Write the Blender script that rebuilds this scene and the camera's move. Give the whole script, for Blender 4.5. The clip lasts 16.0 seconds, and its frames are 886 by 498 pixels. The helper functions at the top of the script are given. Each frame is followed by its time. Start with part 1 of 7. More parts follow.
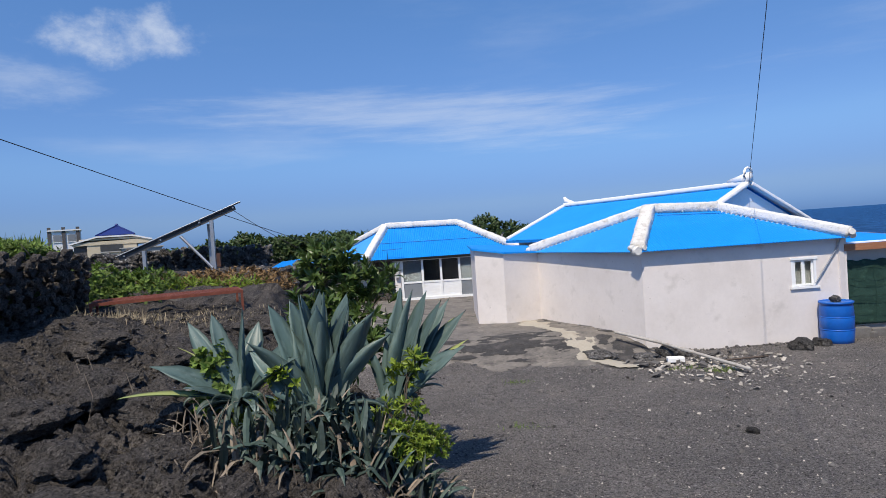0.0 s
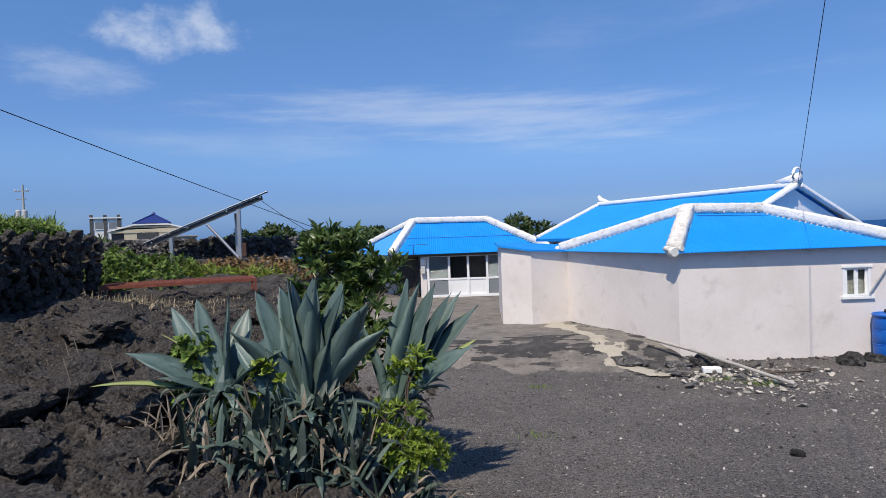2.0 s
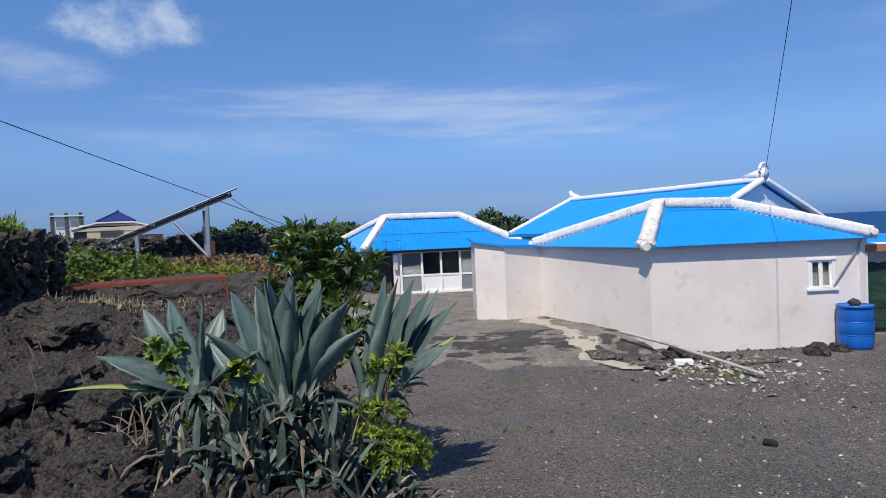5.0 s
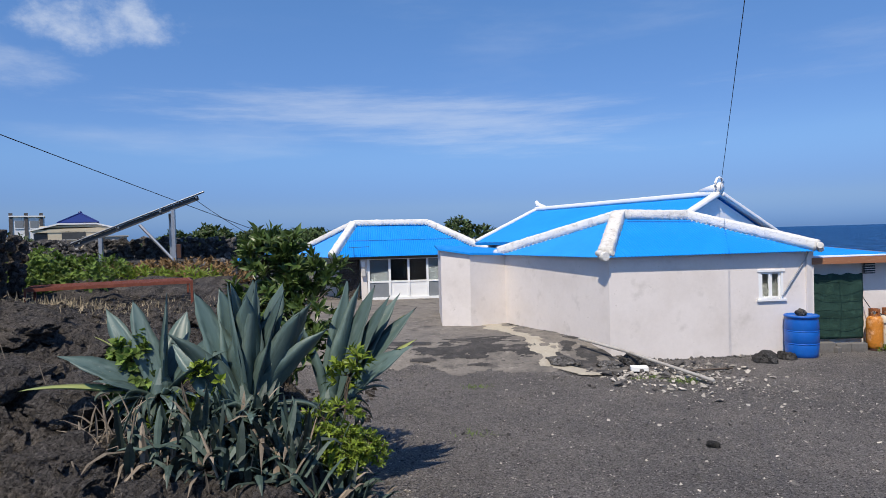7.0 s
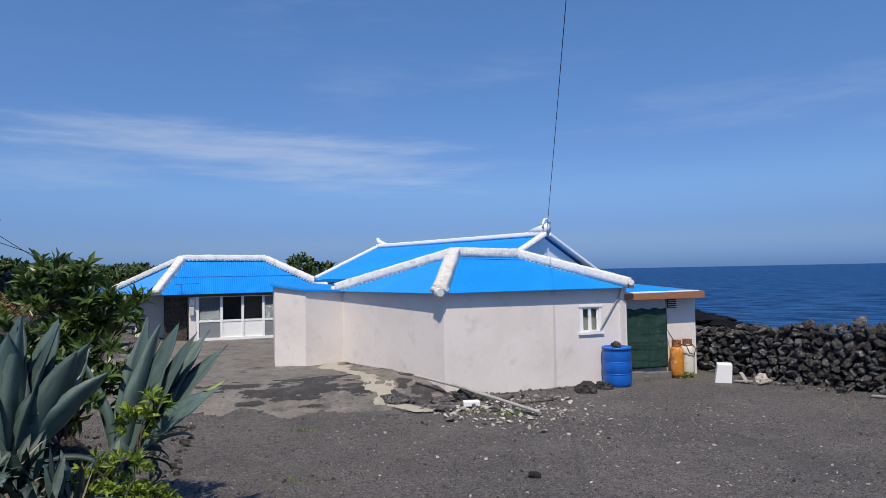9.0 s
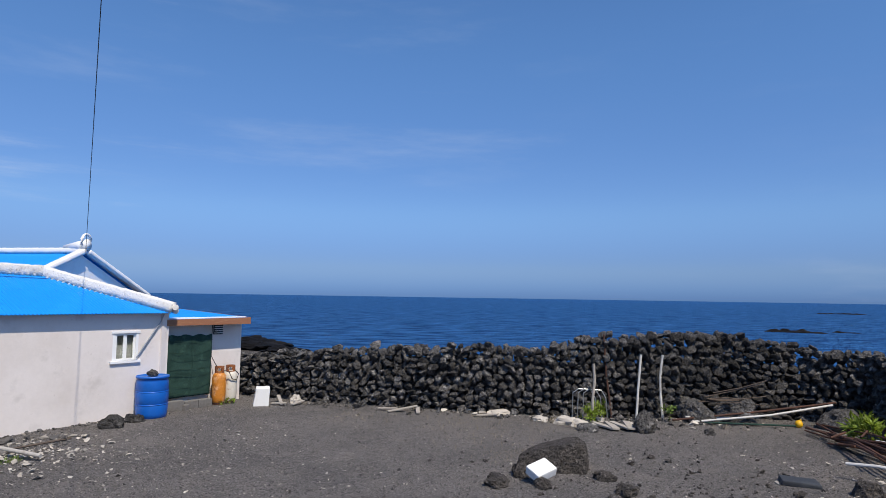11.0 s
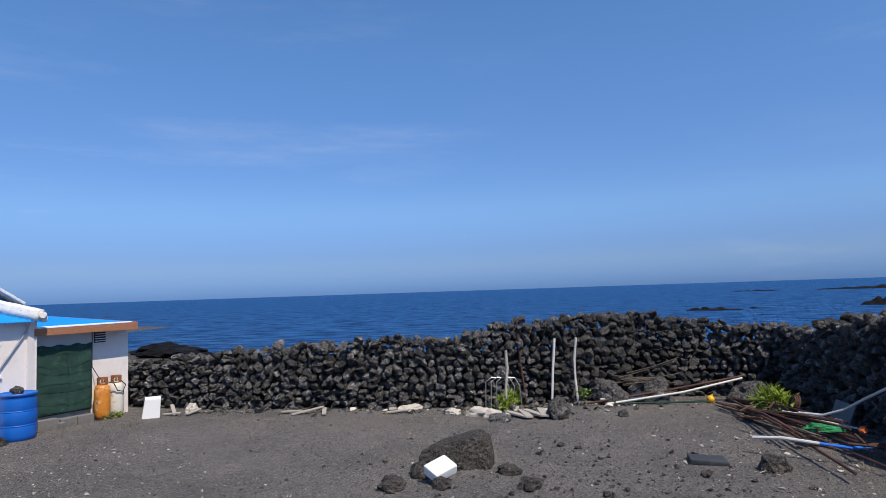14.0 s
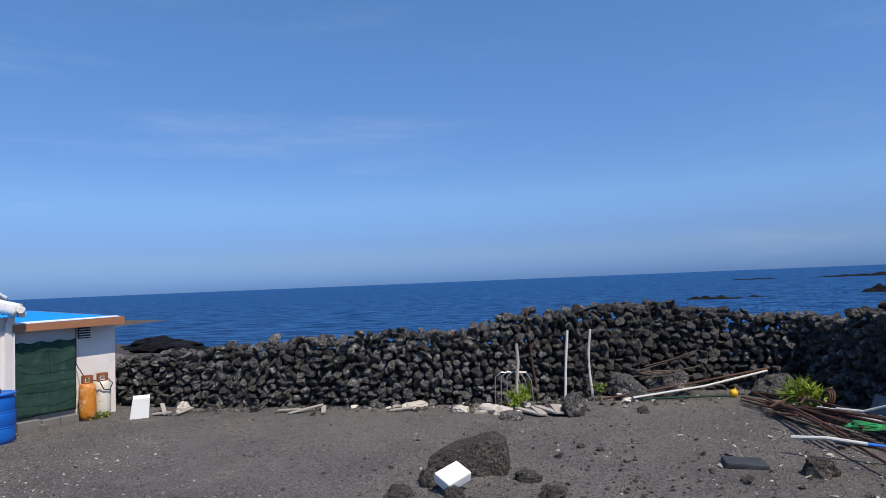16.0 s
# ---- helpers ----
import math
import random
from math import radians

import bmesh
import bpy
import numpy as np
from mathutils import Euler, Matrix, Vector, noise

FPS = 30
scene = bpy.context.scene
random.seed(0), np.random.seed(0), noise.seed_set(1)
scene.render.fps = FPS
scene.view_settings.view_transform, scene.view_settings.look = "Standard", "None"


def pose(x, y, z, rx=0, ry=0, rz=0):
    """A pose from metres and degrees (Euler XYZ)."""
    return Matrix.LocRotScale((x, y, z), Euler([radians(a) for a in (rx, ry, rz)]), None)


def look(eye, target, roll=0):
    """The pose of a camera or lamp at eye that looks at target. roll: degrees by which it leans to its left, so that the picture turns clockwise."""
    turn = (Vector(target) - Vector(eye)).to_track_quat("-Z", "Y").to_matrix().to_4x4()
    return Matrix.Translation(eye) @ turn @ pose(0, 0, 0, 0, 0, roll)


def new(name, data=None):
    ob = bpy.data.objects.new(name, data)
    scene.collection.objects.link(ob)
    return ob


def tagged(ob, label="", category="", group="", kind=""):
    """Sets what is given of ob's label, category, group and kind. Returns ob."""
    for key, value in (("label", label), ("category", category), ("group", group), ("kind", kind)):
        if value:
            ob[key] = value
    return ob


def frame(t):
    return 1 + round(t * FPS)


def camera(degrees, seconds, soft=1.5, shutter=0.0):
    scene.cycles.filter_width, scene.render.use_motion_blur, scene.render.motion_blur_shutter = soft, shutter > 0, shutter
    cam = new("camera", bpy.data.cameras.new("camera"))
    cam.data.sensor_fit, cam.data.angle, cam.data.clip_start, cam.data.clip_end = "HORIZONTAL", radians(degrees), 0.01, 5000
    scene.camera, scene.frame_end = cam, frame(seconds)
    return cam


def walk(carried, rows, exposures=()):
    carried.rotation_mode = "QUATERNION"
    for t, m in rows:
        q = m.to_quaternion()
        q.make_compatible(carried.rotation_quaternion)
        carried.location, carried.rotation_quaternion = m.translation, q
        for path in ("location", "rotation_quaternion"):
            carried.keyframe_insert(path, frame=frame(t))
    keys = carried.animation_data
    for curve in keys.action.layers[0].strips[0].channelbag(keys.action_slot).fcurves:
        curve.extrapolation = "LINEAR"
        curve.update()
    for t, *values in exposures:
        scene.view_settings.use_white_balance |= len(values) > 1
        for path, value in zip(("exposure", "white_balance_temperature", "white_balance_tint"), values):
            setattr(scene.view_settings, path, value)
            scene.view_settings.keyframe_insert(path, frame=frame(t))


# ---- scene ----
cam = camera(70.2, 16.0, soft=0.35)
PATH = [
    (0, (1.086, -1.090, 3.036), (-0.684, -0.162, 2.987), -3.92),
    (0.5, (1.033, -0.862, 2.958), (-0.732, 0.077, 2.921), -3.67),
    (1, (0.816, -0.738, 2.879), (-0.971, 0.155, 2.790), -2.74),
    (1.5, (0.622, -0.635, 2.875), (-1.183, 0.224, 2.793), -3.63),
    (2, (0.589, -0.567, 2.887), (-1.229, 0.265, 2.842), -2.11),
    (2.5, (0.545, -0.621, 2.870), (-1.285, 0.183, 2.814), -2.45),
    (3, (0.532, -0.649, 2.893), (-1.295, 0.161, 2.811), -2.75),
    (3.5, (0.523, -0.656, 2.889), (-1.296, 0.173, 2.809), -2.26),
    (4, (0.504, -0.629, 2.886), (-1.287, 0.258, 2.799), -2.91),
    (4.5, (0.517, -0.620, 2.875), (-1.260, 0.293, 2.788), -2.21),
    (5, (0.504, -0.615, 2.897), (-1.274, 0.300, 2.835), -2.52),
    (5.2, (0.510, -0.594, 2.901), (-1.240, 0.373, 2.857), -2.30),
    (7.3, (0.847, -0.643, 2.902), (-0.877, 0.369, 2.860), -1.27),
    (7.5, (0.875, -0.488, 2.877), (-0.762, 0.662, 2.860), -0.20),
    (8, (0.867, -0.293, 2.824), (-0.361, 1.284, 2.881), 1.43),
    (8.5, (0.857, -0.359, 2.861), (-0.433, 1.169, 2.905), -2.40),
    (9, (0.770, -0.293, 2.818), (-0.674, 1.089, 2.888), -1.13),
    (9.5, (0.945, -0.226, 2.816), (-0.271, 1.359, 2.917), 0.84),
    (9.7, (0.995, -0.153, 2.822), (0.047, 1.601, 2.982), 3.56),
    (10, (0.952, -0.088, 2.855), (0.400, 1.830, 2.986), 1.73),
    (10.1, (0.878, -0.116, 2.845), (0.440, 1.831, 2.969), 0.63),
    (10.2, (0.903, -0.120, 2.818), (0.558, 1.844, 2.969), 1.03),
    (12.3, (2.319, 0.361, 2.792), (1.994, 2.330, 2.927), 0.65),
    (12.5, (2.277, 0.380, 2.732), (1.952, 2.350, 2.850), 0.08),
    (13, (2.028, 0.639, 2.704), (1.733, 2.615, 2.796), -1.08),
    (13.5, (2.023, 0.744, 2.688), (1.857, 2.736, 2.774), -1.93),
    (14, (2.071, 0.951, 2.685), (1.944, 2.942, 2.817), -1.89),
    (14.5, (1.948, 1.079, 2.647), (1.866, 3.071, 2.803), -0.88),
    (15, (1.811, 1.264, 2.662), (1.768, 3.256, 2.836), -2.11),
    (15.5, (1.841, 1.606, 2.652), (1.788, 3.601, 2.778), -2.92),
    (16, (1.854, 1.819, 2.669), (1.732, 3.813, 2.772), -2.35),
]
walk(cam, [(t, look(eye, target, roll)) for t, eye, target, roll in PATH], [(0.0, 0.0), (7.3, 0.0), (8.5, -0.18), (9.2, -0.15), (10.2, -0.08), (12.4, 0.0), (14.5, 0.07), (16.0, 0.05)])

# ---------------------------------------------------------------- world and light
SUN_TO = Vector((0.636, -0.771, 1.54)).normalized()
EXPOSURE = 0.0
scene.view_settings.exposure = EXPOSURE

world = bpy.data.worlds.new("world")
scene.world = world
world.use_nodes = True
wn, wl = world.node_tree.nodes, world.node_tree.links
wn.clear()
w_out = wn.new("ShaderNodeOutputWorld")
w_bg = wn.new("ShaderNodeBackground")
w_sky = wn.new("ShaderNodeTexSky")
w_sky.sky_type = "NISHITA"
w_sky.sun_disc = False
w_sky.sun_elevation = math.asin(SUN_TO.z)
w_sky.sun_rotation = math.atan2(SUN_TO.x, SUN_TO.y)
w_sky.air_density, w_sky.dust_density, w_sky.ozone_density, w_sky.altitude = 1.0, 0.5, 3.0, 10
w_bg.inputs["Strength"].default_value = 0.15
w_geo = wn.new("ShaderNodeTexCoord")


def wmath(op, a, b=None, clamp=False):
    n = wn.new("ShaderNodeMath")
    n.operation, n.use_clamp = op, clamp
    for i, v in enumerate((a, b)):
        if v is None:
            continue
        if isinstance(v, (int, float)):
            n.inputs[i].default_value = v
        else:
            wl.new(v, n.inputs[i])
    return n.outputs[0]


def wnoise(scale, detail, rough, stretch, shift=(0, 0, 0), turn=0.0):
    m = wn.new("ShaderNodeMapping")
    m.inputs["Scale"].default_value = stretch
    m.inputs["Location"].default_value = shift
    m.inputs["Rotation"].default_value = (0, 0, turn)
    wl.new(w_geo.outputs["Generated"], m.inputs["Vector"])
    n = wn.new("ShaderNodeTexNoise")
    n.inputs["Scale"].default_value, n.inputs["Detail"].default_value, n.inputs["Roughness"].default_value = scale, detail, rough
    wl.new(m.outputs[0], n.inputs["Vector"])
    return n.outputs["Fac"]


def wramp(v, lo, hi):
    n = wn.new("ShaderNodeMapRange")
    n.interpolation_type = "SMOOTHSTEP"
    n.inputs["From Min"].default_value, n.inputs["From Max"].default_value = lo, hi
    wl.new(v, n.inputs["Value"])
    return n.outputs["Result"]


def wnear(direction, inner, outer):
    """1 in a cone round a direction of the sky, 0 outside."""
    d = wn.new("ShaderNodeVectorMath")
    d.operation = "DOT_PRODUCT"
    d.inputs[1].default_value = Vector(direction).normalized()
    wl.new(w_geo.outputs["Generated"], d.inputs[0])
    return wramp(d.outputs["Value"], math.cos(radians(outer)), math.cos(radians(inner)))


def sky_way(azimuth, height):
    """Direction of the sky: azimuth from +y towards +x, both in degrees."""
    a, h = radians(azimuth), radians(height)
    return (math.sin(a) * math.cos(h), math.cos(a) * math.cos(h), math.sin(h))


# thin cirrus, long and low, over the whole sky, and one cumulus puff
cirrus = wmath("MULTIPLY", wramp(wnoise(3.0, 7, 0.6, (1, 1, 5.0)), 0.50, 0.78), wramp(wnoise(1.4, 3, 0.5, (1, 1, 2.5), (3, 1, 0)), 0.38, 0.66))


def patch(azimuth, height, wide, tall, fac, lo, hi, lean=0.0, soft=0.5):
    """Cloud in one stretch of sky, wide and tall in degrees, frayed at its edge by the noise itself."""
    a = radians(azimuth)
    across = wn.new("ShaderNodeVectorMath")
    across.operation = "DOT_PRODUCT"
    across.inputs[1].default_value = (math.cos(a), -math.sin(a), 0)
    wl.new(w_geo.outputs["Generated"], across.inputs[0])
    x = wmath("DIVIDE", across.outputs["Value"], math.sin(radians(wide)))
    up = wmath("SUBTRACT", w_up, wmath("MULTIPLY", across.outputs["Value"], lean))
    y = wmath("DIVIDE", wmath("SUBTRACT", up, math.sin(radians(height))), math.sin(radians(tall)))
    r = wmath("SQRT", wmath("ADD", wmath("MULTIPLY", x, x), wmath("MULTIPLY", y, y)))
    fade = wmath("MULTIPLY", wramp(r, 0.1, 1.3), -soft)
    front = wnear(sky_way(azimuth, height), 30, 60)
    return wmath("MULTIPLY", wramp(wmath("ADD", fac, fade), lo, hi), front)


w_sep = wn.new("ShaderNodeSeparateXYZ")
wl.new(w_geo.outputs["Generated"], w_sep.inputs[0])
w_up = w_sep.outputs["Z"]
band = patch(-62, 10.2, 30, 4.2, wnoise(2.6, 11, 0.66, (1, 1, 10.0), (0.3, 0, 0.4)), 0.26, 0.70, -0.03, 0.36)
band2 = patch(-16, 13, 22, 3.6, wnoise(3.0, 9, 0.66, (1, 1, 7.0), (1.3, 0, 0.2)), 0.28, 0.70, 0.0, 0.36)
puff = patch(-87.4, 17.5, 7.8, 3.6, wnoise(9, 10, 0.62, (1, 1, 1.5)), 0.24, 0.56)
puff2 = patch(-95, 13.2, 7, 2.4, wnoise(6, 9, 0.66, (1, 1, 3.2), (1, 0, 0)), 0.24, 0.66, 0.0, 0.40)
haze = patch(-82, 8.5, 16, 2.2, wnoise(3, 6, 0.55, (1, 1, 6), (2, 0, 0)), 0.26, 0.66, 0.0, 0.38)
cloud = wmath("ADD", wmath("MULTIPLY", cirrus, 0.10), wmath("MULTIPLY", band, 0.40))
cloud = wmath("ADD", cloud, wmath("MULTIPLY", band2, 0.14))
cloud = wmath("ADD", cloud, wmath("MULTIPLY", haze, 0.22))
cloud = wmath("ADD", cloud, wmath("MULTIPLY", puff, 0.60))
cloud = wmath("ADD", cloud, wmath("MULTIPLY", puff2, 0.3), True)
w_mix = wn.new("ShaderNodeMix")
w_mix.data_type = "RGBA"
wl.new(cloud, w_mix.inputs["Factor"])
w_tint = wn.new("ShaderNodeMix")
w_tint.data_type, w_tint.blend_type = "RGBA", "MULTIPLY"
w_tint.inputs["Factor"].default_value = 1.0
wl.new(w_sky.outputs[0], w_tint.inputs["A"])
w_hue = wn.new("ShaderNodeValToRGB")
w_hue.color_ramp.interpolation = "EASE"
for stop, hue in zip((0.0, 0.05, 0.14, 0.42), ((0.185, 0.35, 0.86), (0.285, 0.40, 0.73), (0.44, 0.58, 0.83), (0.53, 0.75, 0.98))):
    el = w_hue.color_ramp.elements[0] if stop == 0 else w_hue.color_ramp.elements.new(stop)
    el.color = (*hue, 1)
w_hue.color_ramp.elements[-1].color = (0.46, 0.72, 1.0, 1)
wl.new(w_sep.outputs["Z"], w_hue.inputs[0])
wl.new(w_hue.outputs[0], w_tint.inputs["B"])
wl.new(w_tint.outputs["Result"], w_mix.inputs["A"])
w_mix.inputs["B"].default_value = (5.0, 5.4, 6.0, 1)
wl.new(w_mix.outputs["Result"], w_bg.inputs["Color"])
wl.new(w_bg.outputs[0], w_out.inputs[0])

sun = new("sun", bpy.data.lights.new("sun", "SUN"))
sun.data.energy, sun.data.angle, sun.data.color = 4.7, radians(0.55), (1.0, 0.89, 0.74)
sun.matrix_world = look((0, 0, 0), -SUN_TO) @ Matrix.Identity(4)

# ---------------------------------------------------------------- frames of reference and mesh helpers
# the yard's own frame: u across, v away from the mound, z up
G = pose(1.0, -0.85, 0, 0, 0, 63.13)


def to_uv(x, y):
    p = G.inverted() @ Vector((x, y, 0))
    return p.x, p.y


def smooth(a, b, x):
    t = min(1, max(0, (x - a) / (b - a)))
    return t * t * (3 - 2 * t)


def lerp_table(rows, x):
    if x <= rows[0][0]:
        return rows[0][1]
    for (x0, y0), (x1, y1) in zip(rows, rows[1:]):
        if x <= x1:
            return y0 + (y1 - y0) * (x - x0) / (x1 - x0)
    return rows[-1][1]


def mesh_of(name, bm, material, shade=False):
    me = bpy.data.meshes.new(name)
    bmesh.ops.recalc_face_normals(bm, faces=bm.faces)
    bm.to_mesh(me)
    bm.free()
    if material:
        me.materials.append(material)
    if shade:
        me.polygons.foreach_set("use_smooth", [True] * len(me.polygons))
    return me


def thing(name, u, v, z, turn=0.0, label="", category="", group="", kind="", rx=0, ry=0):
    """An Empty at the base of a thing, in the yard's frame."""
    ob = new(name)
    ob.empty_display_size = 0.2
    ob.matrix_world = G @ pose(u, v, z, rx, ry, turn)
    return tagged(ob, label, category, group, kind)


def part(name, bm, material, parent, label="", shade=False, at=None):
    """One mesh object under a thing or a part."""
    ob = new(name, bm if isinstance(bm, bpy.types.Mesh) else mesh_of(name, bm, material, shade))
    ob.parent = parent
    if at is not None:
        ob.matrix_basis = at
    return tagged(ob, label)


def solo(name, bm, material, label="", category="", group="", kind="", shade=False, at=None):
    """A thing of one mesh, in the yard's frame."""
    ob = new(name, bm if isinstance(bm, bpy.types.Mesh) else mesh_of(name, bm, material, shade))
    ob.matrix_world = G if at is None else G @ at
    return tagged(ob, label, category, group, kind)


def box(bm, x0, y0, z0, x1, y1, z1, bevel=0.0):
    ret = bmesh.ops.create_cube(bm, size=1)
    vs = ret["verts"]
    bmesh.ops.scale(bm, vec=(x1 - x0, y1 - y0, z1 - z0), verts=vs)
    bmesh.ops.translate(bm, vec=((x0 + x1) / 2, (y0 + y1) / 2, (z0 + z1) / 2), verts=vs)
    if bevel:
        es = list({e for v in vs for e in v.link_edges})
        bmesh.ops.bevel(bm, geom=es, offset=bevel, segments=2, affect="EDGES", profile=0.6)
    return bm


def new_box(*a, **k):
    return box(bmesh.new(), *a, **k)


def frame_along(d):
    d = d.normalized()
    side = d.cross(Vector((0, 0, 1)))
    if side.length < 1e-4:
        side = Vector((1, 0, 0))
    side.normalize()
    return d, side, side.cross(d)


def tube(bm, pts, radius, sides=8, caps=True):
    """A round tube along points; radius a number or one per point."""
    pts = [Vector(p) for p in pts]
    rings = []
    for i, p in enumerate(pts):
        d = (pts[min(i + 1, len(pts) - 1)] - pts[max(i - 1, 0)])
        _, s, n = frame_along(d)
        r = radius[i] if isinstance(radius, (list, tuple)) else radius
        rings.append([bm.verts.new(p + r * (math.cos(2 * math.pi * k / sides) * s + math.sin(2 * math.pi * k / sides) * n)) for k in range(sides)])
    for a, b in zip(rings, rings[1:]):
        for k in range(sides):
            bm.faces.new((a[k], a[(k + 1) % sides], b[(k + 1) % sides], b[k]))
    if caps:
        bm.faces.new(rings[0][::-1])
        bm.faces.new(rings[-1])
    return bm


def lathe(bm, rows, sides=24):
    """A turned body from (radius, height) rows."""
    rings = [[bm.verts.new((r * math.cos(2 * math.pi * k / sides), r * math.sin(2 * math.pi * k / sides), z)) for k in range(sides)] for r, z in rows]
    for a, b in zip(rings, rings[1:]):
        for k in range(sides):
            bm.faces.new((a[k], a[(k + 1) % sides], b[(k + 1) % sides], b[k]))
    bm.faces.new(rings[0][::-1])
    bm.faces.new(rings[-1])
    return bm


def prism(bm, plan, z0, z1):
    """An upright prism over a plan polygon; z1 a number or one per corner."""
    tops = z1 if isinstance(z1, (list, tuple)) else [z1] * len(plan)
    lo = [bm.verts.new((x, y, z0)) for x, y in plan]
    hi = [bm.verts.new((x, y, z)) for (x, y), z in zip(plan, tops)]
    n = len(plan)
    bm.faces.new(lo[::-1])
    bm.faces.new(hi)
    for i in range(n):
        bm.faces.new((lo[i], lo[(i + 1) % n], hi[(i + 1) % n], hi[i]))
    return bm


def wall_run(bm, a, b, z0, z1, thick, holes=()):
    """A straight wall from plan point a to b, its outer face on the line, thickness to the left of a-b, with openings (s0, s1, h0, h1)."""
    a, b = Vector(a), Vector(b)
    d = (b - a).normalized()
    n = Vector((-d.y, d.x))
    length = (b - a).length
    cuts = sorted({0.0, length, *[s for h in holes for s in h[:2]]})
    for s0, s1 in zip(cuts, cuts[1:]):
        spans = [(z0, z1)]
        for h in holes:
            if h[0] <= s0 + 1e-6 and s1 <= h[1] + 1e-6:
                spans = [(z0, h[2]), (h[3], z1)]
        for lo, hi in spans:
            p, q = a + d * s0, a + d * s1
            prism(bm, [tuple(p), tuple(q), tuple(q + n * thick), tuple(p + n * thick)], lo, hi)
    return bm


# ---------------------------------------------------------------- materials
def material(name, color, rough=0.8, metal=0.0, spots=(), grain=0.0, grain_scale=40, bump=0.0, bump_scale=40, bump_detail=6, spec=0.5,
             per_object=0.0, per_island=0.0, stretch=(1, 1, 1), translucent=0.0):
    """A surface: a base colour, spots of (colour, scale, from, to, strength), fine grain in value, and relief."""
    m = bpy.data.materials.new(name)
    m.use_nodes = True
    nd, lk = m.node_tree.nodes, m.node_tree.links
    b = nd["Principled BSDF"]
    b.inputs["Roughness"].default_value, b.inputs["Metallic"].default_value = rough, metal
    b.inputs["Specular IOR Level"].default_value = spec
    tc = nd.new("ShaderNodeTexCoord")
    mp = nd.new("ShaderNodeMapping")
    mp.inputs["Scale"].default_value = stretch
    lk.new(tc.outputs["Object"], mp.inputs["Vector"])

    def tex(scale, detail=6, rough_=0.6):
        n = nd.new("ShaderNodeTexNoise")
        n.inputs["Scale"].default_value, n.inputs["Detail"].default_value, n.inputs["Roughness"].default_value = scale, detail, rough_
        lk.new(mp.outputs[0], n.inputs["Vector"])
        return n.outputs["Fac"]

    def remap(v, lo, hi, to0=0.0, to1=1.0):
        n = nd.new("ShaderNodeMapRange")
        n.inputs["From Min"].default_value, n.inputs["From Max"].default_value = lo, hi
        n.inputs["To Min"].default_value, n.inputs["To Max"].default_value = to0, to1
        lk.new(v, n.inputs["Value"])
        return n.outputs["Result"]

    rgb = nd.new("ShaderNodeRGB")
    rgb.outputs[0].default_value = (*color, 1)
    col = rgb.outputs[0]
    for c, scale, lo, hi, strength in spots:
        mx = nd.new("ShaderNodeMix")
        mx.data_type = "RGBA"
        lk.new(remap(tex(scale), lo, hi, 0, strength), mx.inputs["Factor"])
        lk.new(col, mx.inputs["A"])
        mx.inputs["B"].default_value = (*c, 1)
        col = mx.outputs["Result"]

    def scaled(col, fac):
        hs = nd.new("ShaderNodeHueSaturation")
        lk.new(col, hs.inputs["Color"])
        lk.new(fac, hs.inputs["Value"])
        return hs.outputs[0]

    if grain:
        col = scaled(col, remap(tex(grain_scale, 8, 0.7), 0.3, 0.7, 1 - grain, 1 + grain))
    if per_object:
        oi = nd.new("ShaderNodeObjectInfo")
        col = scaled(col, remap(oi.outputs["Random"], 0, 1, 1 - per_object, 1 + per_object))
    if per_island:
        gi = nd.new("ShaderNodeNewGeometry")
        col = scaled(col, remap(gi.outputs["Random Per Island"], 0, 1, 1 - per_island, 1 + per_island))
    lk.new(col, b.inputs["Base Color"])
    if bump:
        bp = nd.new("ShaderNodeBump")
        bp.inputs["Strength"].default_value = 1.0
        bp.inputs["Distance"].default_value = bump
        lk.new(tex(bump_scale, bump_detail, 0.65), bp.inputs["Height"])
        lk.new(bp.outputs[0], b.inputs["Normal"])
    if translucent:
        tr = nd.new("ShaderNodeBsdfTranslucent")
        lk.new(col, tr.inputs["Color"])
        ms = nd.new("ShaderNodeMixShader")
        ms.inputs[0].default_value = translucent
        lk.new(b.outputs[0], ms.inputs[1])
        lk.new(tr.outputs[0], ms.inputs[2])
        lk.new(ms.outputs[0], nd["Material Output"].inputs["Surface"])
    return m


M_GRAVEL = material("volcanic_gravel", (0.200, 0.184, 0.172), 0.95, spots=[((0.140, 0.131, 0.126), 0.45, 0.42, 0.62, 0.75), ((0.26, 0.235, 0.212), 1.3, 0.52, 0.7, 0.6),
                    ((0.085, 0.079, 0.077), 6, 0.54, 0.68, 0.55), ((0.34, 0.32, 0.30), 20, 0.56, 0.66, 0.7), ((0.026, 0.025, 0.025), 34, 0.54, 0.62, 0.85), ((0.60, 0.58, 0.54), 55, 0.64, 0.69, 0.9)],
                    grain=0.8, grain_scale=50, bump=0.09, bump_scale=30, bump_detail=10, spec=0.2)
M_LAVA = material("lava_rock", (0.088, 0.079, 0.072), 0.95, spots=[((0.16, 0.142, 0.126), 1.6, 0.50, 0.68, 0.8), ((0.030, 0.027, 0.026), 6, 0.52, 0.64, 0.6),
                  ((0.20, 0.18, 0.16), 18, 0.56, 0.68, 0.7), ((0.016, 0.015, 0.015), 30, 0.54, 0.62, 0.8), ((0.30, 0.27, 0.24), 48, 0.66, 0.72, 0.6)], grain=0.7, grain_scale=34, bump=0.12, bump_scale=22, bump_detail=14, spec=0.2)
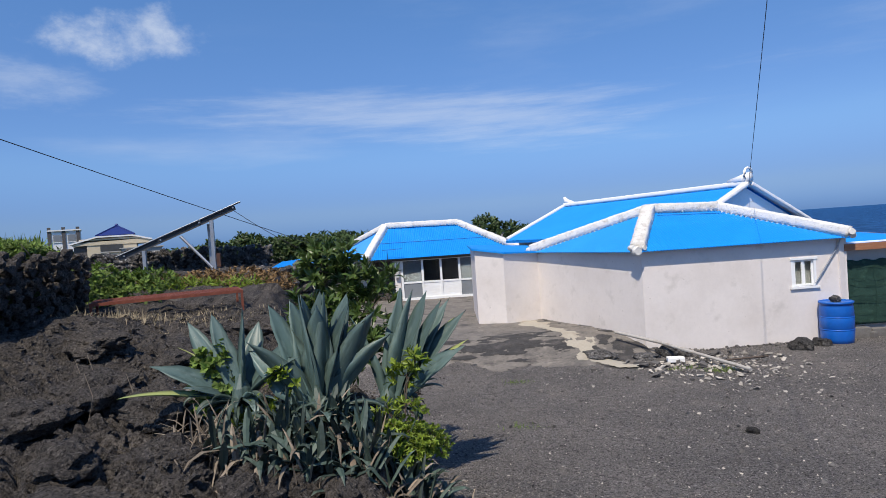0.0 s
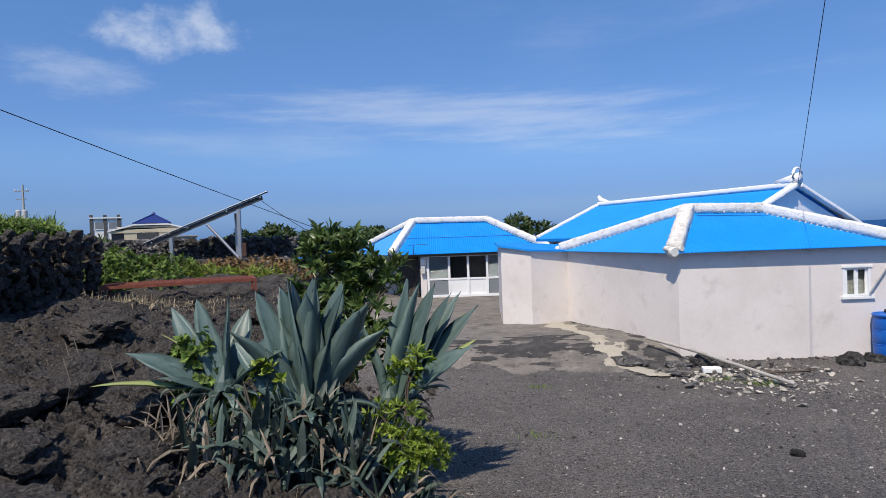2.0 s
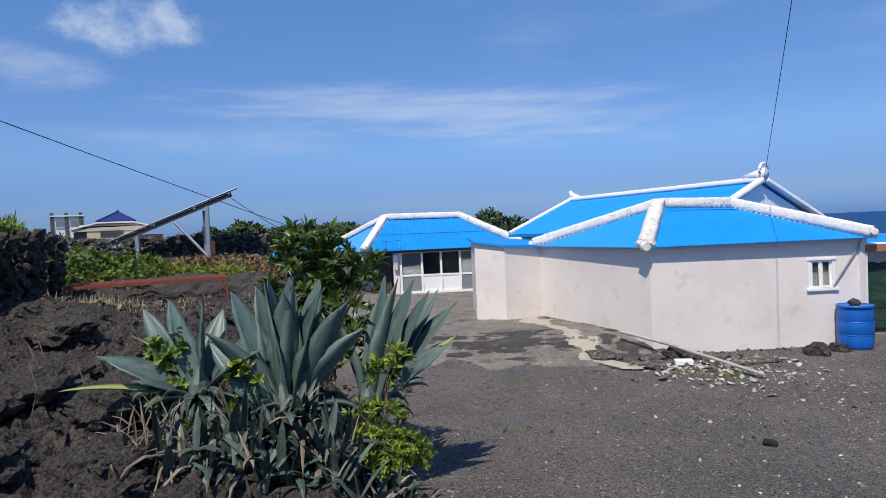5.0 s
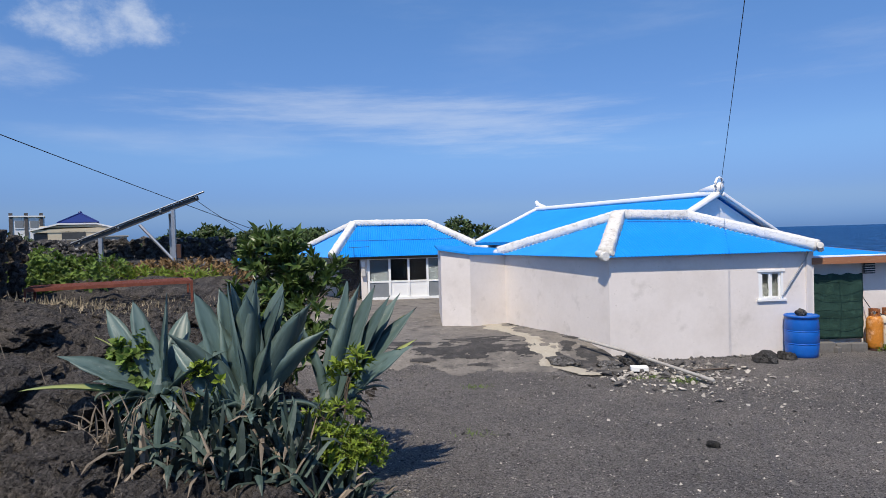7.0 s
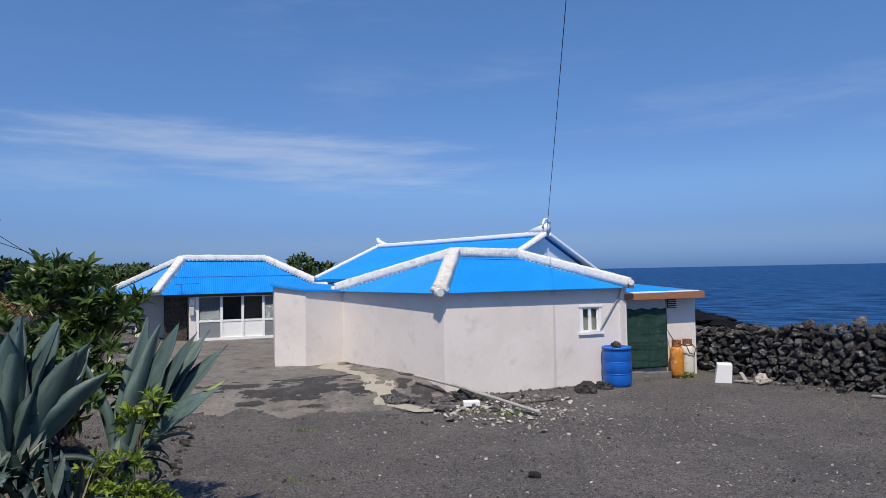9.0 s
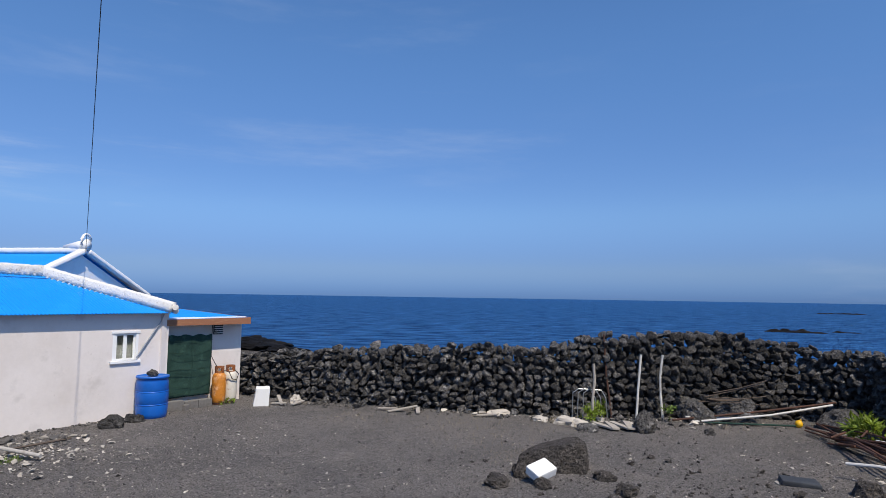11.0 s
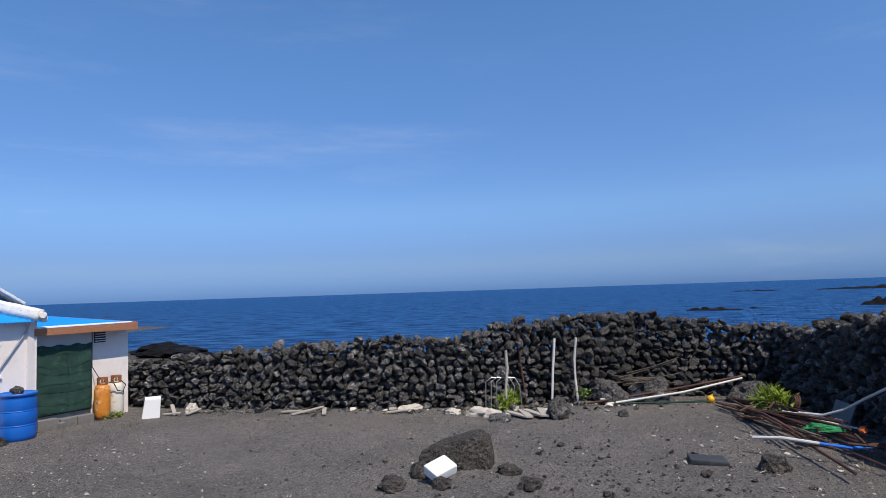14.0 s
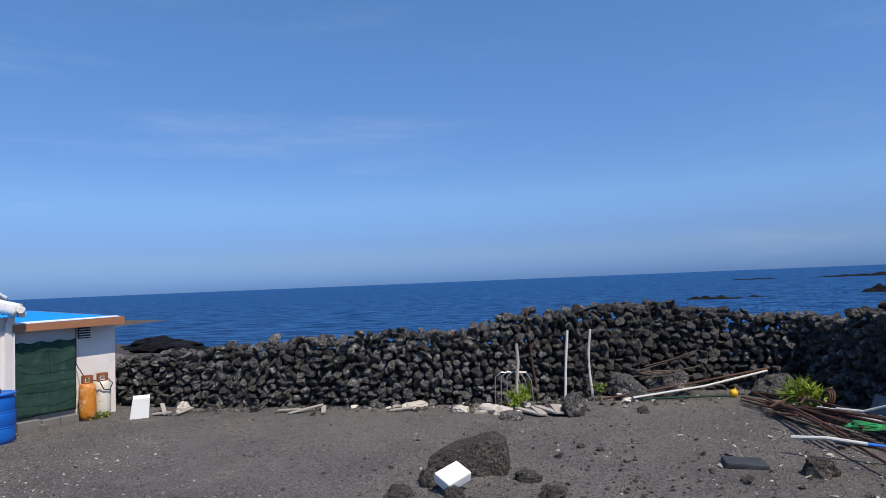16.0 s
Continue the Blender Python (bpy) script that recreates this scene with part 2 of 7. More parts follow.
M_STONE = material("basalt_stone", (0.122, 0.117, 0.113), 0.93, spots=[((0.38, 0.365, 0.345), 5, 0.54, 0.67, 0.8), ((0.020, 0.019, 0.020), 9, 0.5, 0.64, 0.75), ((0.012, 0.011, 0.011), 34, 0.57, 0.62, 0.8)],
                   grain=0.5, grain_scale=24, bump=0.16, bump_scale=17, bump_detail=10, per_object=0.6, spec=0.25)
M_STONES = material("basalt_rubble", (0.122, 0.117, 0.113), 0.93, spots=[((0.38, 0.365, 0.345), 5, 0.54, 0.67, 0.8), ((0.020, 0.019, 0.020), 9, 0.5, 0.64, 0.75), ((0.012, 0.011, 0.011), 34, 0.57, 0.62, 0.8)],
                    grain=0.5, grain_scale=24, bump=0.16, bump_scale=17, bump_detail=10, per_island=0.6, spec=0.25)
M_PLASTER = material("white_plaster", (0.74, 0.69, 0.655), 0.85, spots=[((0.62, 0.565, 0.52), 0.8, 0.45, 0.68, 0.6), ((0.52, 0.48, 0.44), 2.6, 0.57, 0.72, 0.5), ((0.35, 0.31, 0.27), 9, 0.66, 0.74, 0.5)],
                     grain=0.03, grain_scale=9, bump=0.004, bump_scale=6, spec=0.2)
M_ROOF = material("blue_painted_metal", (0.004, 0.25, 0.74), 0.55, spots=[((0.01, 0.29, 0.78), 1.2, 0.45, 0.7, 0.6), ((0.004, 0.18, 0.58), 5, 0.60, 0.75, 0.5), ((0.02, 0.10, 0.28), 30, 0.70, 0.75, 0.5)],
                  grain=0.05, grain_scale=25, bump=0.003, bump_scale=20, spec=0.35)
M_CAP = material("white_mortar", (0.72, 0.71, 0.68), 0.9, spots=[((0.46, 0.43, 0.39), 5, 0.54, 0.68, 0.7), ((0.22, 0.20, 0.18), 16, 0.60, 0.70, 0.7)],
                 grain=0.08, grain_scale=30, bump=0.02, bump_scale=18, spec=0.2)
M_CAPOLD = material("old_mortar", (0.70, 0.68, 0.64), 0.95, spots=[((0.50, 0.46, 0.41), 5, 0.50, 0.66, 0.8), ((0.20, 0.18, 0.16), 14, 0.58, 0.68, 0.7)],
                    grain=0.1, grain_scale=34, bump=0.025, bump_scale=20, spec=0.15)
M_WHITE = material("white_paint", (0.80, 0.80, 0.79), 0.5, grain=0.03, grain_scale=12, spots=[((0.66, 0.65, 0.63), 4, 0.58, 0.75, 0.4)])


def sea_material():
    m = bpy.data.materials.new("sea_water")
    m.use_nodes = True
    nd, lk = m.node_tree.nodes, m.node_tree.links
    b = nd["Principled BSDF"]
    b.inputs["Base Color"].default_value = (0.004, 0.034, 0.105, 1)
    b.inputs["Roughness"].default_value = 0.12
    b.inputs["IOR"].default_value = 1.33
    b.inputs["Specular IOR Level"].default_value = 0.14
    tc = nd.new("ShaderNodeTexCoord")
    heights = []
    for scale, stretch, amount in ((0.30, (1, 2.8, 1), 0.9), (1.3, (1, 2.2, 1), 0.3), (0.06, (1, 2.5, 1), 1.6)):
        mp = nd.new("ShaderNodeMapping")
        mp.inputs["Scale"].default_value = stretch
        mp.inputs["Rotation"].default_value = (0, 0, 0.25)
        lk.new(tc.outputs["Object"], mp.inputs["Vector"])
        n = nd.new("ShaderNodeTexNoise")
        n.inputs["Scale"].default_value, n.inputs["Detail"].default_value = scale, 6
        lk.new(mp.outputs[0], n.inputs["Vector"])
        mu = nd.new("ShaderNodeMath")
        mu.operation = "MULTIPLY"
        mu.inputs[1].default_value = amount
        lk.new(n.outputs["Fac"], mu.inputs[0])
        heights.append(mu.outputs[0])
    total = heights[0]
    for h in heights[1:]:
        ad = nd.new("ShaderNodeMath")
        lk.new(total, ad.inputs[0])
        lk.new(h, ad.inputs[1])
        total = ad.outputs[0]
    bp = nd.new("ShaderNodeBump")
    bp.inputs["Distance"].default_value = 3.0
    bp.inputs["Strength"].default_value = 0.8
    lk.new(total, bp.inputs["Height"])
    lk.new(bp.outputs[0], b.inputs["Normal"])
    mp = nd.new("ShaderNodeMapping")
    turned = nd.new("ShaderNodeMapping")
    turned.inputs["Rotation"].default_value = (0, 0, radians(63.13))
    lk.new(tc.outputs["Object"], turned.inputs["Vector"])
    mp.inputs["Scale"].default_value = (0.75, 2.4, 1)
    lk.new(turned.outputs[0], mp.inputs["Vector"])
    n = nd.new("ShaderNodeTexNoise")
    n.inputs["Scale"].default_value, n.inputs["Detail"].default_value, n.inputs["Roughness"].default_value = 0.20, 10, 0.74
    lk.new(mp.outputs[0], n.inputs["Vector"])
    # the ripples' light and dark streaks are painted into the water's colour
    rp = nd.new("ShaderNodeValToRGB")
    rp.color_ramp.elements[0].position, rp.color_ramp.elements[1].position = 0.40, 0.62
    rp.color_ramp.elements[0].color, rp.color_ramp.elements[1].color = (0.005, 0.034, 0.122, 1), (0.036, 0.145, 0.37, 1)
    lk.new(n.outputs["Fac"], rp.inputs[0])
    df, gl, ms = nd.new("ShaderNodeBsdfDiffuse"), nd.new("ShaderNodeBsdfGlossy"), nd.new("ShaderNodeMixShader")
    gl.inputs["Roughness"].default_value = 0.2
    ms.inputs[0].default_value = 0.07
    lk.new(rp.outputs[0], df.inputs["Color"])
    for node in (df, gl):
        lk.new(bp.outputs[0], node.inputs["Normal"])
    lk.new(df.outputs[0], ms.inputs[1])
    lk.new(gl.outputs[0], ms.inputs[2])
    lk.new(ms.outputs[0], nd["Material Output"].inputs["Surface"])
    nd.remove(b)
    return m


M_SEA = sea_material()

# ---------------------------------------------------------------- ground and sea
MOUND_EDGE = [(-2, 0.6), (2.5, -0.4), (4.0, -0.45), (5.0, -0.45), (5.6, -0.35), (6.2, -0.35), (7, -0.5), (8.5, -1.5), (11, -2.4), (15, -3.4), (20, -4.6), (26, -6.0), (60, -14)]
SHORE = [(-60, 40), (-10, 24.0), (0, 23.0), (6, 21.5), (12, 19.5), (18, 20.5), (26, 22), (60, 34), (200, 90)]


def fbm(x, y, s, octaves=4):
    return noise.fractal(Vector((x * s, y * s, 0.37)), 1.0, 2.0, octaves)


def ground_z(u, v, rough=True):
    r = math.hypot(u, v)
    z = 0.55 * math.exp(-(r / 7.0) ** 2) + 0.95 * smooth(4.6, 1.0, r)
    # the concrete side of the yard lies higher
    z += 0.40 * smooth(13.2, 15.2, v) * smooth(5.9, 4.4, u)
    # the lava mound
    edge = lerp_table(MOUND_EDGE, v) + 0.35 * fbm(u, v, 0.5, 3)
    k = smooth(edge + 0.25, edge - 0.75, u)
    top = 1.22 + 0.055 * min(max(v - 5, -3), 16) + 0.10 * smooth(-3, -6, u) + 0.36 * smooth(-4.6, -6.6, u) * smooth(13.0, 10.5, v) - 0.34 * smooth(6.0, 4.7, v) * smooth(-3.6, -1.6, u)
    z = z + (max(top, z) - z) * k
    # the shore
    sea = u - lerp_table(SHORE, v)
    z -= 5.0 * smooth(-1.5, 7, sea)
    if rough:
        near = smooth(60, 20, r)
        z += k * near * (0.16 * fbm(u, v, 0.9, 4) + 0.07 * abs(fbm(u + 7, v, 2.6, 4)) - 0.03) + 0.025 * near * fbm(u, v, 0.6, 3)
        if k > 0.02 and near > 0.2:
            w3 = Vector((u + 0.25 * fbm(u, v, 1.1, 3), v + 0.25 * fbm(v, u, 1.3, 3), 0.5))
            for sc, amp in ((0.9, 0.07), (2.3, 0.09), (5.0, 0.065), (9.0, 0.035)):
                ds, ps = noise.voronoi(w3 * sc)
                gap = smooth(0.0, 0.22, ds[1] - ds[0])
                z += k * near * (1 - 0.5 * smooth(8, 11, v)) * amp * (gap - 0.75 + 0.6 * (noise.cell(ps[0] * 7.3) - 0.5))
        led = fbm(u * 0.7, v * 1.5 + 3, 0.8, 3)
        z += k * near * 0.05 * smooth(0.05, 0.12, led)
        z += smooth(-2, 3, sea) * smooth(40, 6, sea) * (0.9 * abs(fbm(u, v, 0.35, 5)) + 0.35 * fbm(u, v, 1.3, 3))
    return z


def axis(stops):
    """Grid lines: (from, to, step) runs joined."""
    out = []
    for a, b, s in stops:
        n = max(1, round((b - a) / s))
        out += [a + (b - a) * i / n for i in range(n)]
    return out + [stops[-1][1]]


us = axis([(-4500, -400, 500), (-400, -60, 40), (-60, -14, 3), (-14, -7.5, 0.4), (-7.5, -5.0, 0.09), (-5.0, 1.2, 0.055), (1.2, 14, 0.22), (14, 34, 0.35), (34, 60, 3), (60, 400, 60), (400, 4500, 700)])
vs = axis([(-4500, -400, 500), (-400, -60, 40), (-60, -12, 4), (-12, -4, 0.6), (-4, 2.8, 0.16), (2.8, 9.0, 0.055), (9.0, 14.5, 0.10), (14.5, 30, 0.35), (30, 60, 2), (60, 400, 30), (400, 4500, 500)])
verts = [(u, v, ground_z(u, v)) for v in vs for u in us]
nu = len(us)
faces, tags = [], []
for j in range(len(vs) - 1):
    for i in range(nu - 1):
        faces.append((j * nu + i, j * nu + i + 1, (j + 1) * nu + i + 1, (j + 1) * nu + i))
        cu, cv = (us[i] + us[i + 1]) / 2, (vs[j] + vs[j + 1]) / 2
        e = lerp_table(MOUND_EDGE, cv) + 0.35 * fbm(cu, cv, 0.5, 3)
        far = math.hypot(cu, cv) > 45
        tags.append(2 if far and cu < 20 else 1 if (cu < e - 0.05 or cu - lerp_table(SHORE, cv) > -2.6) else 0)
me = bpy.data.meshes.new("ground")
me.from_pydata(verts, [], faces)
M_FIELD = material("field_soil", (0.07, 0.085, 0.035), 0.95, spots=[((0.05, 0.045, 0.04), 0.05, 0.45, 0.6, 0.8)], grain=0.3, grain_scale=2, spec=0.1)
for mm in (M_GRAVEL, M_LAVA, M_FIELD):
    me.materials.append(mm)
me.polygons.foreach_set("material_index", tags)
me.polygons.foreach_set("use_smooth", [x != 1 for x in tags])
solo("ground", me, None, "dark volcanic gravel yard rising to a lava rock mound", "ground", kind="structure")

bm = bmesh.new()
bmesh.ops.create_grid(bm, x_segments=1, y_segments=1, size=4900)
solo("water", bm, M_SEA, "calm deep blue sea with small ripples", "sea", kind="structure", at=pose(0, 0, -3.2))

# ---------------------------------------------------------------- houses
C_, E_, I_, B_ = (4.47, 13.95), (9.25, 14.12), (2.72, 17.7), (7.9, 18.4)


def corrugated(bm, a, b, tops, period=0.076, depth=0.012, thick=0.012):
    """A corrugated sheet over the eave a-b (plan and height); tops: (s, point) along the upper edge, s being the distance along the eave."""
    a, b = Vector(a), Vector(b)
    d = (b - a)
    length = d.length
    d.normalize()
    n = max(4, round(length / period * 4))
    step = length / n
    up = None
    cols = []
    rows = [(s, Vector(p)) for s, p in tops]
    base = rows[len(rows) // 2][1] - a
    nrm = d.cross(base - d * base.dot(d)).normalized()
    if nrm.z < 0:
        nrm = -nrm
    for i in range(n + 1):
        s = i * step
        lo = a + d * s
        hi = None
        for (s0, p0), (s1, p1) in zip(rows, rows[1:]):
            if s0 - 1e-6 <= s <= s1 + 1e-6:
                k = 0 if s1 == s0 else (s - s0) / (s1 - s0)
                hi = p0.lerp(p1, k)
                break
        if hi is None:
            hi = rows[-1][1] if s > rows[-1][0] else rows[0][1]
        off = nrm * depth * math.sin(2 * math.pi * i / 4 + 0.4)
        cols.append([bm.verts.new(lo.lerp(hi, k) + off) for k in (0, 0.5, 1)] + [bm.verts.new(lo + off - nrm * thick)])
    for p, q in zip(cols, cols[1:]):
        for k in range(2):
            bm.faces.new((p[k], q[k], q[k + 1], p[k + 1]))
        bm.faces.new((p[3], q[3], q[0], p[0]))
    return bm


def rib(bm, pts, w=0.24, h=0.20, lump=0.025, seed=0, step=0.06):
    """A mortar rib along points, lumpy, with rounded section."""
    rnd = random.Random(seed)
    pts = [Vector(p) for p in pts]
    path = []
    for p, q in zip(pts, pts[1:]):
        n = max(2, int((q - p).length / step))
        path += [p.lerp(q, i / n) for i in range(n)]
    path.append(pts[-1])
    prof = [(-0.54, -0.25), (-0.50, 0.30), (-0.49, 0.74), (-0.42, 0.92), (-0.15, 0.99), (0.15, 0.99), (0.42, 0.92), (0.49, 0.74), (0.50, 0.30), (0.54, -0.25)]
    rings = []
    for i, p in enumerate(path):
        d = path[min(i + 1, len(path) - 1)] - path[max(i - 1, 0)]
        _, s, n = frame_along(d)
        wob = 1 + 0.035 * math.sin(i * step / 0.20 * 2 * math.pi)
        ring = []
        for x, y in prof:
            j = noise.noise(Vector((p.x * 6 + x * 3, p.y * 6 + y * 3, p.z * 6 + seed)))
            ring.append(bm.verts.new(p + s * (x * w * wob + lump * j) + n * (y * h + lump * noise.noise(Vector((p.x * 9, p.y * 9 + x * 5, p.z * 9 + seed))))))
        rings.append(ring)
    k = len(prof)
    for a, b in zip(rings, rings[1:]):
        for i in range(k):
            bm.faces.new((a[i], a[(i + 1) % k], b[(i + 1) % k], b[i]))
    bm.faces.new(rings[0][::-1])
    bm.faces.new(rings[-1])
    return bm


def hip_face(parent, a, b, ra, rb, name="roof_sheet"):
    """One corrugated face between the eave a-b and the ridge ra-rb."""
    d = (Vector(b) - Vector(a)).normalized()
    sa, sb = (Vector(ra) - Vector(a)).dot(d), (Vector(rb) - Vector(a)).dot(d)
    length = (Vector(b) - Vector(a)).length
    tops = [(0, a), (max(sa, 0.01), ra), (min(sb, length - 0.01), rb), (length, b)] if sb > sa + 0.02 else [(0, a), ((sa + sb) / 2, ra), (length, b)]
    part(name, corrugated(bmesh.new(), a, b, tops), M_ROOF, parent)


M_BACK = material("house_core", (0.4, 0.38, 0.36), 0.9, grain=0.05)
M_FRAME = material("white_pvc_frame", (0.82, 0.83, 0.83), 0.35, grain=0.02, grain_scale=8)
M_DARKROOM = material("dark_interior", (0.05, 0.055, 0.06), 0.8, grain=0.2, grain_scale=3)


def glass_material():
    m = bpy.data.materials.new("window_glass")
    m.use_nodes = True
    b = m.node_tree.nodes["Principled BSDF"]
    b.inputs["Base Color"].default_value = (0.9, 0.95, 0.95, 1)
    b.inputs["Transmission Weight"].default_value = 1.0
    b.inputs["Roughness"].default_value = 0.02
    b.inputs["IOR"].default_value = 1.45
    return m


M_GLASS = glass_material()


def window_unit(parent, s0, s1, h0, h1, leaves, name="window", deep=0.07, w=0.055):
    """A window in its opening, in the wall's own frame: x along, y inwards, z up."""
    win = part(name, new_box(s0 - 0.03, -0.02, h1 - 0.02, s1 + 0.03, 0.05, h1 + 0.03), M_FRAME, parent, "white plastic framed sliding window")
    part("window_sill", new_box(s0 - 0.05, -0.05, h0 - 0.05, s1 + 0.05, 0.06, h0), M_FRAME, win)
    for a, b in ((s0, s0 + w), (s1 - w, s1)):
        part("frame_post", new_box(a, 0.0, h0, b, deep, h1 - 0.02), M_FRAME, win)
    n = leaves
    for i in range(n):
        a = s0 + w + (s1 - s0 - 2 * w) * i / n
        b = s0 + w + (s1 - s0 - 2 * w) * (i + 1) / n
        y = 0.015 + 0.02 * (i % 2)
        bm = bmesh.new()
        box(bm, a, y, h0, a + 0.045, y + 0.03, h1 - 0.02)
        box(bm, b - 0.045, y, h0, b, y + 0.03, h1 - 0.02)
        box(bm, a + 0.045, y, h0, b - 0.045, y + 0.03, h0 + 0.05)
        box(bm, a + 0.045, y, h1 - 0.07, b - 0.045, y + 0.03, h1 - 0.02)
        part("sash", bm, M_FRAME, win)
        pane = part("pane", new_box(a + 0.045, y + 0.01, h0 + 0.05, b - 0.045, y + 0.016, h1 - 0.07), M_GLASS, win)
        pane.visible_shadow = False
    return win


# the low white house
low = thing("low_house", 0, 0, 0, label="low white plastered house under a blue hipped roof", category="house")
EZ = 2.33
wall_line = Vector((E_[0] - C_[0], E_[1] - C_[1]))
bm = bmesh.new()
S0, S1, H0, H1 = 3.46, 4.05, 1.27, 1.90
wall_run(bm, C_, E_, -0.5, EZ + 0.05, 0.2, [(S0, S1, H0, H1)])
part("front_wall", bm, M_PLASTER, low)
side_n = Vector((-(C_[1] - I_[1]), C_[0] - I_[0])).normalized()
part("side_wall", wall_run(bmesh.new(), I_, (C_[0] - 0.003, C_[1]), -0.3, EZ + 0.05, 0.2), M_PLASTER, low)
part("back_wall", wall_run(bmesh.new(), (E_[0], E_[1] + 0.01), B_, -0.5, EZ, 0.2), M_PLASTER, low)
part("room", prism(bmesh.new(), [(C_[0] + 0.9, C_[1] + 1.0), (E_[0] - 0.3, E_[1] + 1.0), (B_[0] - 0.2, B_[1] - 0.3), (I_[0] + 0.6, I_[1] - 0.1)], -0.3, EZ - 0.05), M_DARKROOM, low)
wf = math.degrees(math.atan2(wall_line.y, wall_line.x))
win = window_unit(low, S0, S1, H0, H1, 2)
win.matrix_basis = pose(C_[0], C_[1], 0, 0, 0, wf)
part("curtain", new_box(S0 + 0.03, 0.14, H0, S1 - 0.03, 0.16, H1), material("grey_curtain", (0.22, 0.23, 0.23), 0.9, grain=0.2, grain_scale=12, stretch=(1, 1, 0.1)), low, at=pose(C_[0], C_[1], 0, 0, 0, wf))
RL, RR = (5.45, 16.15, 3.24), (7.23, 16.15, 3.18)
eC, eE, eI, eB = (4.31, 13.74, EZ), (9.22, 13.90, EZ), (2.50, 17.85, EZ), (8.1, 18.6, EZ)
hip_face(low, eC, eE, RL, RR)
hip_face(low, eI, eC, RL, RL)
hip_face(low, eE, eB, RR, RR)
hip_face(low, eB, eI, RR, RL)
part("ridge_cap", rib(bmesh.new(), [RL, RR], 0.30, 0.20, 0.022, 1), M_CAPOLD, low, shade=True)
part("hip_cap", rib(bmesh.new(), [RL, (4.37, 13.84, EZ + 0.03)], 0.33, 0.20, 0.028, 2), M_CAPOLD, low, shade=True)
part("hip_cap", rib(bmesh.new(), [RL, (2.6, 17.72, EZ + 0.03)], 0.25, 0.20, 0.018, 3), M_CAP, low, shade=True)
part("hip_cap", rib(bmesh.new(), [RR, (9.22, 13.95, EZ + 0.05)], 0.25, 0.20, 0.018, 4), M_CAP, low, shade=True)

# the lean-to porch wall beside it
porch = thing("porch_block", 0, 0, 0, label="white plastered porch block with a flat blue roof edge", category="building")
PL = [(0.94, 17.5), (1.71, 17.2), (2.80, 17.70), (2.8, 20.5), (1.0, 20.5)]
part("wall", prism(bmesh.new(), PL, -0.3, [2.50, 2.36, 2.30, 2.40, 2.55]), M_PLASTER, porch)
PR = [(0.86, 17.43), (1.71, 17.11), (2.80, 17.56), (2.9, 20.6), (0.9, 20.6)]
bm = bmesh.new()
lo = [bm.verts.new((x, y, z + 0.004)) for (x, y), z in zip(PR, [2.50, 2.36, 2.30, 2.40, 2.55])]
hi = [bm.verts.new((v.co.x, v.co.y, v.co.z + 0.05)) for v in lo]
bm.faces.new(lo[::-1]), bm.faces.new(hi)
for i in range(5):
    bm.faces.new((lo[i], lo[(i + 1) % 5], hi[(i + 1) % 5], hi[i]))
part("roof", bm, M_ROOF, porch)

# the main house behind
mainh = thing("main_house", 0, 0, 0, label="long traditional house with blue roof and white ridge", category="house")
N_, D_ = Vector((8.6, 17.2)), Vector((-0.473, 0.881))
Q_ = Vector((0.881, 0.473))
LEN = 7.7


def mh(s, q, z):
    p = N_ + D_ * s + Q_ * q
    return (p.x, p.y, z)


RZ, MZ, HALF = 3.81, 2.62, 2.85
part("roof_sheet", corrugated(bmesh.new(), mh(LEN, -HALF, MZ), mh(0, -HALF, MZ), [(0, mh(LEN, 0, RZ - 0.05)), (LEN, mh(0, 0, RZ))]), M_ROOF, mainh)
part("roof_sheet", corrugated(bmesh.new(), mh(0, HALF, MZ), mh(LEN, HALF, MZ), [(0, mh(0, 0, RZ)), (LEN, mh(LEN, 0, RZ - 0.05))]), M_ROOF, mainh)
part("ridge_cap", rib(bmesh.new(), [mh(-0.05, 0, RZ), mh(LEN, 0, RZ - 0.05)], 0.22, 0.12, 0.01, 5), M_WHITE, mainh, shade=True)
for q in (-1, 1):
    part("verge_board", rib(bmesh.new(), [mh(-0.02, 0.05 * q, RZ), mh(-0.02, HALF * 0.98 * q, MZ + 0.03)], 0.2, 0.10, 0.008, 6), M_WHITE, mainh, shade=True)
    part("verge_board", rib(bmesh.new(), [mh(LEN, 0.05 * q, RZ - 0.05), mh(LEN, HALF * 0.98 * q, MZ + 0.03)], 0.16, 0.08, 0.008, 6), M_WHITE, mainh, shade=True)
for s in (0.05, LEN - 0.15):
    bm = bmesh.new()
    a = [bm.verts.new(mh(s, q, z)) for q, z in ((-HALF + 0.3, MZ), (HALF - 0.3, MZ), (0, RZ - 0.08))]
    b = [bm.verts.new(mh(s + 0.1, q, z)) for q, z in ((-HALF + 0.3, MZ), (HALF - 0.3, MZ), (0, RZ - 0.08))]
    bm.faces.new(a), bm.faces.new(b[::-1])
    for i in range(3):
        bm.faces.new((a[i], a[(i + 1) % 3], b[(i + 1) % 3], b[i]))
    part("gable", bm, M_WHITE, mainh)
part("fascia", corrugated(bmesh.new(), mh(LEN, -HALF, MZ - 0.09), mh(0, -HALF, MZ - 0.09), [(0, mh(LEN, -HALF - 0.01, MZ - 0.01)), (LEN, mh(0, -HALF - 0.01, MZ - 0.01))], depth=0.001), M_ROOF, mainh)
part("wall", prism(bmesh.new(), [mh(0.4, -2.5, 0)[:2], mh(0.4, 2.5, 0)[:2], mh(LEN - 0.3, 2.5, 0)[:2], mh(LEN - 0.3, -2.5, 0)[:2]], -0.3, MZ), M_PLASTER, mainh)

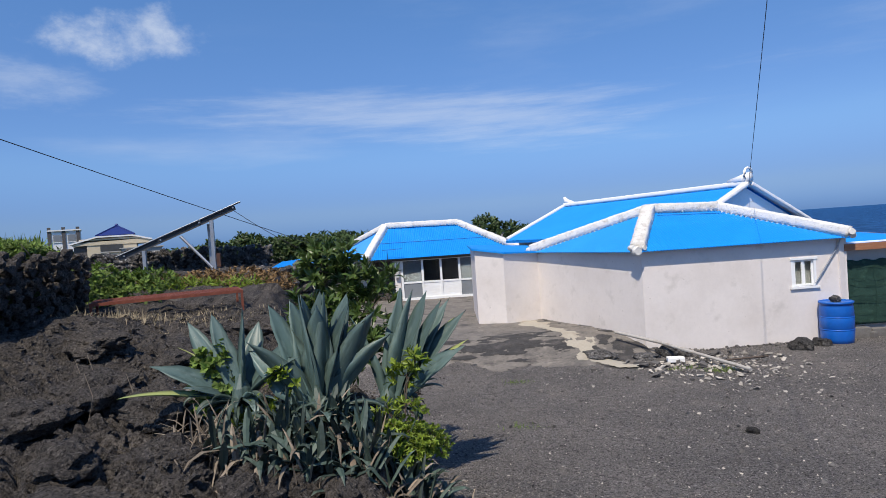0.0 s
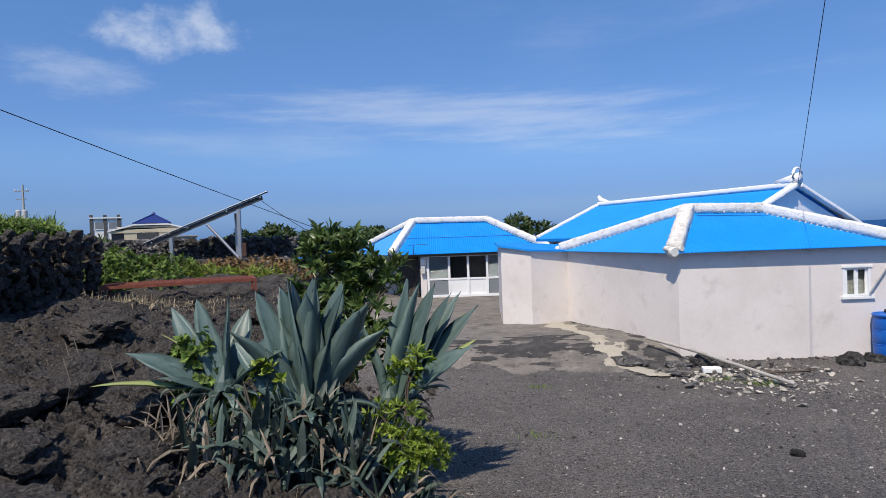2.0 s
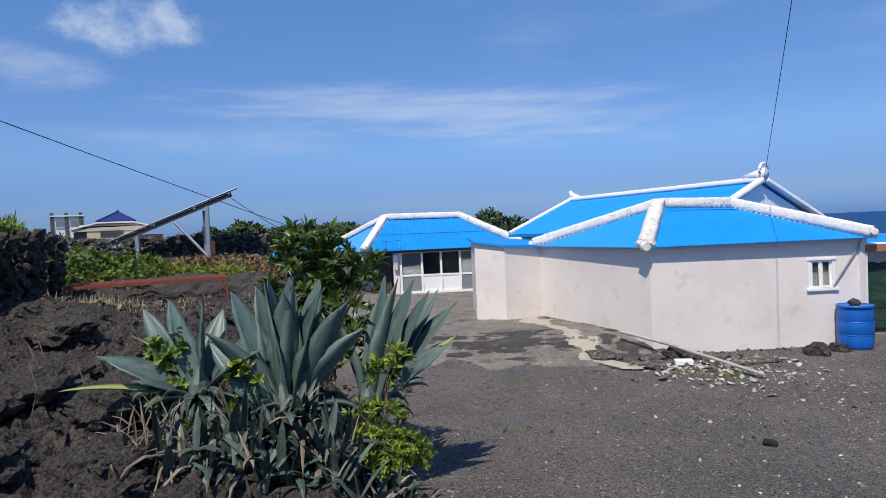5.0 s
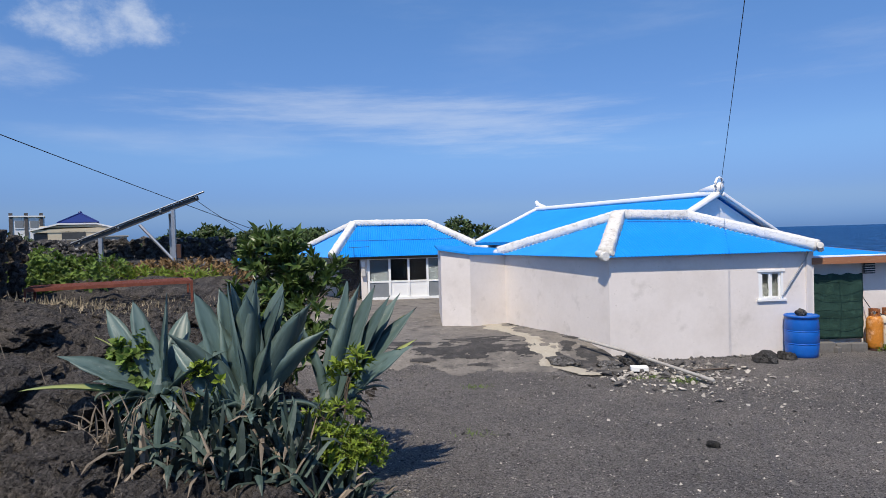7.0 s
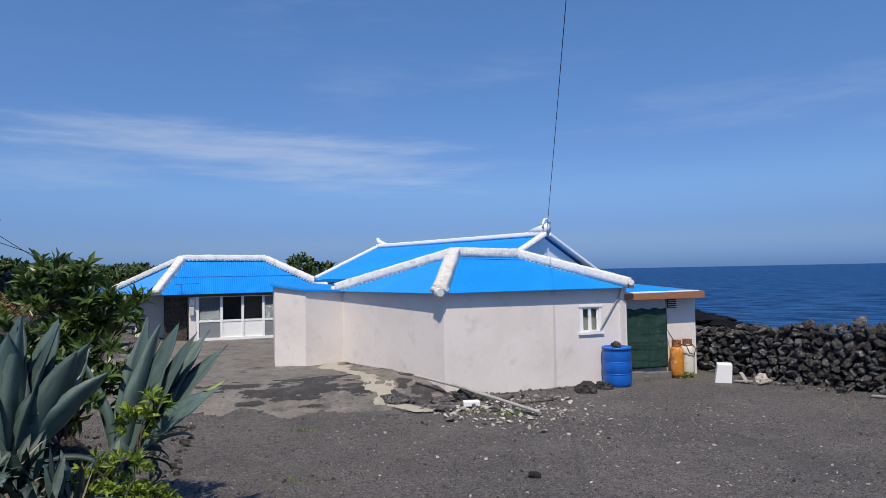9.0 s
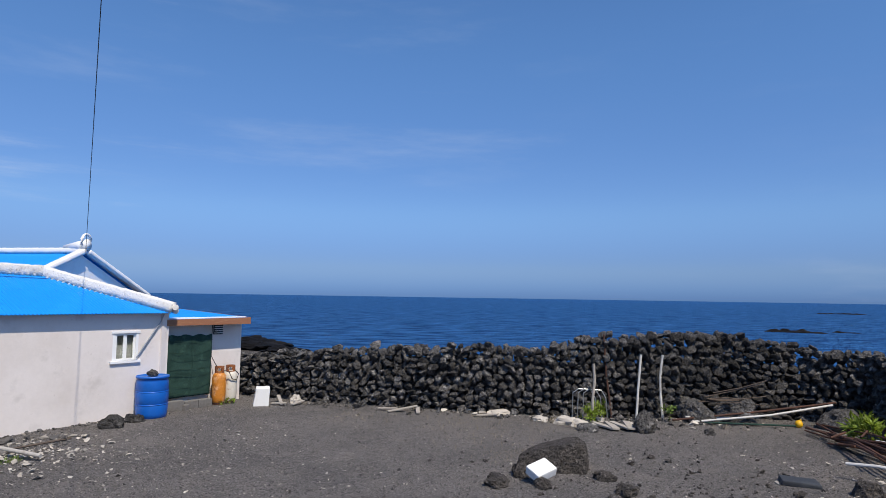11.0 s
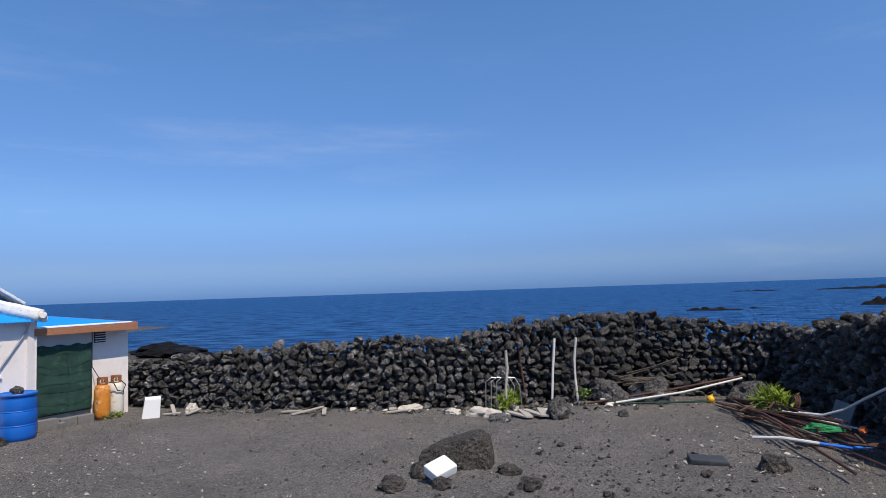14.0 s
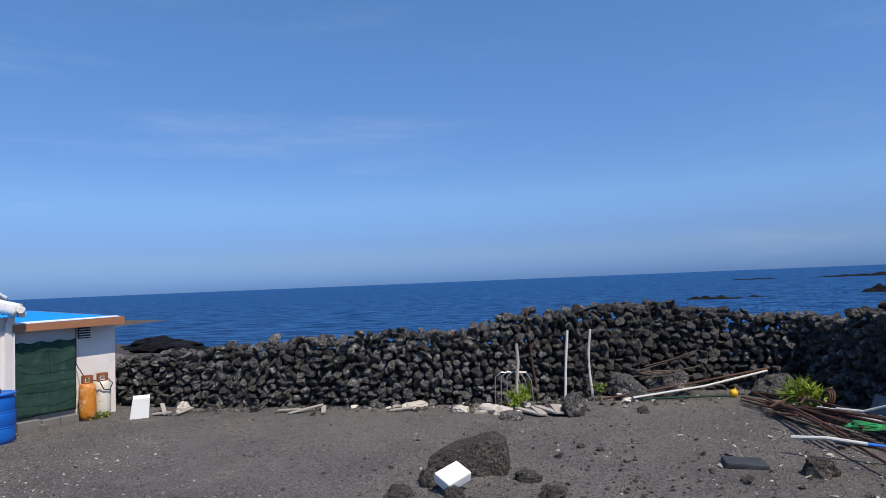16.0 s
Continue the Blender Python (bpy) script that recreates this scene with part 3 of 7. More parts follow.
# the lean-to shed at its seaward side
shed = thing("shed", 0, 0, 0, label="white lean-to shed with blue roof and rusty fascia", category="shed")
SH = [(9.2, 14.5), (11.50, 14.42), (11.0, 17.0), (9.2, 17.0)]
part("wall", prism(bmesh.new(), SH, -0.3, [2.10, 2.12, 2.2, 2.46]), M_PLASTER, shed)
bm = bmesh.new()
TOP = [(9.2, 14.14, 2.13), (11.47, 14.07, 2.15), (11.0, 17.2, 2.34), (9.0, 17.3, 2.62)]
lo = [bm.verts.new(p) for p in TOP]
hi = [bm.verts.new((x, y, z + 0.03)) for x, y, z in TOP]
bm.faces.new(lo[::-1]), bm.faces.new(hi)
for i in range(4):
    bm.faces.new((lo[i], lo[(i + 1) % 4], hi[(i + 1) % 4], hi[i]))
part("roof", bm, M_ROOF, shed)
M_RUST = material("rusty_steel", (0.075, 0.036, 0.025), 0.8, metal=0.2, spots=[((0.17, 0.07, 0.035), 8, 0.5, 0.68, 0.7), ((0.06, 0.03, 0.025), 14, 0.55, 0.7, 0.6)], grain=0.25, grain_scale=30, bump=0.003, bump_scale=60)
M_FASCIA = material("brown_fascia_board", (0.30, 0.13, 0.065), 0.7, spots=[((0.45, 0.25, 0.12), 3, 0.55, 0.7, 0.6)], grain=0.15, grain_scale=20, stretch=(1, 1, 6))
part("edge_strip", prism(bmesh.new(), [(9.3, 14.16), (11.4, 14.10), (11.4, 14.16), (9.3, 14.26)], 2.14, [2.185, 2.195, 2.205, 2.20]), M_WHITE, shed)
part("fascia", prism(bmesh.new(), [(9.2, 14.09), (11.49, 14.02), (11.49, 14.06), (9.2, 14.13)], 2.01, [2.16, 2.18, 2.18, 2.16]), M_FASCIA, shed)
part("fascia", prism(bmesh.new(), [(11.48, 14.065), (11.52, 14.065), (11.04, 17.2), (11.0, 17.2)], 2.04, [2.18, 2.18, 2.37, 2.37]), M_FASCIA, shed)

# the long house across the yard
lh = thing("long_house", 0, 0, 0, label="white house with glazed veranda under a blue hipped roof", category="house")
LZ = 2.16
lC, lR, lL, lB = (-2.9, 24.9, LZ), (3.3, 25.2, LZ), (-5.2, 29.2, LZ), (3.3, 30.3, LZ)
lRL, lRR = (-2.25, 27.5, 3.47), (0.93, 27.6, 3.43)
hip_face(lh, lC, lR, lRL, lRR)
hip_face(lh, lL, lC, lRL, lRL)
hip_face(lh, lR, lB, lRR, lRR)
hip_face(lh, lB, lL, lRR, lRL)
part("ridge_cap", rib(bmesh.new(), [lRL, lRR], 0.34, 0.20, 0.022, 11), M_CAP, lh, shade=True)
for e, sd in ((lC, 12), (lR, 13), (lL, 14)):
    part("hip_cap", rib(bmesh.new(), [lRL if e is not lR else lRR, (e[0], e[1], e[2] + 0.04)], 0.30, 0.18, 0.02, sd), M_CAP, lh, shade=True)
part("wall", prism(bmesh.new(), [(-2.6, 27.2), (3.0, 27.4), (3.0, 29.6), (-4.2, 28.8)], -0.2, LZ), M_PLASTER, lh)
part("plinth", prism(bmesh.new(), [(-2.7, 25.15), (3.2, 25.35), (3.2, 27.5), (-2.7, 27.3)], -0.2, 0.42), M_GRAVEL, lh)

# ---------------------------------------------------------------- dry stone wall by the sea
WALL = [(-8.6, 17.0), (-5.3, 16.25), (-2.75, 15.95), (0.0, 15.62), (2.2, 15.72), (3.9, 16.0), (5.5, 16.45), (7.4, 16.6), (8.63, 15.74), (8.78, 13.64), (8.63, 11.84), (8.38, 10.04), (8.28, 7.64)]
TOPS = [(0, 1.1), (1.7, 1.13), (3.3, 1.29), (4.4, 1.43), (7.3, 1.57), (10.0, 1.66), (11.3, 1.93), (14.1, 2.08), (15.0, 2.02), (15.5, 1.80), (16.2, 1.87), (16.8, 1.70), (18.3, 1.69), (19.3, 1.82), (21.0, 2.1), (24, 2.2), (30, 2.3)]


def stone_mesh(seed):
    rnd = random.Random(seed)
    bm = bmesh.new()
    for _ in range(17):
        p = Vector((rnd.gauss(0, 1), rnd.gauss(0, 1), rnd.gauss(0, 1))).normalized() * rnd.uniform(0.42, 0.56)
        p = Vector([max(-0.45, min(0.45, c)) for c in p])
        bm.verts.new(p)
    ret = bmesh.ops.convex_hull(bm, input=bm.verts)
    bmesh.ops.delete(bm, geom=[g for g in ret["geom_interior"] if isinstance(g, bmesh.types.BMVert)], context="VERTS")
    bmesh.ops.bevel(bm, geom=list(bm.edges), offset=0.012, segments=1, affect="EDGES")
    return mesh_of("stone", bm, M_STONE)


STONES = [stone_mesh(40 + i) for i in range(10)]


def stone_places():
    """Stones in rough courses along the wall: place, size, turn."""
    rnd = random.Random(5)
    pts = [Vector(p) for p in WALL]
    out = []
    base = 0.0
    for p, q in zip(pts, pts[1:]):
        d = q - p
        length = d.length
        d.normalize()
        n = Vector((d.y, -d.x))
        for layer in (0, 1):
            z = -0.10
            while True:
                h = rnd.uniform(0.10, 0.23)
                s = rnd.uniform(-0.1, 0.1)
                low_top = lerp_table(TOPS, base)
                any_ = False
                while s < length + 0.05:
                    w = rnd.uniform(0.12, 0.30)
                    top = lerp_table(TOPS, base + s + w / 2) + rnd.uniform(-0.07, 0.05)
                    if z + h * 0.75 < top:
                        any_ = True
                        hh = h * rnd.uniform(0.85, 1.3)
                        c = p + d * (s + w / 2) + n * ((0.0 if layer == 0 else -0.36) + rnd.uniform(-0.05, 0.05) - 0.06 * z)
                        out.append((layer, base + s, c.x, c.y, z + h / 2 + rnd.uniform(-0.04, 0.04), w * 1.14, rnd.uniform(0.30, 0.42), hh * 1.14, math.degrees(math.atan2(d.y, d.x)) + rnd.uniform(-14, 14), rnd.uniform(-35, 35), rnd.uniform(-30, 30)))
                    s += w
                z += h * 0.88
                if not any_ or z > 2.6:
                    break
        base += length
    return out

# ---------------------------------------------------------------- house fittings
FZ = 0.20


def disc_end(parent, c, turn, r=0.10, name="tile_end"):
    bm = lathe(bmesh.new(), [(r, -0.10), (r * 1.06, 0.02), (r * 0.9, 0.05)], 16)
    part(name, bm, M_CAP, parent, at=pose(c[0], c[1], c[2], 90, 0, turn), shade=False)


disc_end(low, (4.32, 13.74, EZ + 0.02), 15, 0.10)
for dx in (-0.13, 0.13):
    disc_end(low, (4.36 + dx, 13.80, EZ + 0.09), 15, 0.06)
disc_end(low, (9.25, 13.88, EZ + 0.12), -30, 0.07)
disc_end(low, (9.30, 13.95, EZ + 0.04), -30, 0.07)
disc_end(low, (2.55, 17.72, EZ + 0.06), 40, 0.08)
# rows of tile ends that peep out under the caps
for a, b, w_ in ((RL, RR, 0.30), (RL, (4.4, 13.9, EZ), 0.33), (RL, (2.6, 17.7, EZ), 0.25), (RR, (9.18, 13.98, EZ), 0.27)):
    a, b = Vector(a), Vector(b)
    d = (b - a).normalized()
    s_ = d.cross(Vector((0, 0, 1))).normalized()
    bm = bmesh.new()
    for i in range(int((b - a).length / 0.125)):
        p = a + d * (0.08 + i * 0.125) + Vector((0, 0, 0.0))
        tube(bm, [p - s_ * (w_ / 2 + 0.008) - Vector((0, 0, 0.022)), p + s_ * (w_ / 2 + 0.008) - Vector((0, 0, 0.022))], 0.024, 8)
    tagged(part("tile_row", bm, M_CAP, low), kind="stuff")
for a, b, w_ in ((lRL, lRR, 0.36), (lRL, lC, 0.34), (lRR, lR, 0.34), (lRL, lL, 0.34)):
    a, b = Vector(a), Vector(b)
    d = (b - a).normalized()
    s_ = d.cross(Vector((0, 0, 1))).normalized()
    bm = bmesh.new()
    for i in range(int((b - a).length / 0.15)):
        p = a + d * (0.08 + i * 0.15)
        tube(bm, [p - s_ * (w_ / 2 + 0.008) - Vector((0, 0, 0.015)), p + s_ * (w_ / 2 + 0.008) - Vector((0, 0, 0.015))], 0.027, 8)
    tagged(part("tile_row", bm, M_CAP, lh), kind="stuff")

# finial of the main ridge
bm = bmesh.new()
tube(bm, [mh(0.55, 0, RZ + 0.10), mh(0.15, 0, RZ + 0.16), mh(-0.1, 0, RZ + 0.20)], [0.09, 0.13, 0.15], 12)
part("finial", bm, M_WHITE, mainh, shade=True)
bm = bmesh.new()
arch = [(-0.16, 0.18), (-0.17, 0.34), (-0.10, 0.44), (0.0, 0.47), (0.10, 0.44), (0.17, 0.34), (0.16, 0.18)]
tube(bm, [mh(-0.05, q, RZ + z) for q, z in arch], 0.035, 8)
part("finial", bm, M_WHITE, mainh, shade=True)
bm = bmesh.new()
tube(bm, [mh(LEN - 0.5, 0, RZ + 0.02), mh(LEN - 0.1, 0, RZ + 0.13), mh(LEN + 0.02, 0, RZ + 0.28)], [0.07, 0.10, 0.06], 10)
part("finial", bm, M_WHITE, mainh, shade=True)
# dark beam ends under the main eave
M_TIMBER = material("weathered_timber", (0.10, 0.075, 0.058), 0.85, grain=0.3, grain_scale=14, stretch=(1, 1, 8), bump=0.004, bump_scale=20)
part("beam", prism(bmesh.new(), [mh(LEN - 0.4, -2.75, 0)[:2], mh(0.6, -2.75, 0)[:2], mh(0.6, -2.6, 0)[:2], mh(LEN - 0.4, -2.6, 0)[:2]], 2.25, 2.44), M_TIMBER, mainh)

# long house: seam across its front sheet
M_SEAM = material("roof_seam", (0.004, 0.10, 0.36), 0.6, grain=0.1)
sa, sb = Vector(lC).lerp(Vector(lRL), 0.47), Vector(lR).lerp(Vector(lRR), 0.47)
part("seam", tube(bmesh.new(), [sa + Vector((0.2, -0.02, 0.012)), sb + Vector((-0.2, -0.02, 0.012))], 0.012, 6), M_SEAM, lh)
sa, sb = Vector(eC).lerp(Vector(RL), 0.86), Vector(eE).lerp(Vector(RR), 0.86)
part("seam", tube(bmesh.new(), [sa + Vector((0.25, -0.02, 0.012)), sb + Vector((-0.25, -0.02, 0.012))], 0.009, 6), M_SEAM, low)
# long house: veranda front, meter, aerial
VV = 25.32
M_SCREEN = material("insect_screen", (0.20, 0.22, 0.24), 0.6, grain=0.08, grain_scale=5)
ver = part("veranda", new_box(-1.58, VV, 2.02, 3.1, VV + 0.10, 2.10), M_FRAME, lh, "white framed glazed veranda front")
part("sill", new_box(-1.58, VV - 0.03, 0.42, 3.1, VV + 0.12, 0.52), M_FRAME, ver)
for x in (-1.54, -0.71, 0.04, 0.79, 1.75, 3.0):
    part("mullion", new_box(x - 0.045, VV - 0.01, 0.52, x + 0.045, VV + 0.09, 2.02), M_FRAME, ver)
for x0, x1, solid in ((-1.495, -0.755, False), (-0.665, -0.005, True), (0.085, 0.745, True), (0.835, 1.705, False), (1.795, 2.955, False)):
    part("rail", new_box(x0, VV + 0.01, 1.10, x1, VV + 0.07, 1.17), M_FRAME, ver)
    part("lower_panel", new_box(x0, VV + 0.03, 0.52, x1, VV + 0.05, 1.10), M_FRAME if solid else M_SCREEN, ver)
    pn = part("pane", new_box(x0 + 0.02, VV + 0.035, 1.17, x1 - 0.02, VV + 0.041, 2.02), M_GLASS, ver)
    pn.visible_shadow = False
    if not solid:
        part("screen", new_box(x0 + 0.01, VV + 0.05, 1.17, x1 - 0.01, VV + 0.054, 2.02), M_SCREEN, ver)
part("room", prism(bmesh.new(), [(-1.75, VV + 0.9), (3.1, VV + 0.9), (3.1, VV + 1.0), (-1.75, VV + 1.0)], 0.4, 2.1), M_DARKROOM, lh)
part("side_wall", prism(bmesh.new(), [(-2.75, VV + 0.5), (-1.95, VV + 0.35), (-1.95, VV + 0.5), (-2.75, VV + 0.65)], 0.3, 2.1), M_LAVA, lh)
part("pier", new_box(-1.84, VV - 0.02, 0.4, -1.60, VV + 0.3, 2.06), M_PLASTER, lh)
part("beam", new_box(-2.6, VV - 0.12, 2.05, 3.2, VV - 0.04, 2.14), M_TIMBER, lh)
M_GREYBOX = material("grey_meter_box", (0.5, 0.5, 0.48), 0.5, grain=0.05)
meter = solo("meter_box", new_box(-1.81, VV - 0.16, 1.38, -1.65, VV - 0.024, 1.68, bevel=0.015), M_GREYBOX, "grey electricity meter box on a white pier", "meter box")
meter2 = solo("meter_box", new_box(-1.81, VV - 0.12, 1.74, -1.66, VV - 0.024, 1.98, bevel=0.015), M_WHITE, "small white junction box on a white pier", "junction box")
bm = bmesh.new()
tube(bm, [(-2.05, 24.85, 2.10), (-2.05, 24.85, 2.55)], 0.012, 6)
part_aerial = thing("television_aerial", 0, 0, 0, label="thin metal television aerial on the eave", category="aerial")
M_STEEL = material("galvanised_steel", (0.42, 0.43, 0.44), 0.45, metal=0.8, grain=0.12, grain_scale=10)
M_DARK = material("dark_cable", (0.02, 0.02, 0.022), 0.6, grain=0.1)
part("mast", bm, M_DARK, part_aerial)
bm = bmesh.new()
tube(bm, [(-2.25, 24.85, 2.53), (-1.45, 24.85, 2.55)], 0.010, 6)
for i in range(8):
    tube(bm, [(-2.2 + i * 0.1, 24.75, 2.54), (-2.2 + i * 0.1, 24.95, 2.54)], 0.006, 4)
part("boom", bm, M_DARK, part_aerial)

# shed front: green net over the doorway, vent, blocks
M_NET = material("green_mesh_net", (0.010, 0.042, 0.031), 0.85, spots=[((0.04, 0.10, 0.07), 6, 0.55, 0.7, 0.6)], grain=0.35, grain_scale=40, bump=0.01, bump_scale=30)
net = thing("net_screen", 9.36, 14.36, 0.26, -2, "dark green mesh net hung over a shed doorway", "net")
bm = bmesh.new()
cols, rows = 22, 30
grid = []
for j in range(rows + 1):
    row = []
    for i in range(cols + 1):
        x, z = i / cols * 1.18, j / rows * 1.50
        top = 0.02 * math.sin(i * 0.9) * smooth(1.2, 1.56, z)
        row.append(bm.verts.new((x, 0.03 * noise.noise(Vector((x * 5, z * 4, 1))) - 0.02, z + top)))
    grid.append(row)
for j in range(rows):
    for i in range(cols):
        bm.faces.new((grid[j][i], grid[j][i + 1], grid[j + 1][i + 1], grid[j + 1][i]))
ret = bmesh.ops.extrude_face_region(bm, geom=list(bm.faces))
bmesh.ops.translate(bm, vec=(0, 0.012, 0), verts=[g for g in ret["geom"] if isinstance(g, bmesh.types.BMVert)])
part("net", bm, M_NET, net, shade=True)
nr = random.Random(4)
for i in range(7):
    z = 0.12 + i * 0.2 + nr.uniform(-0.05, 0.05)
    part("cord", tube(bmesh.new(), [(0, -0.045, z), (0.3, -0.052, z - nr.uniform(0, 0.05)), (0.8, -0.055, z - nr.uniform(0, 0.06)), (1.18, -0.045, z + nr.uniform(-0.03, 0.03))], 0.0035, 5), M_NET, net)
part("cord", tube(bmesh.new(), [(0.62, -0.05, 0), (0.66, -0.055, 0.8), (0.6, -0.05, 1.46)], 0.0035, 5), M_NET, net)
vent = solo("wall_vent", new_box(0, -0.02, 0, 0.27, 0.0, 0.30), M_DARKROOM, "dark louvred vent in a white wall", "vent", at=pose(10.66, 14.442, 1.74, 0, 0, -2))
for i in range(5):
    part("slat", new_box(0.02, -0.05, 0.03 + i * 0.055, 0.25, -0.02, 0.045 + i * 0.055), M_WHITE, vent)
M_BLOCK = material("grey_concrete_block", (0.165, 0.157, 0.147), 0.95, spots=[((0.12, 0.11, 0.10), 6, 0.5, 0.68, 0.7)], grain=0.2, grain_scale=40, bump=0.012, bump_scale=35)
for i, (u, v, w, h, tn) in enumerate(((9.25, 14.12, 0.42, 0.24, -4), (9.72, 14.14, 0.36, 0.2, 3), (10.10, 14.16, 0.36, 0.2, -2), (9.62, 14.0, 0.14, 0.14, 20))):
    solo("concrete_block", new_box(0, -0.09, 0, w, 0.09, h, bevel=0.015), M_BLOCK, "worn grey concrete block under the green net", "block", group="blocks under the net", at=pose(u, v, ground_z(u, v) - 0.01, 0, 0, tn))

# brace pipe and downpipe on the front wall of the low house
strut = solo("brace_pipe", tube(bmesh.new(), [(8.46, 14.05, 1.32), (9.02, 14.07, 2.12), (9.08, 14.05, 2.3)], 0.016, 8), M_STEEL, "thin grey pipe bent up to the eave", "pipe")

# ---------------------------------------------------------------- drum, gas bottles, white box
M_DRUM = material("blue_plastic", (0.004, 0.105, 0.46), 0.4, spots=[((0.015, 0.15, 0.54), 3, 0.5, 0.7, 0.5), ((0.02, 0.08, 0.30), 12, 0.62, 0.74, 0.4)], grain=0.05, grain_scale=20)
drum = thing("plastic_drum", 8.72, 13.77, 0.0, label="blue plastic drum standing by the white wall", category="drum")
rows = [(r * 1.20, z * 1.02) for r, z in [(0.24, 0.0), (0.265, 0.02), (0.275, 0.10), (0.285, 0.28), (0.278, 0.30), (0.278, 0.32), (0.288, 0.34), (0.288, 0.56), (0.280, 0.58), (0.280, 0.60), (0.287, 0.62), (0.278, 0.80), (0.262, 0.86), (0.285, 0.865), (0.292, 0.88), (0.292, 0.91), (0.275, 0.915), (0.27, 0.89)]]
part("body", lathe(bmesh.new(), rows, 40), M_DRUM, drum, shade=True)
for z in (0.31, 0.59):
    bm = lathe(bmesh.new(), [(0.342, z - 0.012), (0.350, z), (0.342, z + 0.012)], 40)
    part("hoop", bm, M_DRUM, drum, shade=True)


def rock_mesh(seed, sx, sy, sz, mat, sub=3, rough=0.22, name="rock", flat=0.0):
    bm = bmesh.new()
    bmesh.ops.create_icosphere(bm, subdivisions=sub, radius=1)
    for v in bm.verts:
        p = v.co.copy()
        k = 1 + rough * noise.fractal(p * 1.3 + Vector((seed, 0, 0)), 1.0, 2.0, 4) * 1.6
        c = 1 - 0.18 * smooth(0.4, 0.9, noise.cell(p * 1.7 + Vector((seed, 3, 0))))
        v.co = Vector((p.x * sx, p.y * sy, max(p.z, -0.55 - flat) * sz)) * k * c
    return mesh_of(name, bm, mat)


solo("rock", rock_mesh(3, 0.13, 0.11, 0.10, M_STONE, 2), None, "small dark rock weighing down a blue drum", "rock", at=pose(8.72, 13.78, 0.965, 0, 0, 20))

M_GASO = material("orange_rusted_paint", (0.55, 0.20, 0.02), 0.55, spots=[((0.70, 0.42, 0.22), 5, 0.50, 0.66, 0.8), ((0.22, 0.07, 0.025), 9, 0.56, 0.7, 0.8)], grain=0.15, grain_scale=20, bump=0.003, bump_scale=40)
M_GASW = material("cream_rusted_paint", (0.62, 0.58, 0.50), 0.55, spots=[((0.40, 0.20, 0.08), 6, 0.58, 0.72, 0.8)], grain=0.1, grain_scale=20)
M_COLLAR = material("rusted_orange_steel", (0.30, 0.10, 0.03), 0.75, spots=[((0.13, 0.05, 0.025), 9, 0.5, 0.66, 0.8), ((0.50, 0.40, 0.28), 14, 0.6, 0.7, 0.5)], grain=0.2, grain_scale=30)
for u, v, mat, lab in ((10.70, 14.16, M_GASO, "orange gas cylinder streaked with rust by the shed"), (11.07, 14.22, M_GASW, "cream gas cylinder with rusty collar by the shed")):
    g = thing("gas_cylinder", u, v, 0.03, label=lab, category="gas cylinder", group="gas cylinders by the shed")
    part("body", lathe(bmesh.new(), [(0.13, 0.0), (0.15, 0.03), (0.165, 0.08), (0.17, 0.2), (0.17, 0.62), (0.155, 0.70), (0.11, 0.76), (0.05, 0.79)], 28), mat, g, shade=True)
    part("foot_ring", lathe(bmesh.new(), [(0.14, -0.03), (0.145, 0.03), (0.13, 0.035)], 24), M_RUST, g)
    bm = bmesh.new()
    n = 20
    for k in range(n):
        a0, a1 = 2 * math.pi * k / n, 2 * math.pi * (k + 1) / n
        if k in (2, 3, 4, 12, 13, 14):
            zs = ((0.74, 0.78), (0.88, 0.92))
        else:
            zs = ((0.74, 0.92),)
        for z0, z1 in zs:
            q = [bm.verts.new((r * math.cos(a), r * math.sin(a), z)) for r, a, z in ((0.115, a0, z0), (0.115, a1, z0), (0.115, a1, z1), (0.115, a0, z1), (0.105, a0, z0), (0.105, a1, z0), (0.105, a1, z1), (0.105, a0, z1))]
            for f in ((0, 1, 2, 3), (7, 6, 5, 4), (3, 2, 6, 7), (0, 4, 5, 1)):
                bm.faces.new([q[i] for i in f])
    part("collar", bm, M_COLLAR, g, "rusty orange collar")
    part("valve", lathe(bmesh.new(), [(0.03, 0.78), (0.03, 0.84), (0.015, 0.85), (0.04, 0.87), (0.04, 0.89)], 12), M_STEEL, g)
solo("gas_hose", tube(bmesh.new(), [(10.70, 14.10, 0.87), (10.88, 14.0, 0.80), (10.98, 14.02, 0.62), (11.12, 14.02, 0.58), (11.22, 14.08, 0.72), (11.12, 14.16, 0.86)], 0.012, 8), M_DARK, "thin dark rubber hose between gas cylinders", "hose")
solo("wall_cable", tube(bmesh.new(), [(10.60, 14.40, 2.05), (10.59, 14.38, 1.2), (10.65, 14.16, 0.9)], 0.010, 6), M_DARK, "dark gas pipe down a white shed wall", "cable")

M_FOAM = material("white_polystyrene", (0.82, 0.82, 0.80), 0.8, spots=[((0.60, 0.58, 0.54), 5, 0.58, 0.72, 0.5)], grain=0.05, grain_scale=60, bump=0.004, bump_scale=80)
bm = new_box(-0.19, -0.16, 0, 0.19, 0.16, 0.47, bevel=0.02)
for v in bm.verts:
    if v.co.z > 0.3:
        v.co.x *= 0.88
        v.co.y *= 0.9
        v.co.z += 0.10 * v.co.x
u0, v0 = 11.3, 13.25
solo("foam_box", bm, M_FOAM, "white polystyrene box upended on the gravel", "box", at=pose(u0, v0, ground_z(u0, v0) - 0.02, 4, 6, -35))

# ---------------------------------------------------------------- things in the yard
def yard_uv(x, y):
    """Plan point near the sea wall, in the yard's frame."""
    return to_uv(x + 0.28, y - 0.36)


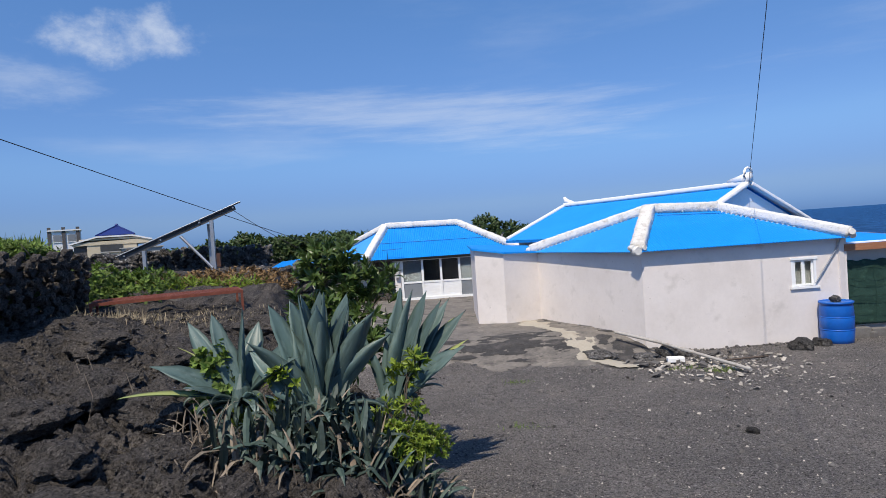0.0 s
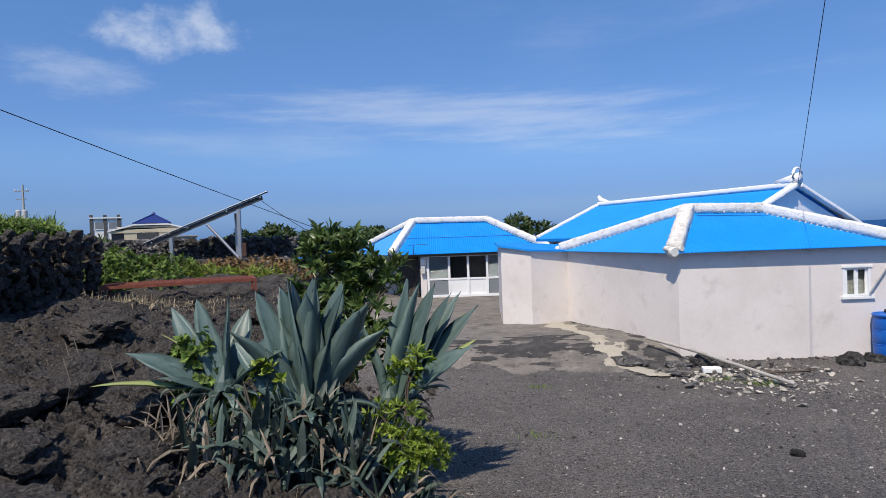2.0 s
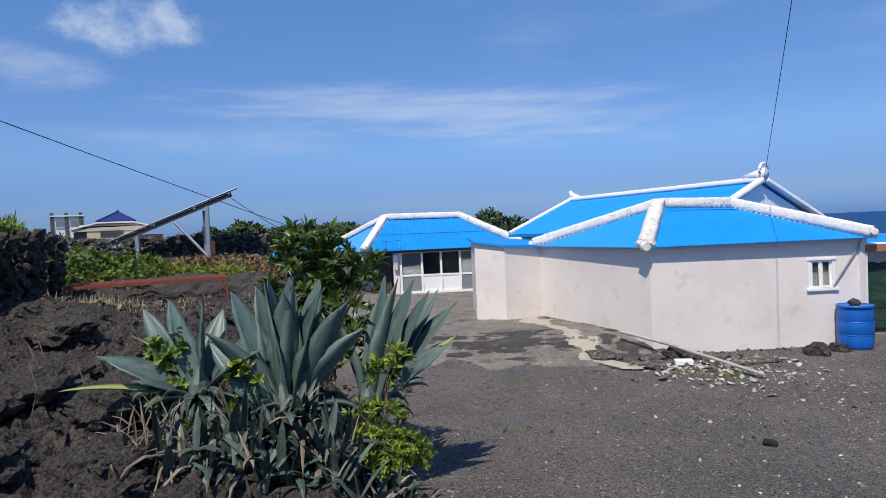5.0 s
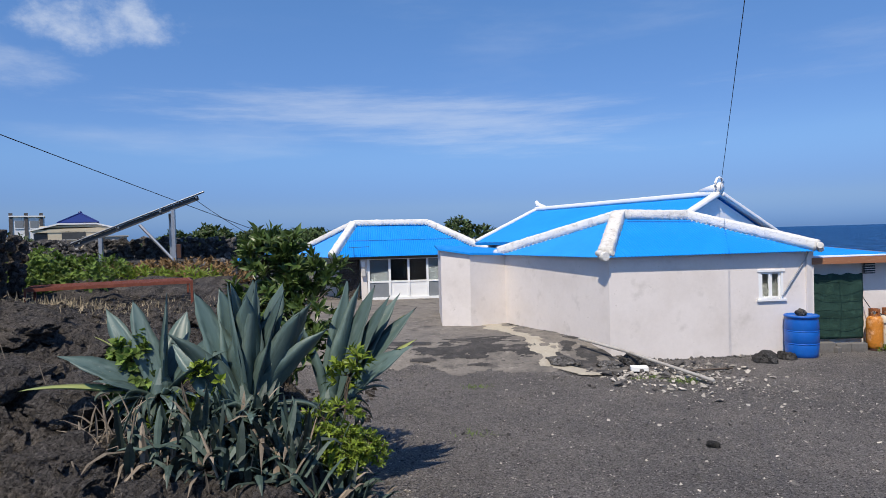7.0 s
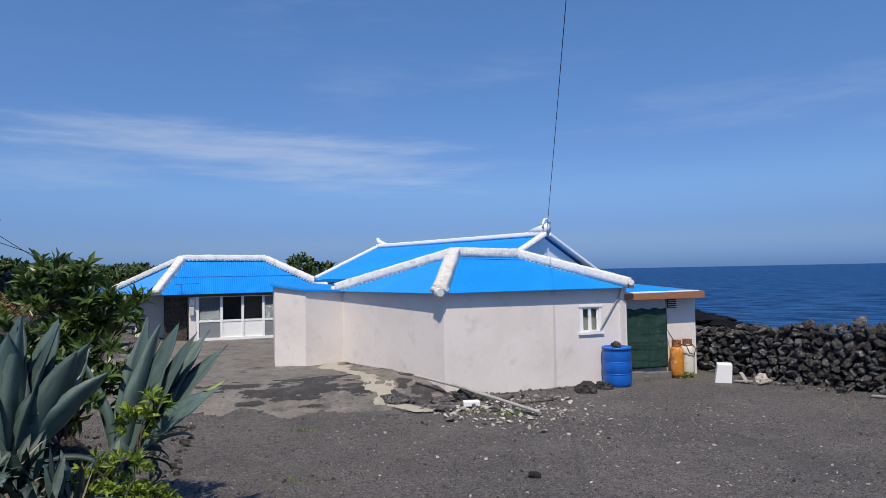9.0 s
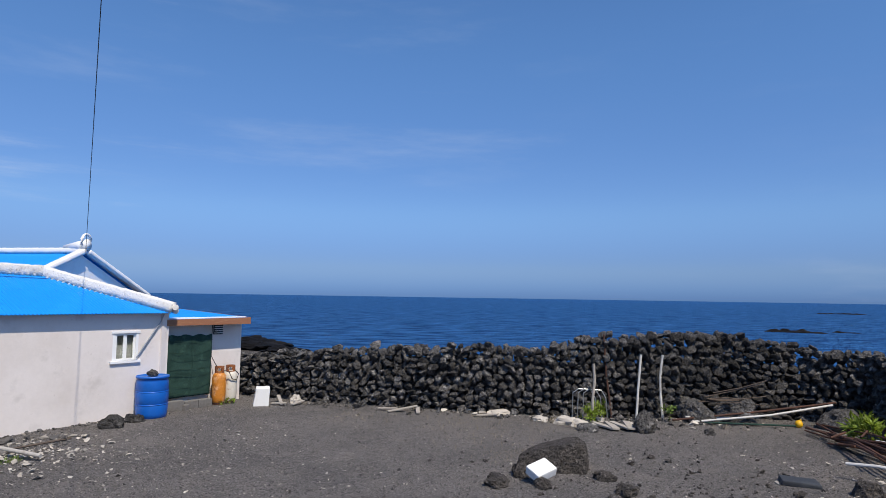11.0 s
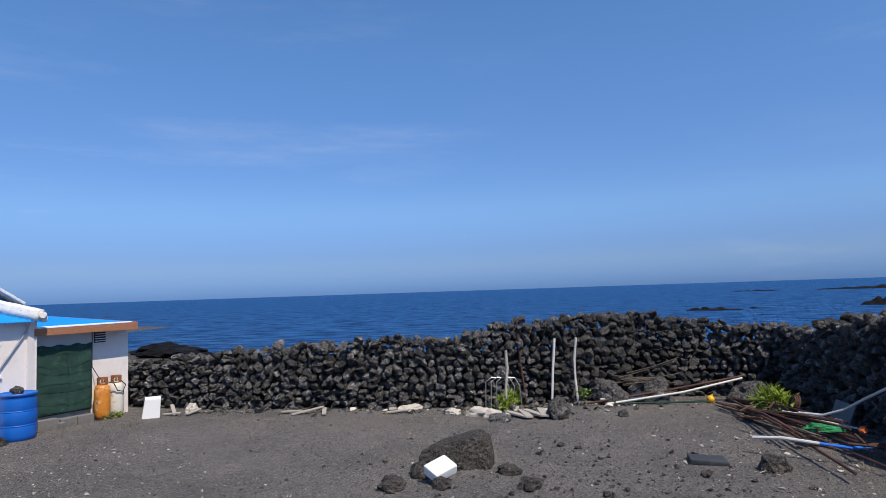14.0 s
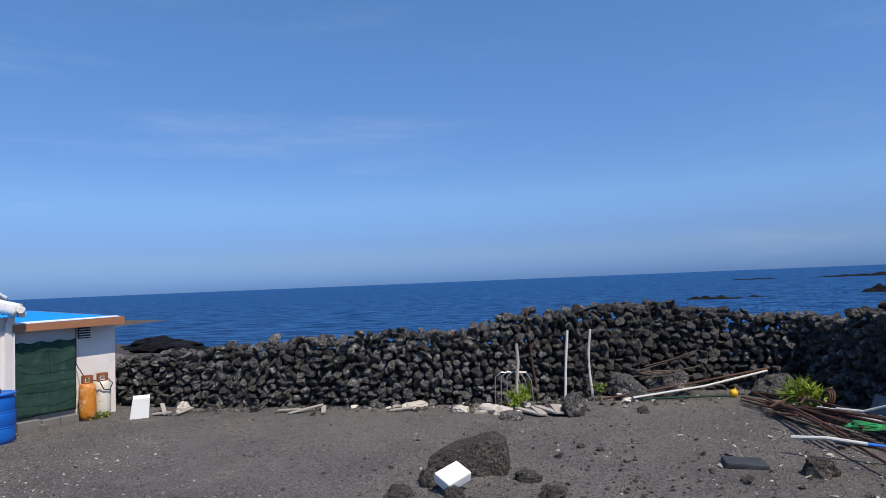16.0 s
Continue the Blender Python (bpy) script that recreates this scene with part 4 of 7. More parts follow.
def on_ground(x, y, lift=0.0):
    u, v = yard_uv(x, y)
    return u, v, ground_z(u, v) + lift


# rock with the polystyrene block, and lesser rocks
u, v, z = on_ground(1.35, 11.1)
bm = bmesh.new()
bmesh.ops.create_icosphere(bm, subdivisions=4, radius=1)
for q in bm.verts:
    p = q.co.copy()
    k = 1 + 0.24 * noise.fractal(p * 1.5 + Vector((4, 0, 0)), 1.0, 2.0, 6)
    x, y, zz = p.x * 0.62 * k, p.y * 0.34 * k, max(p.z, -0.4) * 0.36 * k
    zz = min(zz, 0.27 + 0.10 * x)
    if x > 0.42:
        x = 0.42 + (x - 0.42) * 0.25
    zz *= 0.75 + 0.5 * smooth(-0.6, 0.3, x)
    q.co = (x, y, zz)
solo("rock", mesh_of("rock", bm, M_LAVA), None, "large dark lava rock lying on the gravel yard", "rock", at=pose(u, v, z + 0.12, 0, 0, -63))
bm = new_box(-0.19, -0.14, 0, 0.19, 0.14, 0.14, bevel=0.02)
u, v, z = on_ground(1.08, 10.2)
solo("foam_block", bm, M_FOAM, "white polystyrene block leaning on dark rocks", "foam block", at=pose(u, v, z + 0.12, 22, -12, -20))
for x, y, s, lab in ((0.45, 9.95, (0.24, 0.18, 0.11), "low dark lava rock half sunk in gravel"), (0.78, 10.5, (0.2, 0.16, 0.13), "dark lava rock beside a polystyrene block"), (2.05, 10.6, (0.18, 0.13, 0.10), "dark jagged lava rock on the gravel"),
                     (2.3, 9.9, (0.16, 0.2, 0.10), "dark jagged lava rock on the gravel"), (1.12, 9.95, (0.15, 0.12, 0.10), "dark lava rock beside a polystyrene block"), (3.2, 14.6, (0.28, 0.22, 0.3), "grey upright boulder by the sea wall"), (2.0, 14.35, (0.24, 0.18, 0.13), "small dark rock by the sea wall"),
                     (4.55, 14.7, (0.13, 0.11, 0.09), "dark rock on the gravel near the wall"), (5.75, 10.6, (0.2, 0.18, 0.16), "dark rock beside a flat slab"), (4.6, 16.2, (0.5, 0.35, 0.35), "large fallen basalt stone at the wall"), (5.5, 16.2, (0.45, 0.3, 0.42), "large fallen basalt stone at the wall"), (7.6, 15.9, (0.5, 0.4, 0.35), "large fallen basalt stone at the wall")):
    u, v, z = on_ground(x, y)
    solo("rock", rock_mesh(x * 7, *s, M_LAVA if y < 12 else M_STONE), None, lab, "rock", group="rocks in the yard", at=pose(u, v, z + s[2] * 0.35, 0, 0, x * 50))
for u, v, s in ((7.6, 13.3, (0.26, 0.2, 0.20)), (8.22, 13.52, (0.2, 0.15, 0.13)), (4.75, 13.5, (0.24, 0.2, 0.18)), (4.2, 13.3, (0.3, 0.2, 0.12)), (3.3, 13.6, (0.4, 0.25, 0.14)), (5.15, 13.45, (0.18, 0.14, 0.1)), (3.9, 8.1, (0.09, 0.08, 0.06))):
    solo("rock", rock_mesh(u * 3 + v, *s, M_STONE), None, "dark rough rock at the foot of a white wall", "rock", group="rocks at the white wall", at=pose(u, v, ground_z(u, v) + s[2] * 0.3, 0, 0, u * 40))
u, v, z = on_ground(5.0, 11.1)
M_SLATE = material("dark_slab", (0.032, 0.036, 0.042), 0.7, spots=[((0.07, 0.075, 0.08), 4, 0.5, 0.7, 0.6)], grain=0.15, grain_scale=20, bump=0.006, bump_scale=20)
bm = new_box(-0.27, -0.2, 0, 0.27, 0.2, 0.08, bevel=0.02)
for q in bm.verts:
    q.co.x += 0.05 * noise.noise(q.co * 3)
    q.co.y += 0.06 * noise.noise(q.co * 2 + Vector((4, 0, 0)))
solo("stone_slab", bm, M_SLATE, "flat dark slate-grey slab lying on gravel", "slab", at=pose(u, v, z - 0.01, 0, 2, -70))

# poles and pipes at the sea wall
M_PVC = material("white_pvc_pipe", (0.60, 0.585, 0.55), 0.5, spots=[((0.45, 0.40, 0.34), 6, 0.56, 0.7, 0.5)], grain=0.06, grain_scale=10)
M_BLEACHED = material("bleached_wood", (0.36, 0.33, 0.29), 0.9, spots=[((0.22, 0.20, 0.17), 12, 0.5, 0.68, 0.6)], grain=0.25, grain_scale=30, stretch=(4, 4, 0.6))


def pole(name, pts, r, mat, lab, cat, grp="", sides=8):
    out = []
    for x, y, z in pts:
        u, v = yard_uv(x, y)
        out.append((u, v, z))
    return solo(name, tube(bmesh.new(), out, r, sides), mat, lab, cat, grp)


pole("post", [(2.16, 15.2, -0.05), (2.17, 15.25, 0.5), (2.22, 15.3, 0.95), (2.20, 15.32, 1.33)], [0.035, 0.03, 0.035, 0.03], M_BLEACHED, "bleached crooked wooden post by the sea wall", "post")
pole("pipe_post", [(3.22, 16.0, -0.05), (3.28, 16.1, 0.7), (3.36, 16.16, 1.5)], 0.029, M_PVC, "white plastic pipe leaning on the stone wall", "pipe", "white pipes at the wall")
pole("pipe_post", [(3.84, 16.1, -0.05), (3.80, 16.15, 0.5), (3.80, 16.2, 1.0), (3.86, 16.2, 1.5)], 0.028, M_PVC, "white plastic pipe leaning on the stone wall", "pipe", "white pipes at the wall")
pole("rod", [(2.66, 16.05, 0.0), (2.55, 16.15, 1.0), (2.5, 16.2, 1.95)], 0.022, M_RUST, "thin rusty rod upright at the stone wall", "rod")
pole("long_pipe", [(4.45, 15.72, 0.06), (6.1, 15.82, 0.26), (7.45, 15.95, 0.52)], 0.024, M_PVC, "long white pipe propped on fallen stones", "pipe")
pole("rod", [(4.0, 15.85, 0.05), (5.8, 15.95, 0.29), (7.55, 16.05, 0.56)], 0.024, M_RUST, "long rusty rod propped on fallen stones", "rod")
pole("rod", [(4.6, 15.75, 0.05), (6.6, 15.75, 0.06)], 0.02, M_NET, "dark green rod lying at the wall's foot", "rod")
pole("rod", [(4.3, 15.9, 0.13), (5.6, 16.0, 0.13)], 0.02, M_PVC, "short white rod lying at the wall's foot", "rod")
br = random.Random(15)
for i in range(6):
    x0, z0 = br.uniform(4.3, 5.0), br.uniform(0.45, 0.8)
    x1, z1 = x0 + br.uniform(0.7, 1.3), z0 + br.uniform(-0.1, 0.3)
    pole("branch", [(x0, 15.95, z0), ((x0 + x1) / 2, 16.02, (z0 + z1) / 2 + br.uniform(-0.05, 0.05)), (x1, 16.12, z1)], br.uniform(0.008, 0.014), M_TIMBER, "dry dark branch caught in the stone wall", "branch", "branches in the wall")
# bent wire hoops
for i in range(3):
    x0 = 1.72 + 0.12 * i
    pole("wire_hoop", [(x0, 15.4, 0), (x0 + 0.02, 15.4, 0.65), (x0 + 0.15, 15.42, 0.74), (x0 + 0.42, 15.45, 0.72), (x0 + 0.52, 15.45, 0.55), (x0 + 0.55, 15.45, 0.1)], 0.012, M_STEEL, "bent grey wire hoop by the wooden post", "wire", "wire hoops", 5)
# yellow float
u, v, z = on_ground(6.72, 15.9)
M_YELLOW = material("yellow_float", (0.75, 0.42, 0.01), 0.45, grain=0.08, grain_scale=15)
bm = bmesh.new()
bmesh.ops.create_uvsphere(bm, u_segments=20, v_segments=12, radius=0.085)
tube(bm, [(0, 0, 0.07), (0, 0, 0.11)], 0.02, 8)
solo("float_ball", bm, M_YELLOW, "yellow round fishing float on the gravel", "float", shade=True, at=pose(u, v, z + 0.08, 20, 10, 0))
# heap of rusty rods
rnd = random.Random(77)
for i in range(17):
    k = rnd.random()
    x0, y0 = 6.75 + rnd.uniform(-0.25, 0.35), 15.6 - rnd.uniform(0, 1.6)
    x1, y1 = 6.85 + rnd.uniform(-0.4, 0.9), 9.7 + rnd.uniform(0, 2.4)
    z0 = 0.06 + rnd.uniform(0, 0.12)
    z1 = 0.14 + rnd.uniform(0, 0.22)
    pole("rod", [(x0, y0, z0), ((x0 + x1) / 2 + rnd.uniform(-0.05, 0.05), (y0 + y1) / 2, (z0 + z1) / 2 + 0.06), (x1, y1, z1)], rnd.uniform(0.014, 0.028), M_RUST, "long thin rusty steel rod in a heap", "rod", "heap of rusty rods", 6)
for i in range(9):
    x0, y0 = 6.7 + rnd.uniform(-0.3, 0.8), rnd.uniform(10.6, 14.6)
    a = rnd.uniform(0, 3.1)
    z0 = 0.22 + rnd.uniform(0, 0.1)
    pole("rod", [(x0, y0, z0), (x0 + 0.36 * math.cos(a), y0 + 0.36 * math.sin(a), z0 + rnd.uniform(-0.06, 0.08))], 0.02, M_RUST, "short rusty pipe end across the heap", "pipe", "heap of rusty rods", 8)
# hoses and pipes
M_HOSEB = material("blue_hose", (0.02, 0.16, 0.62), 0.45, grain=0.06, grain_scale=20)
pole("hose", [(5.85, 11.55, 0.26), (6.2, 11.3, 0.30), (6.6, 11.05, 0.27)], 0.026, M_PVC, "pale faded end of a garden hose", "hose")
pole("hose", [(6.6, 11.05, 0.27), (6.95, 10.9, 0.24), (7.3, 11.0, 0.22), (7.6, 11.1, 0.27), (7.85, 11.2, 0.42)], 0.024, M_HOSEB, "blue garden hose over the rod heap", "hose")
pole("hose", [(7.2, 12.9, 0.35), (7.45, 12.6, 0.36), (7.65, 12.3, 0.50), (7.75, 11.9, 0.74), (7.8, 11.4, 0.98), (7.8, 10.8, 1.12)], 0.022, M_PVC, "white bent hose rising against the wall", "hose")
pole("pipe", [(7.25, 12.7, 0.30), (7.65, 11.9, 0.27)], 0.02, M_PVC, "short white pipe on the rod heap", "pipe")
pole("pipe", [(7.1, 13.3, 0.30), (7.6, 12.3, 0.33)], 0.018, M_PVC, "short white pipe on the rod heap", "pipe")
M_GREENNET = material("bright_green_net", (0.008, 0.16, 0.045), 0.7, spots=[((0.02, 0.40, 0.14), 10, 0.5, 0.65, 0.7)], grain=0.3, grain_scale=50, bump=0.02, bump_scale=25)
u, v = yard_uv(7.1, 11.9)
solo("green_net", rock_mesh(9, 0.30, 0.11, 0.06, M_GREENNET, 3, 0.4), None, "crumpled bright green plastic net on rods", "net", at=pose(u, v, 0.30, 0, 0, -90))
u, v = yard_uv(7.45, 11.45)
M_ORANGE = material("orange_plastic", (0.6, 0.12, 0.02), 0.5, grain=0.1)
solo("float_ball", rock_mesh(12, 0.08, 0.07, 0.06, M_ORANGE, 2, 0.15), None, "dented orange float on the rod heap", "float", at=pose(u, v, 0.36, 0, 0, 10))
M_GREYSHEET = material("grey_sheet_metal", (0.16, 0.17, 0.17), 0.6, metal=0.2, spots=[((0.08, 0.07, 0.06), 5, 0.5, 0.7, 0.6)], grain=0.1)
u, v = yard_uv(7.85, 12.9)
solo("metal_sheet", new_box(-0.32, -0.012, 0, 0.32, 0.012, 0.42, bevel=0.006), M_GREYSHEET, "grey metal sheet leaning on the wall", "sheet", at=pose(u, v, 0.12, -22, 0, -155))
u, v = yard_uv(7.6, 13.9)
bm = bmesh.new()
for k in range(3):
    pts = [(math.cos(a) * (0.17 - 0.03 * k), math.sin(a) * (0.17 - 0.03 * k), 0.02 * k) for a in [i * math.pi / 10 for i in range(21)]]
    tube(bm, pts, 0.02, 6, False)
solo("rope_coil", bm, M_RUST, "coil of rusty wire at the wall", "coil", at=pose(u, v, 0.32, 70, 0, -150))

# pipe by the low house
M_OLDPIPE = material("weathered_grey_pipe", (0.40, 0.38, 0.35), 0.7, spots=[((0.24, 0.21, 0.18), 7, 0.5, 0.68, 0.7), ((0.14, 0.12, 0.10), 22, 0.60, 0.70, 0.6)], grain=0.12, grain_scale=14)
solo("drain_pipe", tube(bmesh.new(), [(3.85, 14.25, 0.50), (4.6, 13.45, 0.34), (5.15, 12.5, 0.20), (5.6, 11.5, 0.10)], 0.034, 12), M_OLDPIPE, "long grey-white pipe lying across rubble", "pipe")
solo("rod", tube(bmesh.new(), [(5.6, 12.6, 0.05), (6.6, 12.75, 0.04)], 0.02, 6), M_TIMBER, "dark stick lying on the gravel", "stick")
solo("brick", new_box(-0.17, -0.10, 0, 0.17, 0.10, 0.10, bevel=0.015), M_FOAM, "whitish block lying among rubble", "block", at=pose(4.68, 12.8, ground_z(4.68, 12.8) + 0.03, 0, 0, -10))

# concrete pavement by the house: draped, worn edges
M_CONC = material("worn_concrete", (0.185, 0.167, 0.146), 0.95, spots=[((0.12, 0.11, 0.10), 1.3, 0.44, 0.60, 0.9), ((0.30, 0.27, 0.235), 5, 0.56, 0.68, 0.6), ((0.07, 0.065, 0.06), 16, 0.56, 0.66, 0.6), ((0.26, 0.235, 0.20), 2.2, 0.55, 0.7, 0.6), ((0.05, 0.046, 0.044), 1.4, 0.56, 0.66, 0.8)], grain=0.2, grain_scale=25, bump=0.008, bump_scale=30)
M_PALE = material("pale_concrete", (0.38, 0.345, 0.28), 0.95, spots=[((0.30, 0.26, 0.20), 1.5, 0.5, 0.68, 0.8)], grain=0.15, grain_scale=30, bump=0.006, bump_scale=30)


def draped(name, inside, u0, u1, v0, v1, step, lift, mat, lab, cat, bed=-0.004):
    """A worn sheet that follows the ground where inside(u, v) holds."""
    idx, vv, ff = {}, [], []
    nu_, nv_ = int((u1 - u0) / step), int((v1 - v0) / step)

    def vert(i, j):
        if (i, j) not in idx:
            u, v = u0 + i * step, v0 + j * step
            idx[i, j] = len(vv)
            vv.append((u, v, ground_z(u, v) + lift * smooth(0, 0.25, inside(u, v)) + bed))
        return idx[i, j]

    for i in range(nu_):
        for j in range(nv_):
            if inside(u0 + (i + 0.5) * step, v0 + (j + 0.5) * step) > 0:
                ff.append((vert(i, j), vert(i + 1, j), vert(i + 1, j + 1), vert(i, j + 1)))
    me = bpy.data.meshes.new(name)
    me.from_pydata(vv, [], ff)
    me.materials.append(mat)
    return solo(name, me, None, lab, cat, kind="structure")


draped("pavement", lambda u, v: min(v - 13.1 - 0.35 * (2 - u) * (u < 2) * 0.5, 4.45 - u + 0.0, u + 3.6, 26 - v) + 0.8 * fbm(u, v, 0.8, 4), -4.5, 5.0, 12.2, 26, 0.11, 0.03, M_CONC, "worn grey-brown concrete yard before the houses", "pavement")
STRIP = [(12.2, 3.9), (12.7, 3.65), (13.3, 3.3), (14.2, 3.05), (15.2, 2.85), (16.3, 2.55), (17.5, 2.15)]
draped("pavement", lambda u, v: 0.20 + 0.12 * smooth(15.5, 17.2, v) - abs(u - lerp_table(STRIP, v)) + 0.30 * fbm(u, v, 2.4, 6) - smooth(12.7, 12.2, v) - smooth(17.3, 17.6, v), 1.4, 5.2, 11.9, 17.6, 0.04, 0.03, M_PALE, "pale worn concrete strip beside the house", "pavement", 0.03)
M_TAR = material("dark_worn_asphalt", (0.045, 0.043, 0.042), 0.95, spots=[((0.11, 0.10, 0.095), 3, 0.5, 0.66, 0.7), ((0.022, 0.021, 0.021), 12, 0.55, 0.66, 0.7)], grain=0.4, grain_scale=40, bump=0.02, bump_scale=30)
draped("pavement", lambda u, v: 0.34 - math.hypot((u - 1.1) / 1.5, (v - 14.5) / 0.55) * 0.34 + 0.55 * fbm(u * 0.6 + 3, v * 1.6, 2.6, 6), -0.8, 2.9, 13.5, 15.6, 0.035, 0.012, M_TAR, "dark broken asphalt patch in the concrete yard", "pavement", 0.03)
draped("pavement", lambda u, v: 0.26 - math.hypot((u - 3.9) / 0.45, (v - 13.9) / 0.8) * 0.26 + 0.45 * fbm(u + 9, v, 3.0, 6), 3.0, 4.5, 12.8, 15.2, 0.035, 0.015, M_TAR, "dark broken asphalt patch beside the house", "pavement", 0.03)
# rubble and pebbles
M_CHIP = material("pale_rubble", (0.42, 0.385, 0.335), 0.9, per_island=0.4, grain=0.15, grain_scale=40)
M_PEB = material("dark_pebbles", (0.10, 0.094, 0.09), 0.95, per_island=0.6, grain=0.2, grain_scale=40)


def scatter(name, count, place, size, mat, lab, cat, seed, flat=0.6):
    """Many small angular stones, one object of stuff."""
    rnd = random.Random(seed)
    shapes = []
    for i in range(5):
        bm = bmesh.new()
        for _ in range(9):
            bm.verts.new(Vector((rnd.gauss(0, 1), rnd.gauss(0, 1), rnd.gauss(0, 1))).normalized() * 0.5)
        bmesh.ops.convex_hull(bm, input=bm.verts)
        bm.verts.ensure_lookup_table()
        shapes.append(([v.co.copy() for v in bm.verts], [[v.index for v in f.verts] for f in bm.faces]))
        bm.free()
    vv, ff = [], []
    for _ in range(count):
        u, v = place(rnd)
        s = size(rnd)
        m = pose(u, v, ground_z(u, v) + 0.12 * s, rnd.uniform(-20, 20), rnd.uniform(-20, 20), rnd.uniform(0, 360)) @ Matrix.Diagonal((s, s * rnd.uniform(0.5, 0.9), s * flat, 1))
        co, fs = rnd.choice(shapes)
        k = len(vv)
        vv += [tuple(m @ c) for c in co]
        ff += [tuple(i + k for i in f) for f in fs]
    me = bpy.data.meshes.new(name)
    me.from_pydata(vv, [], ff)
    me.materials.append(mat)
    return solo(name, me, None, lab, cat, kind="stuff")


scatter("rubble_chips", 330, lambda r: (r.gauss(5.2, 0.8), r.gauss(12.3, 0.65)), lambda r: min(0.22, 0.05 + r.expovariate(22)), M_CHIP, "pale broken concrete rubble beside the house", "rubble", 1, 0.4)
scatter("yard_chips", 420, lambda r: (r.gauss(6.2, 1.7), r.gauss(10.8, 1.5)), lambda r: min(0.12, 0.02 + r.expovariate(45)), M_CHIP, "pale stone chips strewn over the gravel", "rubble", 11, 0.4)
scatter("rubble_stones", 260, lambda r: (r.gauss(4.7, 0.9), r.gauss(12.9, 0.55)), lambda r: min(0.30, 0.05 + r.expovariate(15)), M_PEB, "dark broken rubble beside the house", "rubble", 2, 0.5)


def yard_place(r):
    a, d = r.uniform(-8, 92), 5.5 + 13 * r.random() ** 1.3
    return d * math.sin(radians(a)), d * math.cos(radians(a))


scatter("pebbles", 26000, yard_place, lambda r: min(0.10, 0.010 + r.expovariate(75)), M_PEB, "dark volcanic pebbles strewn over the yard", "pebbles", 3)
scatter("pale_pebbles", 5200, yard_place, lambda r: min(0.08, 0.010 + r.expovariate(95)), M_CHIP, "small pale shell and stone chips on gravel", "pebbles", 4)


def along_wall(r):
    k = r.random() * 4.0
    i = min(3, int(k))
    pts = ((-5.4, 16.25), (-1.9, 15.85), (1.0, 15.6), (3.2, 15.6), (6.2, 15.9))
    a, b = pts[i], pts[i + 1]
    t = k - i
    return yard_uv(a[0] + (b[0] - a[0]) * t + r.gauss(0, 0.2), a[1] + (b[1] - a[1]) * t + r.gauss(0, 0.3))


scatter("wall_chips", 260, along_wall, lambda r: min(0.30, 0.05 + r.expovariate(14)), M_STONES, "small dark stones fallen along the sea wall", "rubble", 5)
scatter("pale_litter", 60, along_wall, lambda r: min(0.35, 0.06 + r.expovariate(12)), M_CHIP, "pale broken pieces along the wall's foot", "rubble", 6, 0.35)
scatter("lava_clods", 420, lambda r: yard_uv(r.gauss(3.2, 1.6), r.gauss(9.8, 1.6)), lambda r: min(0.24, 0.03 + r.expovariate(24)), M_LAVA, "broken lava clods on the gravel", "rubble", 7)
scatter("heap_litter", 150, lambda r: yard_uv(r.gauss(6.2, 0.8), r.gauss(11.3, 1.2)), lambda r: min(0.14, 0.02 + r.expovariate(28)), M_CHIP, "pale litter chips around the rod heap", "rubble", 8, 0.3)


def house_foot(r):
    """Along the foot of the low house's two outer walls."""
    k = r.random()
    a, b = (C_, E_) if k < 0.55 else (I_, C_)
    t = r.random()
    d = Vector((b[0] - a[0], b[1] - a[1])).normalized()
    off = abs(r.gauss(0, 0.10)) + 0.02
    return a[0] + (b[0] - a[0]) * t + d.y * off, a[1] + (b[1] - a[1]) * t - d.x * off


scatter("foot_clods", 420, house_foot, lambda r: min(0.16, 0.025 + r.expovariate(32)), M_PEB, "dark clods and dirt along the house wall's foot", "rubble", 9, 0.6)
scatter("foot_chips", 120, house_foot, lambda r: min(0.10, 0.02 + r.expovariate(40)), M_CHIP, "pale plaster crumbs along the house wall's foot", "rubble", 10, 0.5)
# stacked pale boards by the wall
for i, (dx, tn) in enumerate(((-0.26, 4), (-0.08, -3), (0.1, 2), (0.28, -5))):
    u, v, z = on_ground(2.62 + dx, 14.75)
    solo("board", new_box(-0.08, -0.34, 0, 0.08, 0.34, 0.04, bevel=0.008), M_BLEACHED, "weathered pale wooden board leaning on stones", "board", group="boards by the wall", at=pose(u, v, z + 0.04 + 0.01 * i, 2, 3, -40 + 4 * tn))
for x, y, s in ((1.55, 15.0, (0.26, 0.18, 0.14)), (1.85, 14.85, (0.2, 0.13, 0.12)), (0.0, 15.75, (0.42, 0.2, 0.1)), (2.05, 14.7, (0.17, 0.12, 0.08)), (-5.3, 16.2, (0.2, 0.16, 0.16)), (1.0, 15.3, (0.22, 0.16, 0.08))):
    u, v, z = on_ground(x, y)
    solo("rock", rock_mesh(x * 5 + 2, *s, M_CHIP, 3), None, "pale whitish rock by the sea wall", "rock", group="pale rocks by the wall", at=pose(u, v, z + s[2] * 0.3, 0, 0, x * 60))

